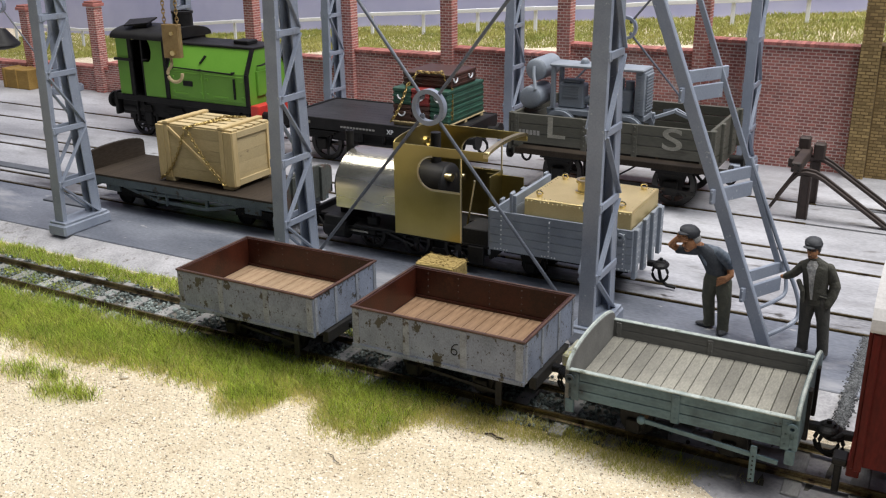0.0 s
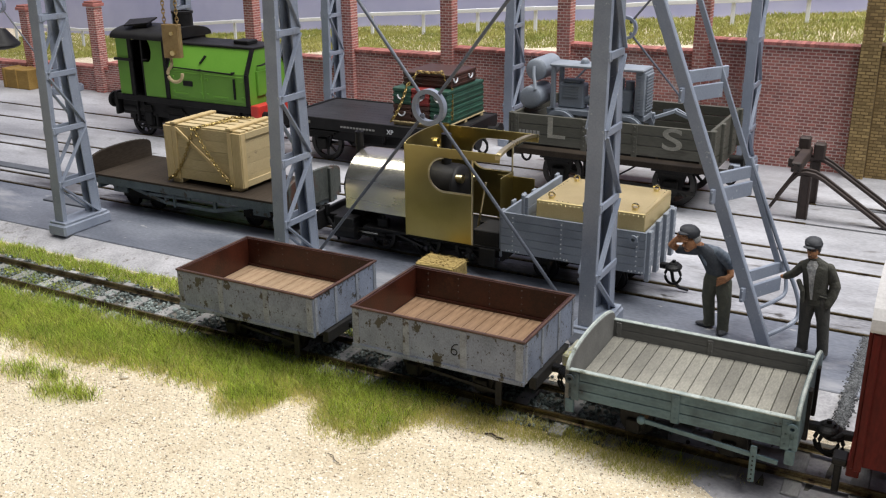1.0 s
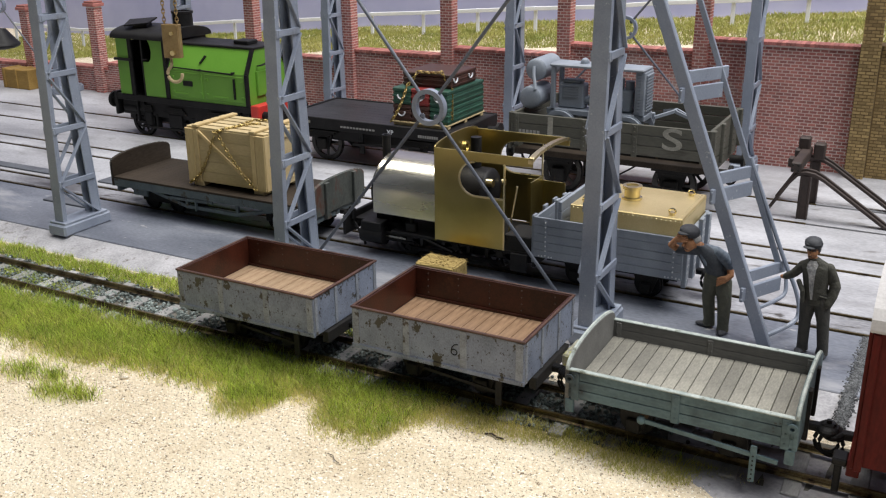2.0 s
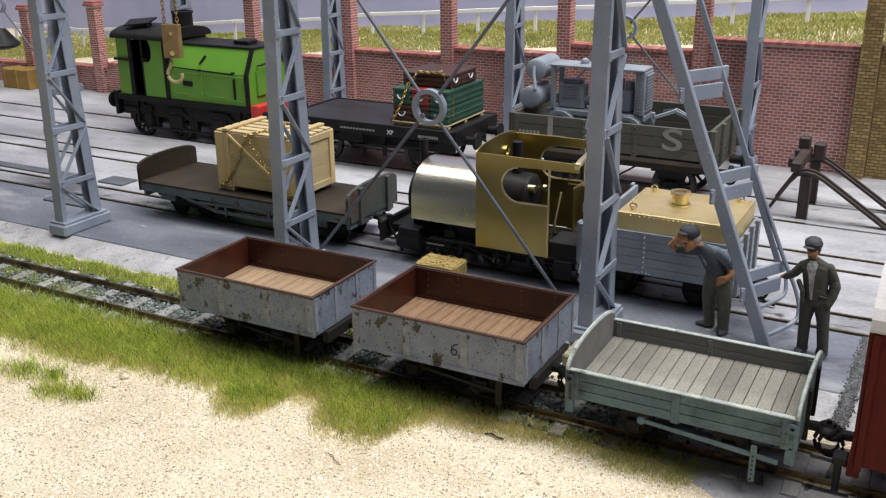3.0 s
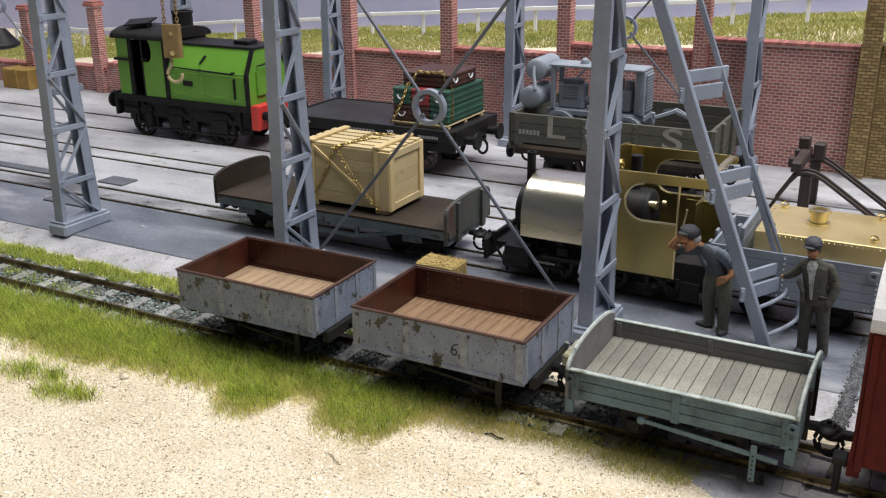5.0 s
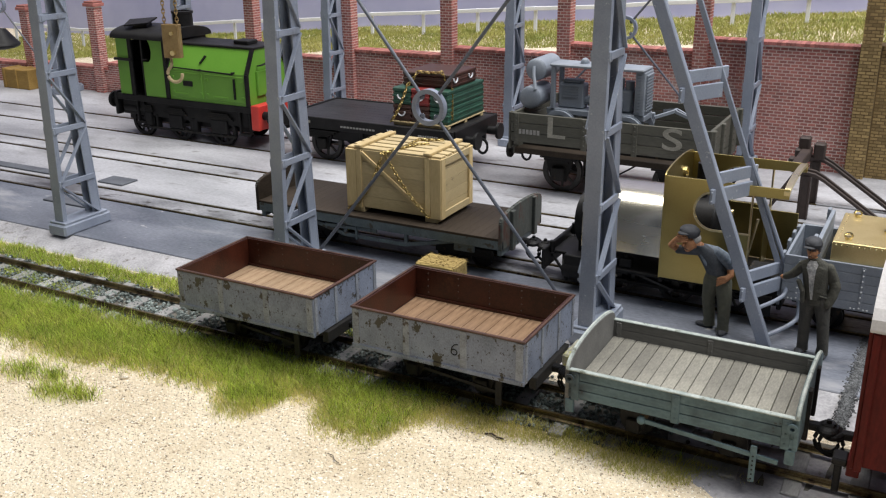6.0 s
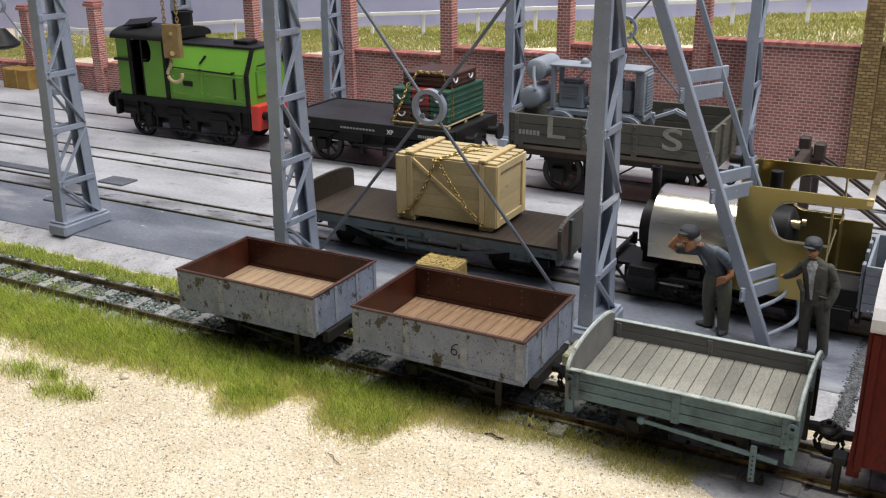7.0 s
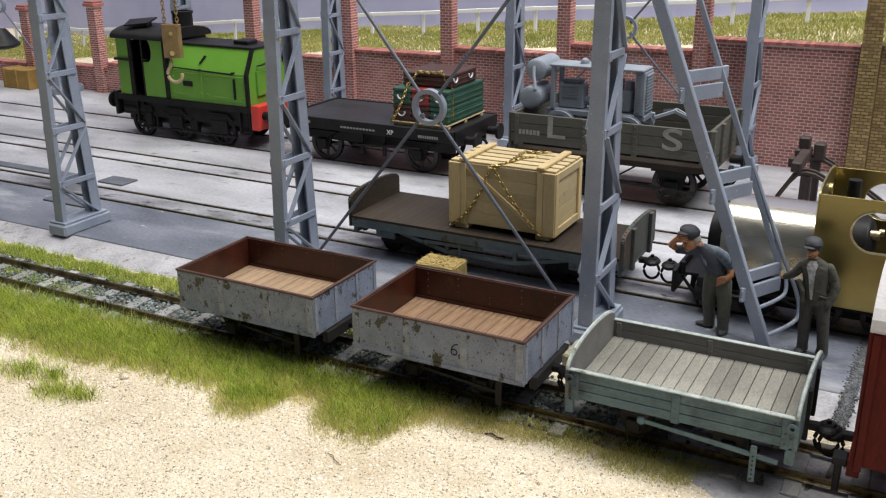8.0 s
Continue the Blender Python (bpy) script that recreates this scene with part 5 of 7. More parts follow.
def green_shunter():
    t = thing("diesel_shunter", -428, 468, 0, "apple green and black shunting locomotive by the wall", "locomotive")
    part("running_plate", boxes((-55, 55, -20, 20, 22.5, 26), bevel=0.3), M_BLACK, t)
    part("chassis", boxes((-50, 50, -14, 14, 9, 22.5), (-52, 52, -17.5, -16.5, 13, 22.5), (-52, 52, 16.5, 17.5, 13, 22.5), bevel=0.3), M_BLACK, t)
    hood = [(-19, 26), (-19, 40.6), (-12, 58.6), (12, 58.6), (19, 40.6), (19, 26)]
    part("hood", prism(bmesh.new(), hood, "x", 0, 54), M_LOCO_GREEN, t, "apple green sloping engine hood")
    part("hood_top", boxes((-1, 54.4, -12.6, 12.6, 58.5, 60.2), bevel=0.4), M_BLACK, t)
    for x in (0.2, 53.6):
        for s in (-1, 1):
            bm = bmesh.new()
            beam(bm, (x, s * 19.1, 26), (x, s * 19.1, 40.6), 1.6, 1.6, up=(1, 0, 0))
            beam(bm, (x, s * 19.1, 40.6), (x, s * 12.1, 58.8), 1.6, 1.6, up=(1, 0, 0))
            part("corner_band", bm, M_BLACK, t)
    for s in (-1, 1):
        bm = bmesh.new()
        beam(bm, (4, s * 20, 42.2), (46, s * 20, 40.6), 0.9, 0.9)
        for x in (4, 25, 46):
            beam(bm, (x, s * 18.8, 41.4), (x, s * 20.4, 41.4), 1.4, 1.4)
        part("hand_rail", bm, M_BLACK, t)
        for x0, x1, z0, z1 in ((28, 52, 27.5, 39.5), (3, 26, 27.5, 39.5)):
            part("hood_door", boxes((x0, x1, s * 19 - 0.35, s * 19 + 0.35, z0, z1), bevel=0.25), M_LOCO_GREEN, t)
        bm = boxes((12, 19, s * 19.4 - 0.6, s * 19.4 + 0.6, 33, 35.5), bevel=0.3)
        part("step_lamp", bm, M_BLACK, t)
        bm = bmesh.new()
        beam(bm, (46.5, s * 19.9, 29), (46.5, s * 19.9, 38.5), 0.9, 0.9, up=(1, 0, 0))
        part("door_bar", bm, M_BLACK, t)
        bm = bmesh.new()
        beam(bm, (24, s * 17.2, 46), (27, s * 15.2, 52), 0.9, 1.2, up=(1, 0, 0))
        part("hood_catch", bm, M_BLACK, t)
    for s in (-1, 1):
        for x in (29.5, 51.0, 4.5, 25.0):
            for z in (30, 37):
                part("hinge", boxes((x - 0.8, x + 0.8, s * 19.6 - 0.35, s * 19.6 + 0.35, z - 0.5, z + 0.5), bevel=0.15), M_LOCO_GREEN, t)
        for x in (6, 33):
            part("side_vent", boxes((x, x + 9, s * 19.3 - 0.5, s * 19.3 + 0.5, 28.6, 29.6), bevel=0.2), M_LOCO_GREEN, t)
        part("brake_block", boxes((-18, -14, s * 16 - 2, s * 16 + 2, 5, 15), bevel=0.5), M_BLACK, t)
        part("brake_block", boxes((14, 18, s * 16 - 2, s * 16 + 2, 5, 15), bevel=0.5), M_BLACK, t)
        part("air_reservoir", rod(bmesh.new(), (-51, s * 15, 17), (-42, s * 15, 17), 3.2, 14), M_BLACK, t, smooth=True)
        part("front_step", boxes((47, 54, s * 18 - 2, s * 18 + 2, 8, 9.4), (47, 48, s * 18 - 1, s * 18 + 1, 8, 23), (53, 54, s * 18 - 1, s * 18 + 1, 8, 23), bevel=0.2), M_BLACK, t)
    bm = bmesh.new()
    tube(bm, eased([(54.4, -9, 46), (56, -9, 47), (56, 0, 48.5), (56, 9, 47), (54.4, 9, 46)]), 0.55, 6)
    part("nose_rail", bm, M_BLACK, t)
    part("nose_grille", boxes((53.8, 54.8, -11, 11, 30, 42), bevel=0.3), M_LOCO_GREEN, t)
    bm = boxes((38, 47, -5, 5, 60, 63), bevel=0.6)
    part("filler_box", bm, M_BLACK, t)
    # cab
    for s in (-1, 1):
        a, b = sorted((s * 19.2, s * 18.2))
        win = [(-0.2, 26), (-0.2, 61.5), (-16, 61.5), (-12.5, 58), (-11, 52), (-13, 46.5), (-18, 44), (-29, 44), (-29, 26)]
        part("cab_side", prism(bmesh.new(), win, "y", a, b, 0.15), M_LOCO_GREEN, t)
        part("cab_band", boxes((-2.4, -0.2, a - 0.2, b + 0.2, 26, 61.5), (-30.4, -28.6, a - 0.2, b + 0.2, 26, 61.5), bevel=0.15), M_BLACK, t)
        part("cab_rear_quarter", boxes((-50, -41.5, a, b, 26, 61.5), bevel=0.2), M_LOCO_GREEN, t)
        part("cab_post", boxes((-42.5, -40, a - 0.3, b + 0.3, 23, 61.8), bevel=0.3), M_BLACK, t)
        part("arm_rest", boxes((-52, -40, s * 20 - 1.2, s * 20 + 1.2, 44, 46), bevel=0.4), M_BLACK, t)
        bm = bmesh.new()
        rod(bm, (-28, s * 20.2, 46), (-17, s * 20.2, 46.4), 0.5, 8)
        part("grab_rail", bm, M_BLACK, t)
        part("cab_step", boxes((-41, -33, s * 18 - 2, s * 18 + 2, 8, 9.4), (-41, -40, s * 18 - 1, s * 18 + 1, 8, 23), (-34, -33, s * 18 - 1, s * 18 + 1, 8, 23), bevel=0.2), M_BLACK, t)
    part("cab_front", prism(bmesh.new(), [(-18, 26), (18, 26), (18, 62), (-18, 62)], "x", -1, 0.6), M_BLACK, t)
    part("cab_back", boxes((-51, -50, -18.5, 18.5, 26, 50), (-51, -50, -18.5, -10, 50, 62), (-51, -50, 10, 18.5, 50, 62), bevel=0.2), M_LOCO_GREEN, t)
    part("cab_lining", boxes((-49, -1.5, 15.5, 17, 26, 60), (-49.6, -48.6, -16, 15.5, 26, 58), bevel=0.2), M_BLACK, t)
    part("control_desk", boxes((-20, -3, -12, 12, 26, 44), bevel=0.6), M_BLACK, t)
    bm = bmesh.new()
    arch = [(21.5 * math.cos(a), 61.5 + 8.0 * math.sin(a) ** 0.8) for a in np.linspace(0, math.pi, 19)]
    prism(bm, arch, "x", -53.5, 3, 0.3)
    part("cab_roof", bm, M_BLACK, t, smooth=True)
    bm = bmesh.new()
    m = Matrix.Translation((-38, -9, 72.2)) @ Euler((radians(12), radians(-6), radians(20))).to_matrix().to_4x4()
    box(bm, -9, 9, -6.5, 6.5, -0.6, 0.6, 0.2, m)
    box(bm, -5, 5, -4, 4, -4, -0.5, 0.2, m)
    part("roof_hatch", bm, M_BLACK, t)
    bm = bmesh.new()
    rod(bm, (-4, 4, 66), (-4, 4, 79), 6.0, 18)
    ring(bm, (-4, 4, 79), 6.6, 4.6, "z", 0.8, 18)
    part("chimney", bm, M_BLACK, t, smooth=True)
    for s, mat_b in ((-1, M_BLACK), (1, M_RED)):
        part("buffer_beam", boxes((s * 55, s * 58, -20.5, 20.5, 12.5, 27), bevel=0.4), mat_b, t, "bright red buffer beam" if s > 0 else "")
        for y in (-15, 15):
            bm = bmesh.new()
            rod(bm, (s * 58, y, 21), (s * 64, y, 21), 2.6, 14)
            rod(bm, (s * 64, y, 21), (s * 66, y, 21), 5.2, 20)
            part("buffer", bm, M_BLACK, t, smooth=True)
        part("hook", boxes((s * 58, s * 63, -1.2, 1.2, 18, 23), bevel=0.4), M_BLACK, t)
    for s in (-1, 1):
        for x in (-30, 2, 34):
            part("axle_box", boxes((x - 5, x + 5, s * 17 - 2, s * 17 + 2, 7, 16), bevel=0.6), M_BLACK, t)
            bm = bmesh.new()
            for k in range(4):
                box(bm, x - 9 + k, x + 9 - k, s * 17.6 - 1, s * 17.6 + 1, 16 + k * 1.1, 16.9 + k * 1.1)
            part("leaf_spring", bm, M_DKGREY, t)
        part("brake_rod", boxes((-40, 44, s * 18.5 - 0.5, s * 18.5 + 0.5, 5.5, 6.8), bevel=0.15), M_DKGREY, t)
    # proportions: short cab, long hood, high waist
    for ob in t.children:
        for v in ob.data.vertices:
            v.co.x = np.interp(v.co.x / MM, (-66, -58, -50, -40, -29, -11, 0, 28, 54, 58, 66), (-61, -55, -49.5, -36.5, -27.5, -20, -8, 22, 55, 63, 70)) * MM
            if v.co.z > 26 * MM:
                v.co.z = np.interp(v.co.z / MM, (26, 40.6, 58.6, 62, 69.5, 80), (26.3, 45.3, 59.4, 62.4, 69.0, 78)) * MM
    add_wheels(t, (-34, -2, 32), 33, 9.5, 9, M_BLACK)


green_shunter()


def side_bars(t, x, y, z, w, h, n, material, label=""):
    """Small lettering that cannot be read: short painted bars."""
    bm = bmesh.new()
    for i in range(n):
        a = x + i * w * 1.4
        box(bm, a, a + w, y - 0.06, y + 0.06, z, z + h)
    return part("painted_marks", bm, material, t, label or "small illegible painted marks")


# ---- black flat wagon with its load ----
def black_flat():
    x0, x1 = -341, -230.5
    hx, hy, zd = (x1 - x0) / 2, 27.5, 27.0
    t = thing("bolster_wagon", (x0 + x1) / 2, 468, 0, "weathered black four-wheeled flat wagon by the wall", "wagon")
    n = 9
    w = (2 * hy - 2.4) / n
    for i in range(n):
        y = -hy + 1.2 + i * w
        part("deck_board", boxes((-hx + 1.2, hx - 1.2, y + 0.04, y + w - 0.04, zd - 2, zd - 0.6), bevel=0.06), M_FLAT_BLACK, t)
    for s in (-1, 1):
        part("side_sill", boxes((-hx, hx, s * (hy - 0.7) - 0.7, s * (hy - 0.7) + 0.7, zd - 6.5, zd), bevel=0.25), M_BLACK, t)
        part("end_sill", boxes((s * hx - 0.9, s * hx + 0.9, -hy + 1.5, hy - 1.5, zd - 9, zd), bevel=0.25), M_BLACK, t)
        part("sole_bar", boxes((-hx + 3, hx - 3, s * 19 - 1, s * 19 + 1, 13, 20.5), bevel=0.3), M_BLACK, t)
        for x in (-33, 30):
            bm = bmesh.new()
            prism(bm, [(x - 8, 20), (x + 8, 20), (x + 3.5, 7), (x - 3.5, 7)], "y", s * 20.4 - 0.6, s * 20.4 + 0.6)
            part("axle_guard", bm, M_BLACK, t)
            part("axle_box", boxes((x - 3, x + 3, s * 21.5 - 1.8, s * 21.5 + 1.8, 7.5, 14), bevel=0.5), M_DKGREY, t)
            bm = bmesh.new()
            for k in range(4):
                box(bm, x - 11 + 2 * k, x + 11 - 2 * k, s * 21.5 - 1.2, s * 21.5 + 1.2, 17.6 - k, 18.5 - k)
            part("leaf_spring", bm, M_DKGREY, t)
        for y in (-14, 14):
            bm = bmesh.new()
            rod(bm, (s * hx, y, 20), (s * (hx + 7), y, 20), 2.4, 12)
            rod(bm, (s * (hx + 7), y, 20), (s * (hx + 8.5), y, 20), 4.6, 18)
            part("buffer", bm, M_BLACK, t, smooth=True)
        bm = bmesh.new()
        tube(bm, [(s * (hx + 4 + 3 * math.sin(a)), 0, 14 + 4 * math.cos(a)) for a in np.linspace(0, 2 * math.pi, 12, endpoint=False)], 0.8, 6, True)
        part("coupling_link", bm, M_BLACK, t)
    bm = bmesh.new()
    beam(bm, (-10, -24.5, 13), (34, -25.5, 15.5), 0.8, 1.4)
    part("brake_lever", bm, M_BLACK, t)
    bm = boxes((-6, -3.5, -24, -22.5, 8, 20), (9, 11, -24, -22.5, 8, 20), bevel=0.2)
    part("brake_hanger", bm, M_BLACK, t)
    y = -hy - 0.16
    side_bars(t, -16, y, zd - 4.4, 1.5, 1.0, 11, M_MARK)
    letters("XP", 3.4, M_WHITE, t, mm(16.5, y - 0.02, zd - 5.0, 90, 0, 0), "white painted letters XP")
    side_bars(t, 34, y, zd - 5.0, 1.0, 1.5, 9, M_MARK)
    side_bars(t, -38, y, zd - 3.6, 1.4, 1.4, 1, M_CREAM)
    add_wheels(t, (-33, 30), 33, 10.6, 8)


black_flat()


def d_handle(parent, x, y, z, axis="y"):
    bm = bmesh.new()
    pts = [(2.2 * math.cos(a), 2.4 * math.sin(a)) for a in np.linspace(math.pi, 2 * math.pi, 9)]
    tube(bm, [(x + p, y - 0.7, z + q) if axis == "y" else (x + 0.7, y + p, z + q) for p, q in pts], 0.42, 6)
    part("handle", bm, M_WHITE, parent, "pale bent wire handle")


def chest(x0, x1, y0, y1, z0, z1, material, label, ends="y"):
    c = thing("tool_chest", (x0 + x1) / 2, (y0 + y1) / 2, z0, label, "chest", "stacked chests")
    hx, hy, h = (x1 - x0) / 2, (y1 - y0) / 2, z1 - z0
    part("body", boxes((-hx, hx, -hy, hy, 0, h * 0.74), bevel=0.35), material, c)
    part("lid", boxes((-hx - 0.25, hx + 0.25, -hy - 0.25, hy + 0.25, h * 0.76, h), bevel=0.45), material, c)
    for i in range(2):
        part("batten", boxes((-hx - 0.3, hx + 0.3, -hy - 0.3, hy + 0.3, h * (0.12 + 0.32 * i), h * (0.24 + 0.32 * i)), bevel=0.2), material, c)
    if ends == "y":
        d_handle(c, 0, -hy, h * 0.6)
    else:
        d_handle(c, hx, -hy + 4, h * 0.7, "x")
        d_handle(c, hx, hy - 8, h * 0.7, "x")


def chest_stack():
    p = thing("pallet", -253.5, 468, 27, "pale timber pallet under the chests", "pallet")
    for y in (-20, 0, 20):
        part("bearer", boxes((-17, 17, y - 1.5, y + 1.5, -0.6, 1.0), bevel=0.2), M_CRATE, p)
    for i in range(7):
        x = -17 + i * 5
        part("slat", boxes((x, x + 4.2, -23, 23, 1.0, 1.8), bevel=0.15), M_CRATE, p)
    z = 28.8
    for row in range(2):
        for i, x in enumerate((-270.6, -259.1, -247.6)):
            brown = (row, i) in ((0, 0), (0, 1))
            red = (row, i) == (1, 1)
            chest(x + 0.2, x + 11.1, 446.5, 489.5, z + row * 9.2, z + row * 9.2 + 9.0, M_RED_BOX if red else M_BROWN_BOX if brown else M_GREEN_BOX,
                  "dark red wooden tool chest in a stack" if red else "dark brown wooden tool chest in a stack" if brown else "dark green wooden tool chest in a stack")
    chest(-267.5, -238, 453, 483, z + 18.4, z + 26.0, M_BROWN_BOX, "long brown chest with bent handles atop the stack", "x")
    c = thing("chain_lashing", -253.5, 468, 27, "brass chain slung over the stacked chests", "chain")
    bm = bmesh.new()
    chain_links(bm, hang((-17, -23.5, 2), (-8, -22.3, 20), 2) + hang((-8, -22, 21), (-4, -16, 28.6), 0.5) + hang((-4, -16, 28.6), (10, -15, 28.6), 0.4)
                + hang((10, -15, 28.6), (15.4, -14, 20), 0.2) + hang((16.5, -16, 20), (17.5, -18, 2), -1), 1.1, 0.36)
    part("chain", bm, M_CHAIN, c)


M_RED_BOX = surf("dark_red_paint", (0.16, 0.012, 0.012), (0.26, 0.03, 0.025), 0.5, grain=0.5, stain=8)
chest_stack()


# ---- grey-green open wagon, lettered ----
def lettered_wagon():
    x0, x1 = -196.0, -95.2
    hx, hy, zb, zt = (x1 - x0) / 2, 30.0, 26.6, 41.6
    t = thing("open_wagon", (x0 + x1) / 2, 468, 0, "grey-green three-plank open goods wagon with large letters", "wagon")
    h = (zt - zb) / 3
    for s in (-1, 1):
        for i in range(3):
            a, b = sorted((s * hy, s * (hy - 1.4)))
            part("side_plank", boxes((-hx + 1, hx - 1, a, b, zb + i * h + 0.12, zb + (i + 1) * h - 0.12), bevel=0.2), M_LS, t)
            a, b = sorted((s * hx, s * (hx - 1.6)))
            part("end_plank", boxes((a, b, -hy, hy, zb + i * h + 0.12, zb + (i + 1) * h - 0.12), bevel=0.2), M_LS, t)
        for x in (-hx + 3, -11.5, 14, hx - 3.5):
            bm = boxes((x - 1.3, x + 1.3, s * hy - 0.35, s * hy + 0.35, zb - 1, zt - 0.3), bevel=0.15)
            rivets(bm, [(x, s * (hy + 0.5), z) for z in np.arange(zb + 1.5, zt - 1, 2.4)], 0.55)
            part("strap", bm, M_LS, t)
        for y in (-hy + 2, -10, 10, hy - 2):
            bm = boxes((s * hx - 0.4, s * hx + s * 1.6, y - 1.6, y + 1.6, zb - 4, zt), bevel=0.3)
            rivets(bm, [(s * (hx + 1.7), y, z) for z in np.arange(zb, zt - 1, 3)], 0.5, "x")
            part("end_stanchion", bm, M_LS, t)
        part("door_bang", boxes((-1.5 + 2, 1.5 + 2, s * hy - 0.5 * (s < 0) - 0.2, s * hy + 0.5 * (s > 0) + 0.2, zb - 1.5, zb + 1), bevel=0.2), M_DKGREY, t)
        part("sole_bar", boxes((-hx + 1, hx - 1, s * 20 - 1, s * 20 + 1, 19.5, 26.3), bevel=0.3), M_DKGREY, t)
        part("head_stock", boxes((s * hx - 3 * (s > 0), s * hx + 3 * (s < 0), -hy + 3, hy - 3, 19.5, 26), bevel=0.3), M_LS, t)
        for x in (-27, 31):
            bm = bmesh.new()
            prism(bm, [(x - 9, 23), (x + 9, 23), (x + 4, 6.5), (x - 4, 6.5)], "y", s * 21.3 - 0.6, s * 21.3 + 0.6)
            part("axle_guard", bm, M_DKGREY, t)
            part("axle_box", boxes((x - 3.4, x + 3.4, s * 22.6 - 2, s * 22.6 + 2, 7, 14), bevel=0.6), M_DKGREY, t)
            bm = bmesh.new()
            for k in range(4):
                box(bm, x - 12 + 2.2 * k, x + 12 - 2.2 * k, s * 22.6 - 1.2, s * 22.6 + 1.2, 19.2 - k, 20.1 - k)
            part("leaf_spring", bm, M_DKGREY, t)
        for y in (-15, 15):
            bm = bmesh.new()
            rod(bm, (s * hx, y, 18.5), (s * (hx + 6), y, 18.5), 2.2, 12)
            rod(bm, (s * (hx + 6), y, 18.5), (s * (hx + 7.4), y, 18.5), 4.4, 18)
            part("buffer", bm, M_DKGREY, t, smooth=True)
        bm = bmesh.new()
        tube(bm, [(s * (hx + 4 + 2.6 * math.sin(a)), 0, 13 + 3.6 * math.cos(a)) for a in np.linspace(0, 2 * math.pi, 12, endpoint=False)], 0.7, 6, True)
        part("coupling_link", bm, M_BLACK, t)
    part("wagon_floor", boxes((-hx + 1.6, hx - 1.6, -hy + 1.4, hy - 1.4, 20.5, 23.4), bevel=0.2), M_DECK, t)
    bm = bmesh.new()
    beam(bm, (-2, -26, 12), (44, -27, 10), 0.8, 1.6)
    beam(bm, (-2, -25, 12), (-14, -25, 20), 0.8, 1.4, up=(0, 1, 0))
    beam(bm, (2, -25, 12), (14, -25, 20), 0.8, 1.4, up=(0, 1, 0))
    part("brake_gear", bm, M_DKGREY, t)
    y = -hy - 0.12
    letters("L", 14.5, M_CREAM, t, mm(-26.5, y, zb + 4.1, 90, 0, 0) @ Matrix.Diagonal((1.5, 1, 1, 1)), "large cream painted letter L")
    letters("S", 14.5, M_CREAM, t, mm(32.1, y, zb + 4.3, 90, 0, 0) @ Matrix.Diagonal((1.6, 1, 1, 1)), "large cream painted letter S")
    side_bars(t, -46, y, zb + 4.4, 1.4, 2.4, 6, M_MARK)
    add_wheels(t, (-27, 31), 33, 10.6, 8)


lettered_wagon()


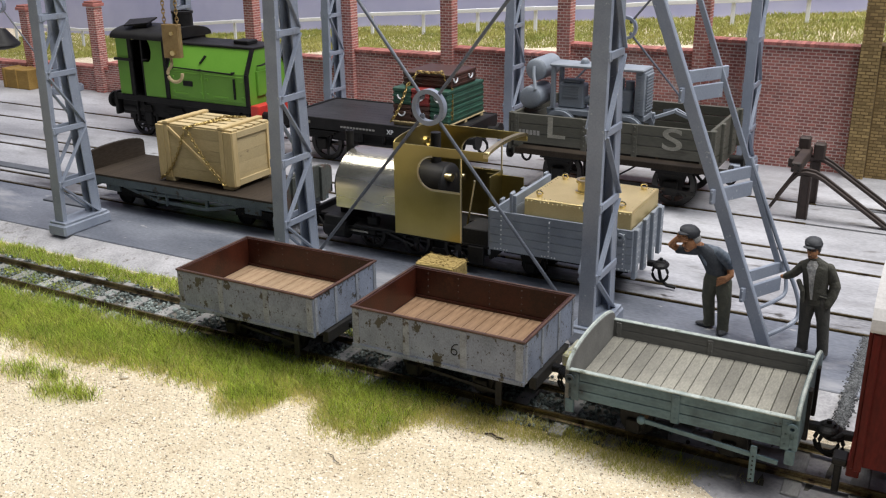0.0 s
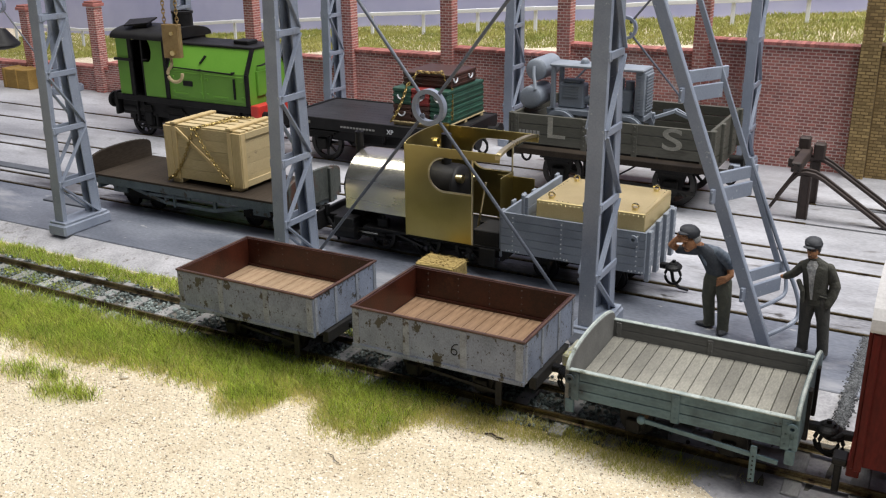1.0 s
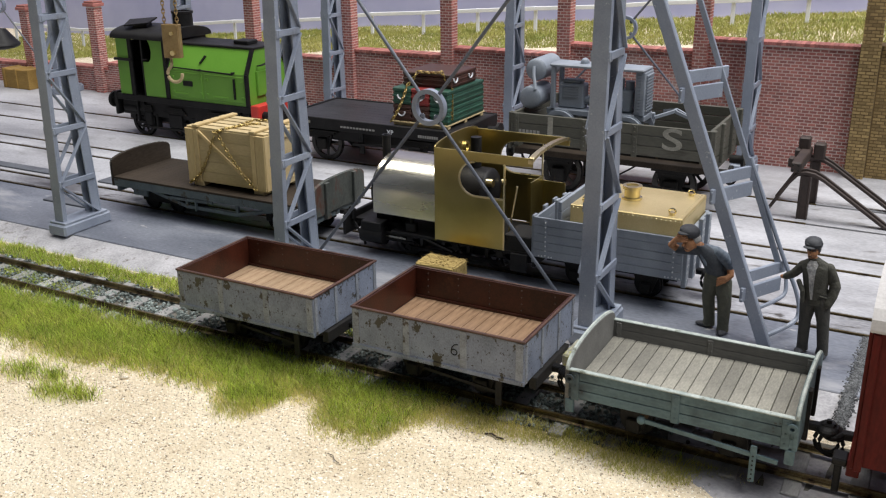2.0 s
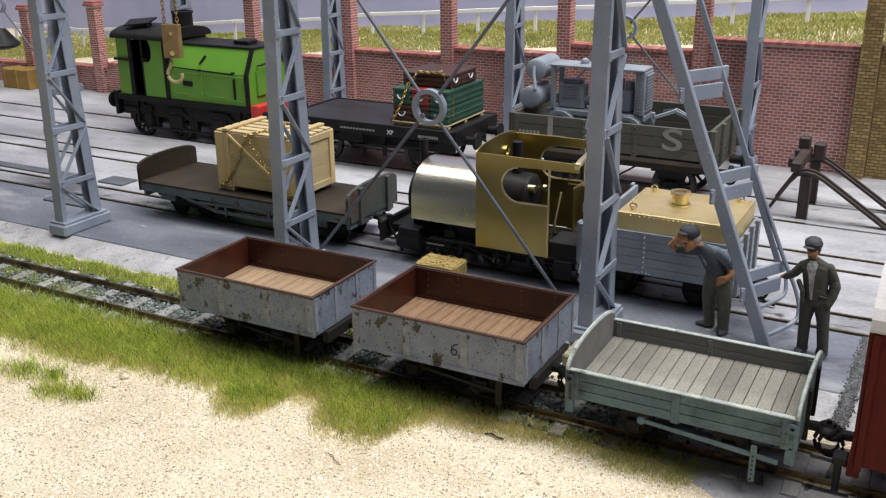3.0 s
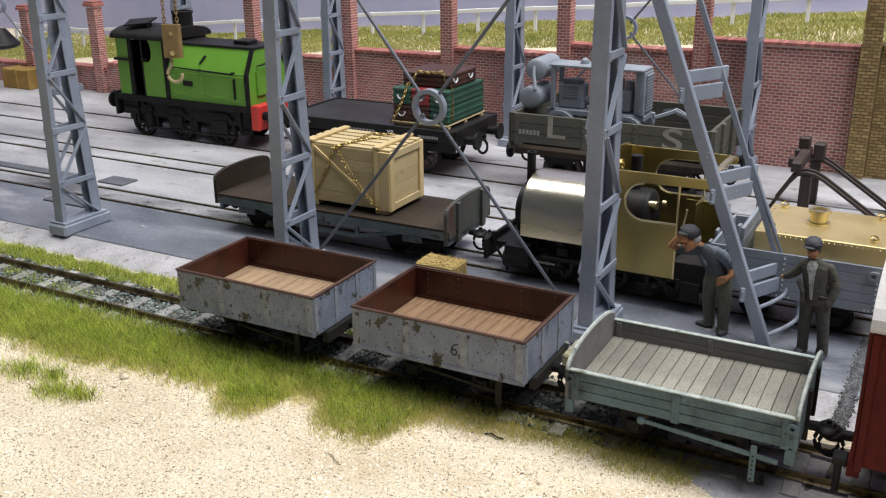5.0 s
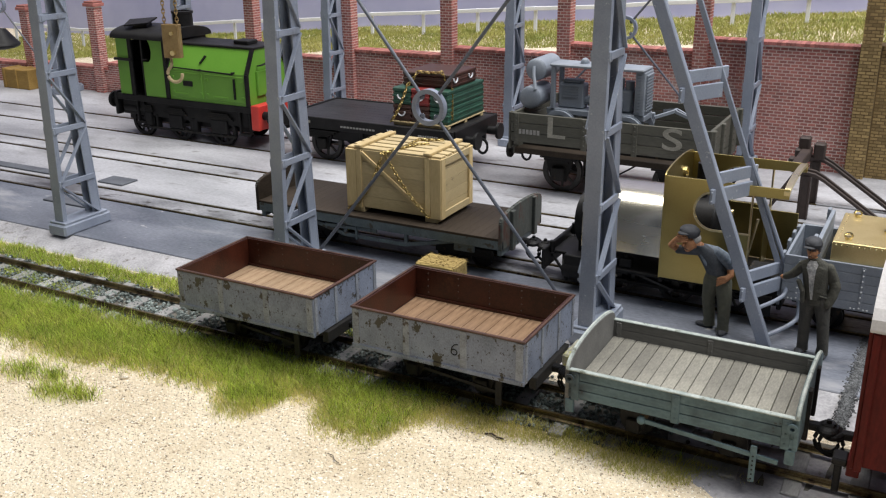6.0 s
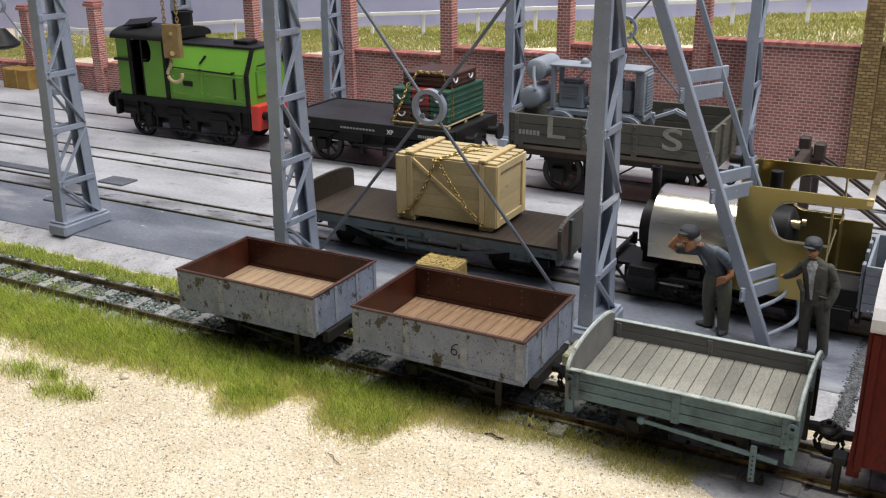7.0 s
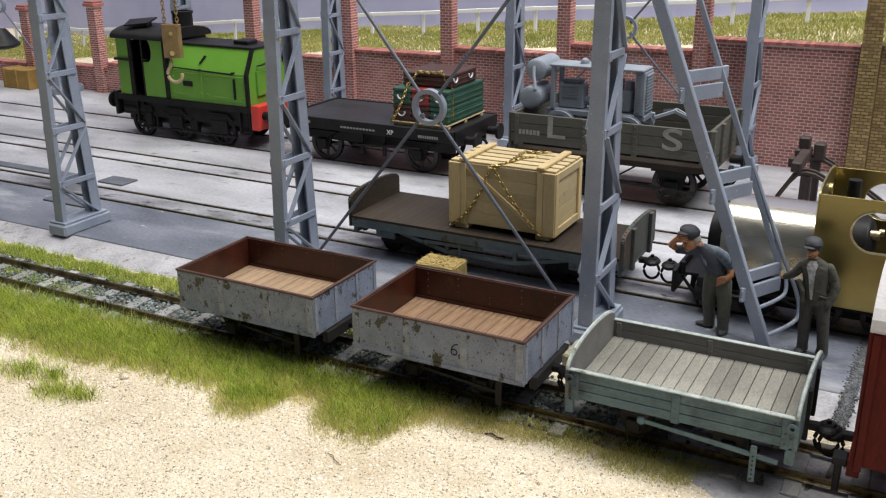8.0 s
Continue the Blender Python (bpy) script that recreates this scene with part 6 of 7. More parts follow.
# ---- compressor on the lettered wagon ----
def compressor():
    t = thing("air_compressor", -158.6, 468, 23.5, "grey primed wheeled air compressor standing in the wagon", "machine")
    G = M_GREY_PRIMER
    part("chassis", boxes((-30, 31, -13, 1, 16.0, 19), bevel=0.4), G, t)
    part("canopy", boxes((-28, 30, -14.5, 0.5, 41.0, 42.6), bevel=0.5), G, t)
    for x in (-26, 29):
        for y in (-12.5, -1.2):
            part("canopy_post", boxes((x - 1.3, x + 1.3, y - 1.2, y + 1.2, 19, 41), bevel=0.3), G, t)
    bm = boxes((-24, -8, -10, -2, 19, 32), (-22, -10, -9, -3, 32, 34), bevel=0.8)
    for k in range(5):
        box(bm, -21, -11, -10.6, -9.8, 25 + k * 1.4, 25.7 + k * 1.4)
    part("engine", bm, G, t)
    bm = boxes((-3, 5, -10, -2, 19, 26), bevel=0.8)
    rod(bm, (-8.5, -6, 23.5), (9.5, -6, 23.5), 2.2, 14)
    part("coupling_housing", bm, G, t)
    bm = boxes((9, 22, -10, -2, 19, 31), bevel=1.2)
    rod(bm, (13, -6, 30.5), (13, -6, 36), 2.6, 14)
    rod(bm, (19, -6, 30.5), (19, -6, 35), 2.6, 14)
    rod(bm, (13, -9.5, 24), (13, -12, 24), 4.4, 18)
    part("compressor_block", bm, G, t, smooth=True)
    bm = boxes((24.5, 30.5, -13.2, 0.2, 19, 41), bevel=0.4)
    for k in range(12):
        box(bm, 30.2, 31.4, -12, -1, 21 + k * 1.6, 21.9 + k * 1.6)
        box(bm, 26, 29.4, -13.8, -13, 21 + k * 1.6, 21.9 + k * 1.6)
    part("radiator", bm, G, t)
    for x in (-9, 13):
        bm = bmesh.new()
        rod(bm, (x, -7, 42.4), (x, -7, 44), 2.6, 14)
        ball(bm, (x, -7, 44), 2.2, 1, 1, 0.7)
        part("filler_cap", bm, G, t, smooth=True)
    bm = bmesh.new()
    rod(bm, (-32.4, -18, 23.8), (-32.4, 0, 23.8), 5.8, 26)
    ball(bm, (-32.4, -18, 23.8), 5.7, 1, 0.2, 1, 18, 10)
    part("air_tank", bm, G, t, smooth=True)
    bm = bmesh.new()
    rod(bm, (-31.5, -13, 37.2), (-31.5, 8, 37.2), 5.6, 26)
    ball(bm, (-31.5, -13, 37.2), 5.5, 1, 0.25, 1, 18, 10)
    part("air_tank", bm, G, t, smooth=True)
    bm = bmesh.new()
    tube(bm, [(-32, -14.5, 39), (-31.5, -16, 35), (-30.5, -17, 32), (-29.5, -18.5, 28)], 0.9, 7)
    part("pipe", bm, G, t, smooth=True)
    for x in (-17, 18):
        for s in (-1, 1):
            w = part("wheel", wheel_bm(9.0, 2.0, 8), G, t, at=mm(x, -6.6 + s * 9.0, 9.0, 0, 0, 0 if s < 0 else 180))
            spoked(w, 9.0, 2.0, 8)
        part("axle", rod(bmesh.new(), (x, -15, 9), (x, 2, 9), 1.1, 8), G, t)
        part("axle_spring", boxes((x - 7, x + 7, -11, -9, 10, 16), (x - 7, x + 7, 9, 11, 10, 16), bevel=0.4), G, t)
    bm = bmesh.new()
    beam(bm, (30, -9, 17.5), (38, -2, 20), 1.4, 1.4)
    beam(bm, (38, -2, 20), (52, 0, 14), 1.4, 1.4)
    beam(bm, (30, 9, 17.5), (38, 2, 20), 1.4, 1.4)
    beam(bm, (38, 2, 20), (52, 0, 14), 1.4, 1.4)
    beam(bm, (38, -2, 20), (38, 2, 20), 1.4, 1.4)
    part("tow_bar", bm, G, t)
    for ob in t.children:
        if not ob.name.startswith(("wheel", "axle", "tow_bar", "air_tank", "pipe")):
            for v in ob.data.vertices:
                v.co.x *= 0.845
                v.co.z *= 0.965


compressor()


# ---- buffer stop at the end of the back track ----
def buffer_stop():
    t = thing("buffer_stop", -55, 468, 0, "dark brown buffer stop of timber and bent rail", "buffer stop")
    for y in (-10, 19):
        part("post", boxes((-2.0, 2.0, y - 1.4, y + 1.4, -0.5, 21.0), (-2.4, -1.5, y - 1.9, y + 1.9, -0.5, 21.0), (1.5, 2.4, y - 1.9, y + 1.9, -0.5, 21.0), bevel=0.25), M_RUSTWOOD, t)
        bm = bmesh.new()
        pts = [(-17, 0.4), (-6.5, 18.5), (-3.5, 22.3), (0, 23.2), (4, 22.6), (8, 20.6), (38, 0.6)]
        thick = [(p, q - 1.9) for p, q in pts[::-1]]
        prism(bm, pts + thick, "y", y - 1.9, y + 1.9, 0.3)
        part("bent_rail", bm, M_RUSTWOOD, t)
        bm = bmesh.new()
        prism(bm, [(p, q + 1.2) for p, q in pts] + [(p, q - 0.2) for p, q in pts[::-1]], "y", y - 0.7, y + 0.7, 0.2)
        part("rail_head", bm, M_RUSTWOOD, t)
    part("cross_beam", boxes((-7.0, -2.4, -12.5, 23, 22.2, 27.0), bevel=0.5), M_RUSTWOOD, t)
    for x, z in ((-6.0, 32.5), (1.2, 30.0)):
        part("head_block", boxes((x - 2.6, x + 2.6, 16.5, 22, 22.0, z), bevel=0.6), M_RUSTWOOD, t)
    bm = bmesh.new()
    rivets(bm, [(x, -12.6, z) for x in (-6.0, -3.6) for z in (23.4, 25.8)], 0.6)
    part("bolt_heads", bm, M_DKGREY, t)
    for y in (-2, 16):
        part("buffer_block", boxes((-9.6, -7.0, y - 2.6, y + 2.6, 22.5, 27), bevel=0.5), M_RUSTWOOD, t)


buffer_stop()


# ---- gantry steps ----
def gantry_ladder():
    t = thing("gantry_ladder", -44, 309, 0, "blue-grey painted steel ladder with plate treads", "ladder")
    top = 150.0
    run = -0.392
    off = Vector((8.9, 16.0, 0))

    def on(z, side):
        return Vector((run * z, 0, z)) + off * side
    bm = bmesh.new()
    beam(bm, on(0, 0), on(top, 0), 1.2, 4.0, up=(1, 0, 0.4), bevel=0.2)
    beam(bm, on(0, 0) + Vector((1.9, 0.9, 0)), on(top, 0) + Vector((1.9, 0.9, 0)), 2.4, 0.7, up=(1, 0, 0.4), bevel=0.15)
    part("stile", bm, M_STEEL_GREY, t)
    bm = bmesh.new()
    beam(bm, on(22, 1), on(top, 1), 1.2, 1.9, up=(1, 0, 0.4), bevel=0.2)
    part("stile", bm, M_STEEL_GREY, t)
    bm = bmesh.new()
    d = Vector((3.2, 0.2, 0))
    tube(bm, eased([on(60, 1) + d * 0.4, on(28, 1) + d * 0.7, on(16, 1) + d, on(9, 1) + Vector((2.6, -1, 0)), on(5.5, 1) + Vector((0, -4, -0.5)), on(3, 0) + Vector((1, 1, 0))]), 0.75, 8)
    tube(bm, eased([on(20, 1) + d * 0.4, on(15, 1) + Vector((0, -2, 0)), on(13, 1) + Vector((-3, -6, 0)), on(12.5, 0) + Vector((1, 1, 0))]), 0.7, 8)
    part("hand_loop", bm, M_STEEL_GREY, t)
    for z in (18.0, 50.4, 82.8, 115.2):
        for dz in (0, 4.8):
            bm = bmesh.new()
            back = Vector((1.0, 2.2, 0)) if dz else Vector((-1.6, -1.4, -0.6))
            a, b = on(z + dz, 0) + back, on(z + dz, 1) + back
            along = (b - a).normalized()
            beam(bm, a + along * (0.4 if dz else -0.5), b + along * 0.8, 1.2, 4.2 if dz else 5.0, bevel=0.2)
            rivets(bm, [tuple(a + Vector((0.2, -0.9, e))) for e in (-1.5, 1.5)], 0.5)
            part("tread", bm, M_STEEL_GREY, t)


gantry_ladder()


# ---- figurines ----
class Figure:
    def __init__(self):
        self.bm, self.n = bmesh.new(), 0

    def paint(self, k):
        fs = list(self.bm.faces)
        for f in fs[self.n:]:
            f.material_index = k
        self.n = len(fs)

    def limb(self, k, pts, radii, flat=1.0):
        for (a, b), (ra, rb) in zip(zip(pts, pts[1:]), zip(radii, radii[1:])):
            rod(self.bm, a, b, ra, 12, rb)
        for p, r in zip(pts, radii):
            ball(self.bm, p, r, u=12, v=8)
        self.paint(k)

    def loft(self, k, rings, n=20):
        """A closed body through oval rings (x, y, z, rx, ry)."""
        bm = self.bm
        loops = [[bm.verts.new((x + rx * math.cos(2 * math.pi * i / n), y + ry * math.sin(2 * math.pi * i / n), z)) for i in range(n)] for x, y, z, rx, ry in rings]
        for p, q in zip(loops, loops[1:]):
            for i in range(n):
                bm.faces.new((p[i], p[(i + 1) % n], q[(i + 1) % n], q[i]))
        bm.faces.new(list(reversed(loops[0])))
        bm.faces.new(loops[-1])
        self.paint(k)

    def patch(self, k, rings, arcs, swell, n=6):
        """A thick piece of cloth lying on a loft, between two angles at each ring."""
        bm = self.bm
        skins = []
        for grow in (swell, 0.9):
            rows = []
            for (x, y, z, rx, ry), (a0, a1) in zip(rings, arcs):
                rows.append([])
                for i in range(n + 1):
                    a = radians(a0 + (a1 - a0) * i / n)
                    rows[-1].append(bm.verts.new((x + grow * rx * math.cos(a), y + grow * ry * math.sin(a), z)))
            skins.append(rows)
        out, ins = skins
        for j in range(len(rings) - 1):
            for i in range(n):
                bm.faces.new((out[j][i], out[j][i + 1], out[j + 1][i + 1], out[j + 1][i]))
            for i in (0, n):
                bm.faces.new((out[j][i], out[j + 1][i], ins[j + 1][i], ins[j][i]))
        for j in (0, len(rings) - 1):
            for i in range(n):
                bm.faces.new((out[j][i], out[j][i + 1], ins[j][i + 1], ins[j][i]))
        self.paint(k)

    def blob(self, k, c, r, sx=1, sy=1, sz=1):
        ball(self.bm, c, r, sx, sy, sz, 16, 10)
        self.paint(k)

    def done(self, x, y, rz, label, mats):
        bm = self.bm
        for v in bm.verts:
            p = v.co
            v.co = p + 0.24 * Vector((noise.noise(p * 0.55), noise.noise(p * 0.55 + Vector((9, 0, 0))), 0)) 
        ob = part("figurine", bm, mats[0], smooth=True)
        for m in mats[1:]:
            ob.data.materials.append(m)
        ob.matrix_world = mm(x, y, 0, 0, 0, rz)
        return tagged(ob, label, "figurine", "painted figurines")


M_JACKET = surf("figure_olive_cloth", (0.038, 0.038, 0.03), (0.085, 0.082, 0.064), 0.8, grain=1.6, stain=3, bump=0.9, mix=0.8, depth=0.0006)
M_TROUSER = surf("figure_dark_cloth", (0.03, 0.03, 0.026), (0.066, 0.063, 0.054), 0.8, grain=1.6, stain=3, bump=0.9, mix=0.8, depth=0.0006)
M_TROUSER2 = surf("figure_green_cloth", (0.065, 0.068, 0.05), (0.12, 0.12, 0.09), 0.8, grain=1.6, stain=3, bump=0.9, mix=0.8, depth=0.0006)
M_SHIRT = surf("figure_blue_shirt", (0.075, 0.10, 0.135), (0.21, 0.25, 0.30), 0.6, grain=1.2, stain=3, bump=0.5)
M_PALE = surf("figure_pale_shirt", (0.26, 0.26, 0.26), (0.66, 0.65, 0.63), 0.8, grain=0.9, stain=2, bump=0.9, depth=0.0005)
M_CAP = surf("figure_dark_cap", (0.025, 0.027, 0.032), (0.06, 0.062, 0.07), 0.7, grain=0.6, stain=3)
M_HAIR = surf("figure_grey_hair", (0.32, 0.31, 0.30), (0.48, 0.47, 0.46), 0.8, grain=0.4, stain=2)


M_VEST = surf("figure_slate_waistcoat", (0.035, 0.042, 0.052), (0.085, 0.095, 0.11), 0.75, grain=0.6, stain=3, bump=0.6)


def standing_figure():
    g = Figure()
    for s, ank, knee, hip, fy in ((-1, -2.3, -2.5, -1.9, 0.7), (1, 4.1, 3.2, 1.9, -0.7)):
        g.loft(2, [(ank, fy, 0.9, 1.9, 2.1), (ank, fy, 3.2, 1.75, 1.9), (knee, fy * 0.6, 11.5, 2.0, 2.1), (hip, 0.1, 18.5, 2.8, 2.7), (hip * 0.8, 0.1, 22, 2.6, 2.5)])
        g.blob(3, (ank + s * 0.4 - 0.3, fy - 1.5, 0.75), 1.5, 0.95, 1.9, 0.6)
    coat = [(0.1, 0.1, 18.0, 4.3, 2.9), (-0.1, 0.1, 20.0, 4.25, 3.0), (-0.5, 0.1, 23.5, 3.85, 2.75), (-0.9, 0.0, 28.0, 4.35, 2.95), (-1.2, 0.0, 30.4, 4.6, 2.7),
            (-1.3, 0.0, 31.8, 4.0, 2.2), (-1.7, -0.1, 32.9, 2.1, 1.9), (-2.0, -0.3, 33.6, 1.6, 1.6)]
    g.loft(1, coat)
    g.patch(4, coat[1:7], [(252, 262), (248, 266), (244, 270), (240, 276), (236, 284), (238, 290)], 1.035)
    g.patch(1, coat[1:7], [(262, 276), (266, 284), (271, 296), (276, 312), (284, 318), (292, 320)], 1.09)
    g.patch(1, coat[1:7], [(238, 252), (232, 248), (226, 244), (216, 240), (210, 236), (212, 238)], 1.08)
    g.limb(1, [(1.4, -2.85, 21.6), (3.4, -2.1, 21.0)], [0.3, 0.3])
    g.limb(1, [(2.9, 0.1, 30.3), (4.7, 0.5, 26.2), (5.3, 0.3, 24.6), (4.9, -0.8, 21.4), (4.0, -1.5, 18.8)], [1.75, 1.75, 1.75, 1.6, 1.45])
    g.limb(1, [(-5.0, 0.2, 30.2), (-7.2, 0.8, 27.2), (-8.0, 1.0, 26.4), (-10.0, 1.6, 25.0)], [1.65, 1.5, 1.4, 1.15])
    g.blob(0, (-10.8, 1.8, 24.7), 0.95, 1.2, 0.9, 0.8)
    g.limb(1, [(-5.6, -1.6, 25.2), (-3.9, -2.6, 22.4), (-3.8, -2.4, 19.0)], [0.75, 0.8, 0.7])
    g.limb(0, [(-2.1, -0.4, 32.6), (-2.4, -0.7, 34.4)], [1.25, 1.2])
    g.blob(0, (-2.6, -0.8, 35.8), 2.05, 0.88, 1.0, 1.15)
    g.blob(0, (-2.9, -1.6, 34.4), 1.15, 0.95, 0.95, 0.85)
    g.limb(0, [(-3.05, -2.7, 36.2), (-3.25, -3.05, 35.3)], [0.28, 0.42])
    g.limb(3, [(-3.9, -2.35, 36.5), (-3.2, -2.75, 36.55)], [0.22, 0.22])
    g.limb(3, [(-2.5, -2.75, 36.5), (-1.6, -2.45, 36.4)], [0.22, 0.22])
    g.limb(3, [(-3.5, -2.55, 34.4), (-2.5, -2.6, 34.35)], [0.14, 0.14])
    g.blob(0, (-0.75, -0.5, 35.6), 0.5, 0.6, 0.8, 1.2)
    g.blob(3, (-2.2, 0.0, 36.3), 2.05, 0.95, 0.95, 0.9)
    g.loft(5, [(-2.5, -0.5, 36.9, 2.1, 2.3), (-2.5, -0.6, 37.5, 2.5, 2.7), (-2.6, -0.6, 38.4, 2.85, 3.0), (-2.7, -0.5, 39.3, 2.6, 2.7), (-2.7, -0.3, 40.0, 1.9, 2.0), (-2.6, -0.2, 40.4, 0.8, 0.9)])
    g.blob(5, (-3.5, -2.9, 37.5), 1.8, 1.1, 0.85, 0.26)
    g.blob(5, (-3.0, -2.0, 38.3), 1.9, 1.15, 0.8, 0.5)
    g.done(-29.8, 310.2, 0, "painted figurine in olive jacket and flat cap standing by the ladder", [M_SKIN, M_JACKET, M_TROUSER, M_CAP, M_PALE, M_CAP])


def leaning_figure():
    g = Figure()
    g.loft(2, [(-2.3, 3.0, 0.9, 2.1, 2.2), (-2.3, 2.9, 3.0, 1.95, 2.0), (-3.0, 1.9, 11.8, 2.25, 2.3), (-1.9, 0.6, 18.6, 2.9, 2.8), (-1.4, 0.4, 22.0, 2.7, 2.7)])
    g.loft(2, [(3.2, -0.2, 0.9, 2.1, 2.2), (3.2, -0.2, 3.0, 1.95, 2.0), (2.8, 0.2, 11.0, 2.3, 2.3), (1.7, 0.5, 18.6, 3.0, 2.8), (1.0, 0.4, 22.0, 2.7, 2.7)])
    g.blob(3, (-3.9, 2.8, 0.8), 1.6, 1.9, 0.95, 0.6)
    g.blob(3, (3.2, -1.6, 0.8), 1.6, 0.98, 1.7, 0.66)
    g.loft(2, [(0.0, 0.5, 17.6, 4.0, 2.9), (-0.1, 0.5, 20.0, 4.2, 3.1), (-0.5, 0.3, 22.0, 3.9, 3.0)])
    g.loft(1, [(-0.4, 0.3, 21.4, 3.9, 3.1), (-1.4, -0.2, 23.6, 3.7, 3.0), (-2.7, -0.9, 26.4, 3.8, 3.1), (-3.8, -1.6, 28.8, 4.3, 3.0), (-5.0, -2.2, 30.6, 3.8, 2.6), (-6.2, -2.7, 31.8, 2.2, 1.9)])
    g.limb(4, [(-4.2, -1.4, 30.2), (-1.2, -1.4, 29.2), (1.3, -0.6, 27.6), (3.2, 0.0, 25.8), (3.8, 0.0, 24.2)], [1.7, 2.25, 2.2, 1.95, 1.45])
    g.limb(4, [(-6.3, -2.9, 30.8), (-5.2, -3.6, 28.6), (-3.6, -3.9, 25.4)], [0.75, 0.8, 0.5])
    g.limb(0, [(3.8, 0.0, 24.2), (4.4, -1.2, 22.0), (3.2, -2.5, 20.8)], [1.15, 1.05, 1.0])
    for e in (-1.1, -0.35, 0.4, 1.1):
        g.limb(0, [(3.0, -2.8, 20.7 + e * 0.8), (1.8, -3.2, 20.3 + e), (0.6, -3.3, 19.5 + e * 1.15)], [0.46, 0.42, 0.32])
    g.limb(1, [(-6.4, -2.4, 29.8), (-10.0, -3.0, 29.4), (-13.2, -3.6, 29.2)], [2.0, 1.75, 1.5])
    g.limb(0, [(-13.2, -3.6, 29.3), (-15.6, -4.4, 30.6), (-14.6, -5.2, 32.4), (-13.2, -5.8, 33.9)], [1.25, 1.15, 1.05, 0.95])
    for e in range(4):
        g.limb(0, [(-13.2, -6.0, 32.9 + e * 0.75), (-11.8, -6.4, 33.2 + e * 0.8), (-10.2, -6.0, 33.3 + e * 0.82)], [0.46, 0.44, 0.34])
    g.limb(0, [(-6.4, -2.7, 31.2), (-8.4, -3.2, 31.6)], [1.5, 1.5])
    g.blob(0, (-9.6, -3.6, 32.2), 2.3, 0.98, 1.0, 1.2)
    g.blob(0, (-10.0, -4.4, 30.4), 1.35, 1.0, 0.95, 1.0)
    g.limb(0, [(-11.0, -5.4, 32.6), (-11.4, -5.9, 31.7)], [0.35, 0.5])
    g.limb(3, [(-10.9, -5.5, 30.5), (-9.8, -5.6, 30.3)], [0.16, 0.16])
    g.blob(0, (-7.6, -3.8, 32.2), 0.55, 0.6, 0.7, 1.2)
    g.blob(5, (-8.3, -2.7, 33.6), 2.2, 0.95, 1.0, 0.95)
    g.loft(3, [(-9.4, -3.3, 34.4, 2.3, 2.4), (-9.7, -3.4, 35.2, 3.0, 3.0), (-10.0, -3.5, 36.3, 3.5, 3.3), (-10.2, -3.4, 37.2, 3.2, 3.0), (-10.3, -3.2, 37.9, 2.3, 2.2), (-10.3, -3.1, 38.3, 1.0, 1.0)])
    g.blob(3, (-11.4, -5.8, 36.0), 1.9, 1.15, 0.85, 0.28)
    g.done(-62.0, 313.5, 0, "painted figurine in blue shirt leaning forward, shading its eyes", [M_SKIN, M_VEST, M_TROUSER2, M_CAP, M_SHIRT, M_HAIR])


standing_figure()
leaning_figure()


# ---- small things ----
def straw_bale():
    t = thing("straw_bale", -168.4, 311.2, 0, "yellow straw bale lying behind the tub wagons", "bale")
    bm = boxes((-8.6, 8.6, -6, 6, 0, 9), bevel=0.7)
    bmesh.ops.subdivide_edges(bm, edges=bm.edges, cuts=3, use_grid_fill=True)
    for v in bm.verts:
        v.co += Vector((noise.noise(v.co * 0.7), noise.noise(v.co * 0.7 + Vector((5, 0, 0))), noise.noise(v.co * 0.7 + Vector((0, 5, 0))) * (v.co.z > 1))) * 0.3
    part("core", bm, M_STRAW, t)
    v, f = [], []
    for i in range(700):
        k = rng.integers(3)
        p = np.array([rng.uniform(-8.6, 8.6), rng.uniform(-6, 6), rng.uniform(0.3, 9)])
        p[k] = (np.sign(rng.uniform(-1, 1)) * (8.6, 6, 0)[k]) if k < 2 else 9.2
        d = rng.normal(0, 1, 3) * (0.6, 0.25, 0.15)
        d[k] *= 0.3
        w = np.array([0.03, 0.03, 0.07])
        j = len(v)
        v += [p - w, p + w, p + d + w, p + d - w]
        f.append((j, j + 1, j + 2, j + 3))
    ob = raw("straws", v, f, M_STRAW, t)
    tagged(ob, kind="stuff")


straw_bale()


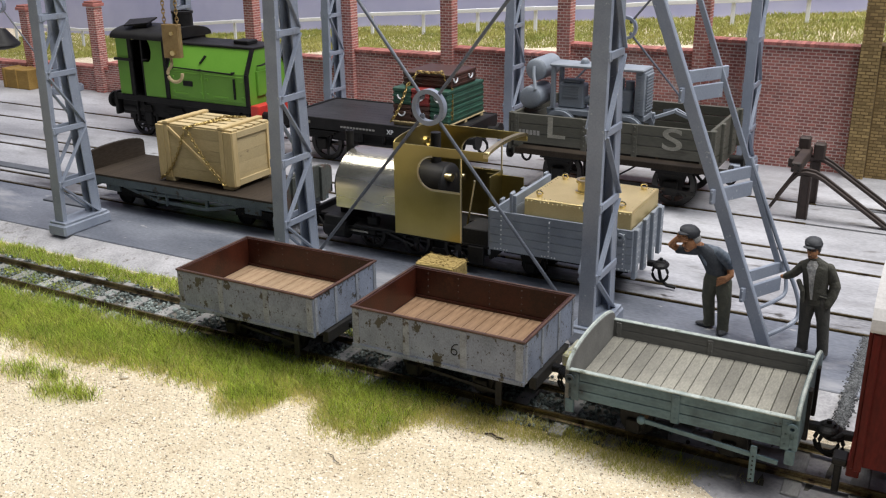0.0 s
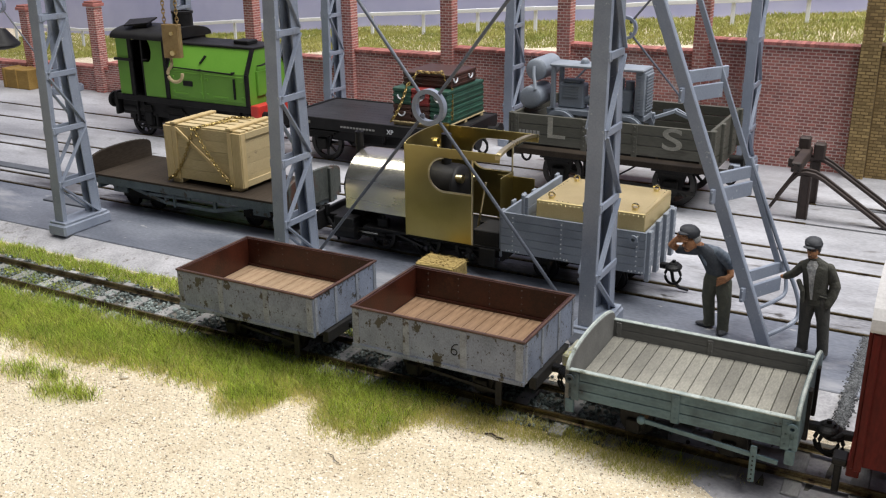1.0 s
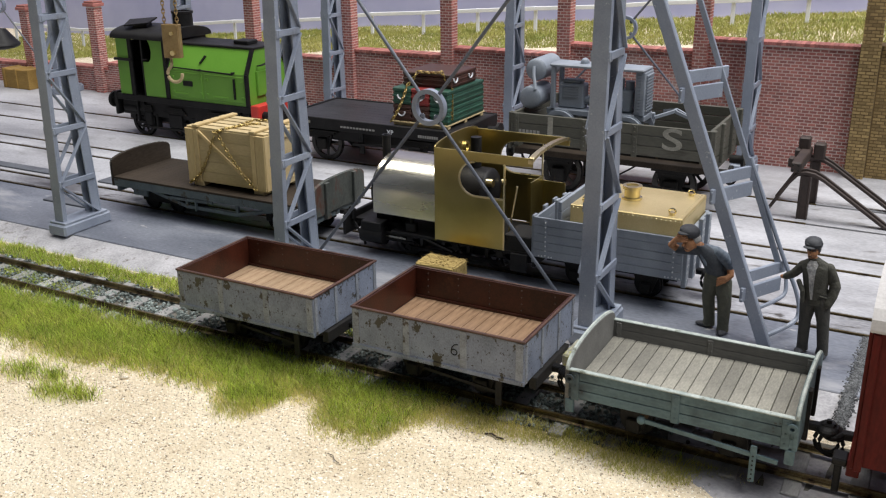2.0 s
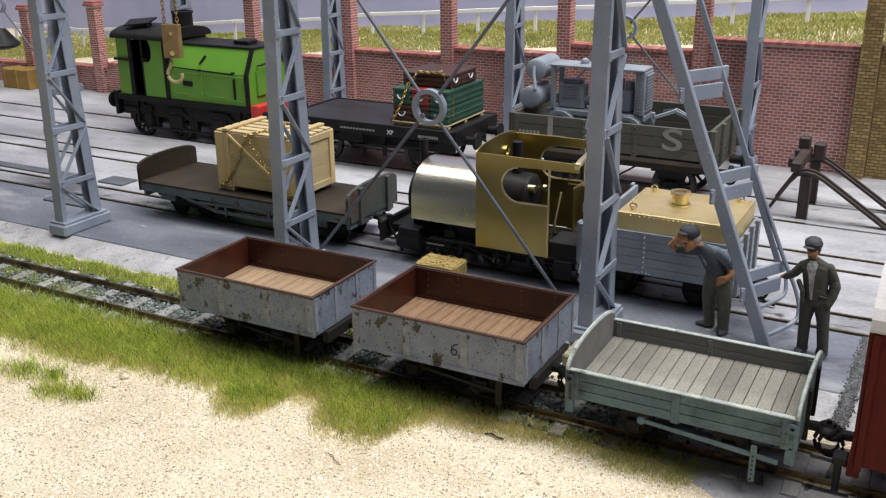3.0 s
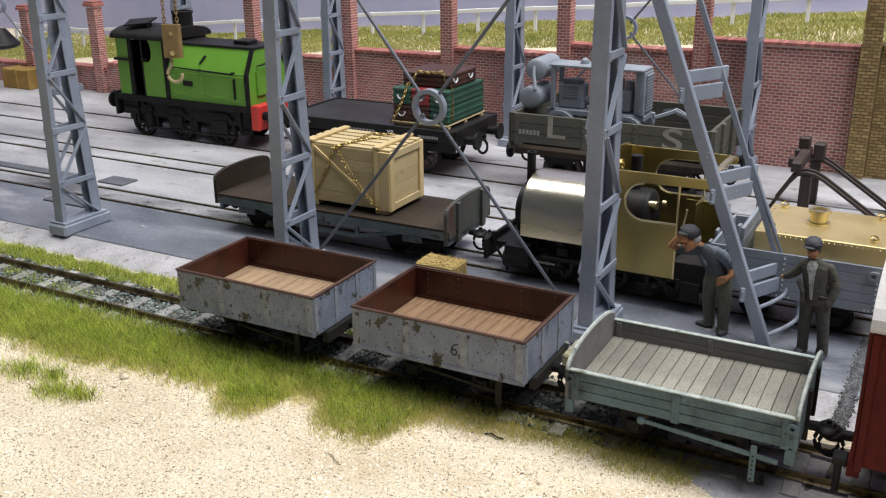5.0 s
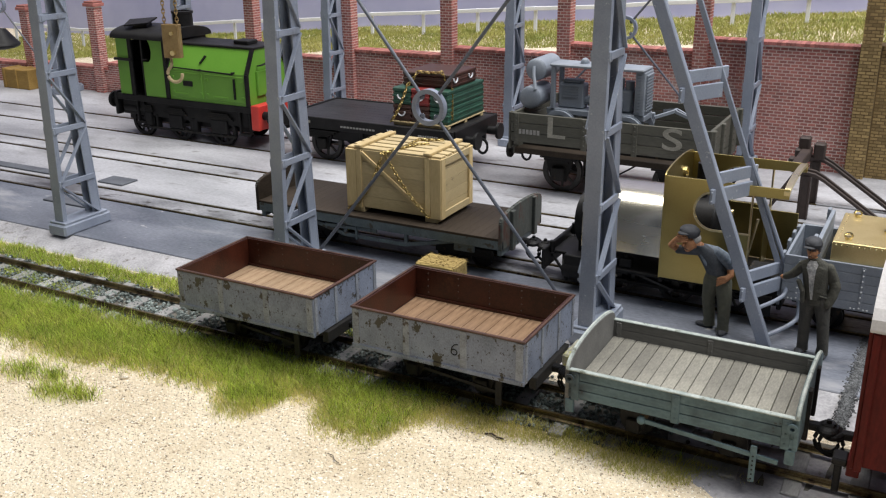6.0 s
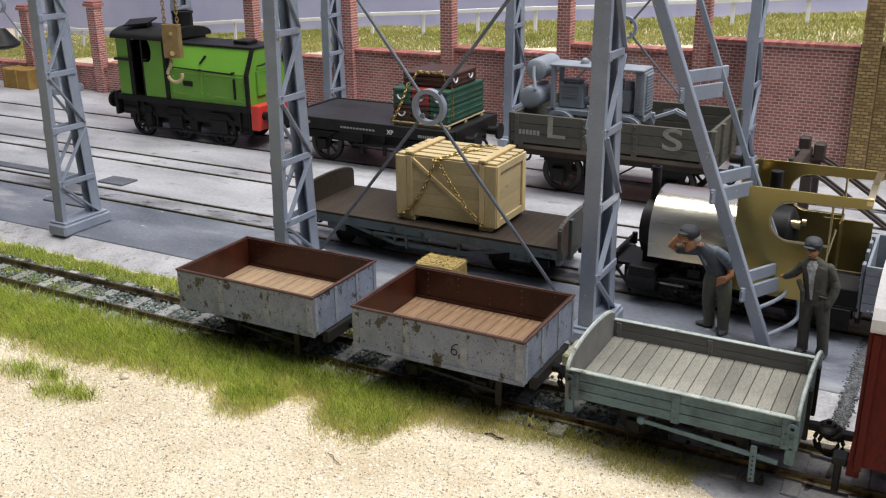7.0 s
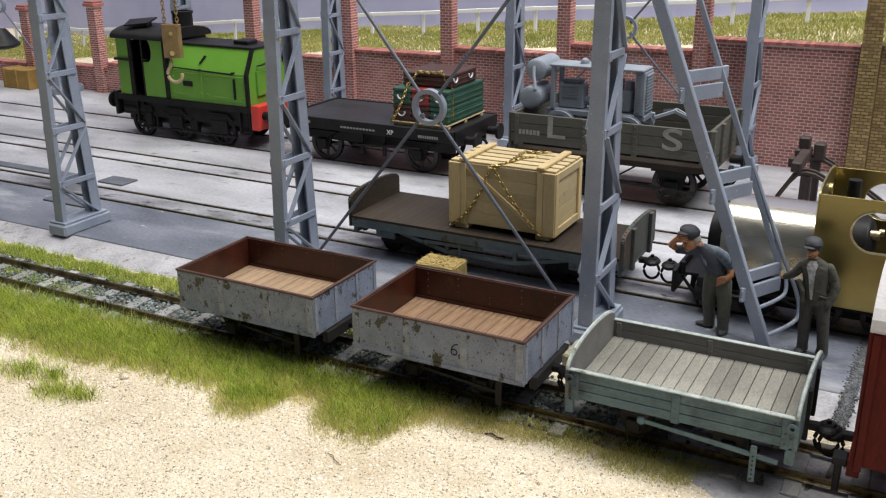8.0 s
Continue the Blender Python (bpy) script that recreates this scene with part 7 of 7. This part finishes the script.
def hook_block():
    """The crane's hoist block, hung on its chains from the beam that spans the columns."""
    b = thing("crane_beam", -402, 420, 168, "grey crane beam across the yard above the hoist", "beam", kind="structure")
    part("beam", boxes((-5, 5, -132, 122, 0, 6), (-3, 3, -130, 120, -6, 0), bevel=0.3), M_STEEL_GREY, b)
    t = thing("hoist_block", -401.3, 420, 50, "hanging brass hoist block with chain and hook", "hoist", rz=14)
    bm = boxes((-5.4, -4.4, -1.7, 1.7, 8, 27), (4.4, 5.4, -1.7, 1.7, 8, 27), (-5, 5, -2.2, -1.4, 8, 27), (-5, 5, 1.4, 2.2, 8, 27), bevel=0.25)
    part("cheek_plate", bm, M_TAN, t)
    bm = bmesh.new()
    rod(bm, (1, -3.4, 11), (1, 3.4, 11), 1.5, 12)
    rod(bm, (1, -3.0, 22), (1, 3.0, 22), 1.1, 12)
    part("sheave_pin", bm, M_BRASS, t)
    bm = bmesh.new()
    tube(bm, [(-2, 0, 9), (-2, 0, 4)] + [(-2.4 + 4.6 * math.sin(a) + 2, 0, -1.5 + 4.6 * math.cos(a)) for a in np.linspace(-0.6, -4.8, 14)], 1.0, 8)
    part("hook", bm, M_CRATE, t, "dull tan hook")
    for x in (-4, 4):
        bm = bmesh.new()
        chain_links(bm, [(x, 0, 25), (x, 0, 112.5)], 1.3, 0.4)
        part("chain", bm, M_TAN, t)


M_TAN = surf("tan_brass_block", (0.22, 0.14, 0.055), (0.36, 0.25, 0.11), 0.5, 0.35, grain=0.5, stain=7)
hook_block()


def wooden_box():
    t = thing("wooden_box", -679, 536, 0, "ochre wooden box on the floor by the wall", "box")
    part("body", boxes((-15, 15, -8, 8, 0, 15.5), bevel=0.5), M_YBOX, t)
    for x in (-14, 0, 14):
        part("batten", boxes((x - 1.5, x + 1.5, -8.6, 8.6, 0, 16), bevel=0.3), M_YBOX, t)


M_YBOX = surf("ochre_wood", (0.24, 0.14, 0.03), (0.42, 0.26, 0.07), 0.7, grain=0.6, stain=9, stretch=(0.2, 1, 1))
wooden_box()
M_PLATE = surf("dark_floor_plate", (0.075, 0.08, 0.095), (0.13, 0.14, 0.16), 0.5, grain=0.7, stain=10)
for x0, x1, y0, y1, rz in ((-403, -385, 354, 366, 0), (-402, -372, 317, 326.5, 0), (-700, -420, 353, 360, 0)):
    ob = part("floor_plate", boxes((-(x1 - x0) / 2, (x1 - x0) / 2, -(y1 - y0) / 2, (y1 - y0) / 2, 0, 0.9), bevel=0.25), M_PLATE, at=mm((x0 + x1) / 2, (y0 + y1) / 2, 0, 0, 0, rz))
    tagged(ob, "dark grey steel plate lying on the yard floor", "plate", "floor plates")
# Unidentified dark object, given a tapered shape; its stem is added to hang it.
lamp = thing("hanging_shade", -549, 420, 57, "unidentified black rounded object hanging over the yard", "lamp shade")
bm = bmesh.new()
rod(bm, (0, 0, 0), (0, 0, 10), 12, 24, 4)
ball(bm, (0, 0, 0.2), 12, 1, 1, 0.28, 24, 8)
part("shade", bm, M_BLACK, lamp, smooth=True)
part("stem", rod(bmesh.new(), (0, 0, 9), (0, 0, 111.5), 0.8, 8), M_BLACK, lamp)
# Unseen beam added to carry that stem.
b = thing("crane_beam", -549, 420, 168, "grey crane beam across the yard", "beam", kind="structure")
part("beam", boxes((-5, 5, -132, 122, 0, 6), bevel=0.3), M_STEEL_GREY, b)

# ---- litter on the sand ----
def stray_stick(x, y, rz, length, r):
    bm = bmesh.new()
    tube(bm, [(-length / 2, 0, 0.2), (-length / 6, 0.5, 0.5), (length / 5, -0.3, 0.4), (length / 2, 0.2, 0.2)], r, 6)
    tagged(part("stick", bm, M_RUSTWOOD, at=mm(x, y, land(x, y) + 0.25, 0, 0, rz)), "thin dark stick lying on the sand", "stick", "litter")


stray_stick(-102.0, 219.5, -4, 6.0, 0.28)
stray_stick(-137.0, 189.0, -28, 6.0, 0.12)


def stray_stone(x, y, r, seed):
    bm = bmesh.new()
    bmesh.ops.create_icosphere(bm, subdivisions=2, radius=r)
    for v in bm.verts:
        v.co *= 1 + 0.25 * noise.noise(v.co * 0.9 + Vector((seed, 0, 0)))
        v.co.z *= 0.7
    tagged(part("stone", bm, M_SAND, at=mm(x, y, land(x, y) + r * 0.35)), "small pale stone lying on the sand", "stone", "litter")


stray_stone(-224.0, 197.0, 1.5, 1)
stray_stone(-222.0, 191.0, 0.9, 5)
stray_stone(-276.0, 189.0, 1.0, 9)

# ---- single bricks of the wall face nearest the yard ----
SHAPES = {}
for x0, x1, y0, y1, z0, z1 in single:
    key = (round(x1 - x0, 2), round(z1 - z0, 2))
    at = mm((x0 + x1) / 2, WALL_Y, z0)
    if key not in SHAPES:
        SHAPES[key] = part("brick", boxes((-key[0] / 2, key[0] / 2, -0.17, 0.3, 0, key[1])), M_BRICK_ONE, wall, at=at)
    else:
        again(SHAPES[key], at @ mm(0, random.uniform(-0.05, 0.03), 0))


# ---- movement ----
TRAVEL = [(0.0, 0.0), (0.25, 0.8), (0.5, 2.0), (0.75, 3.2), (1.0, 4.8), (1.25, 7.2), (1.5, 10.6), (1.75, 14.2), (2.0, 18.0), (2.25, 22.0), (2.5, 26.3), (2.75, 30.9), (3.0, 35.7),
          (3.25, 41.0), (3.5, 46.8), (3.75, 52.6), (4.0, 58.6), (4.25, 64.6), (4.5, 70.7), (4.75, 76.7), (5.0, 82.7), (5.25, 88.7), (5.5, 94.7), (5.75, 100.8),
          (6.0, 106.8), (6.25, 112.9), (6.5, 119.0), (6.75, 125.2), (7.0, 131.4), (7.25, 137.5), (7.5, 143.6), (7.75, 149.8), (8.0, 156.0)]


# the engine and its tender draw slowly ahead as the slack in the coupling runs out
SLACK = 1.037


def way_of(thing):
    pulled = thing.name.startswith(("flat_wagon", "packing_crate"))
    return [(s, d if pulled else d * SLACK) for s, d in TRAVEL]


def motions():
    for t, x in MOVERS:
        walk(t, [(s, mm(x + d, TRAIN_Y, 0)) for s, d in way_of(t)])
    for w, x, y, r, back in ROLLERS:
        rows = []
        for s, d in way_of(w.parent):
            a = math.degrees(d / r)
            rows.append((s, mm(x, y, r) @ pose(0, 0, 0, 0, a, 0) @ pose(0, 0, 0, 0, 0, 180 if back else 0)))
        walk(w, rows)
    for ob, y, zc, crank, lead in RODS:
        rows = []
        for s, d in way_of(ob.parent):
            a = d / 6.6 + radians(lead)
            rows.append((s, mm(crank * math.sin(a), y, zc + crank * math.cos(a))))
        walk(ob, rows)


motions()
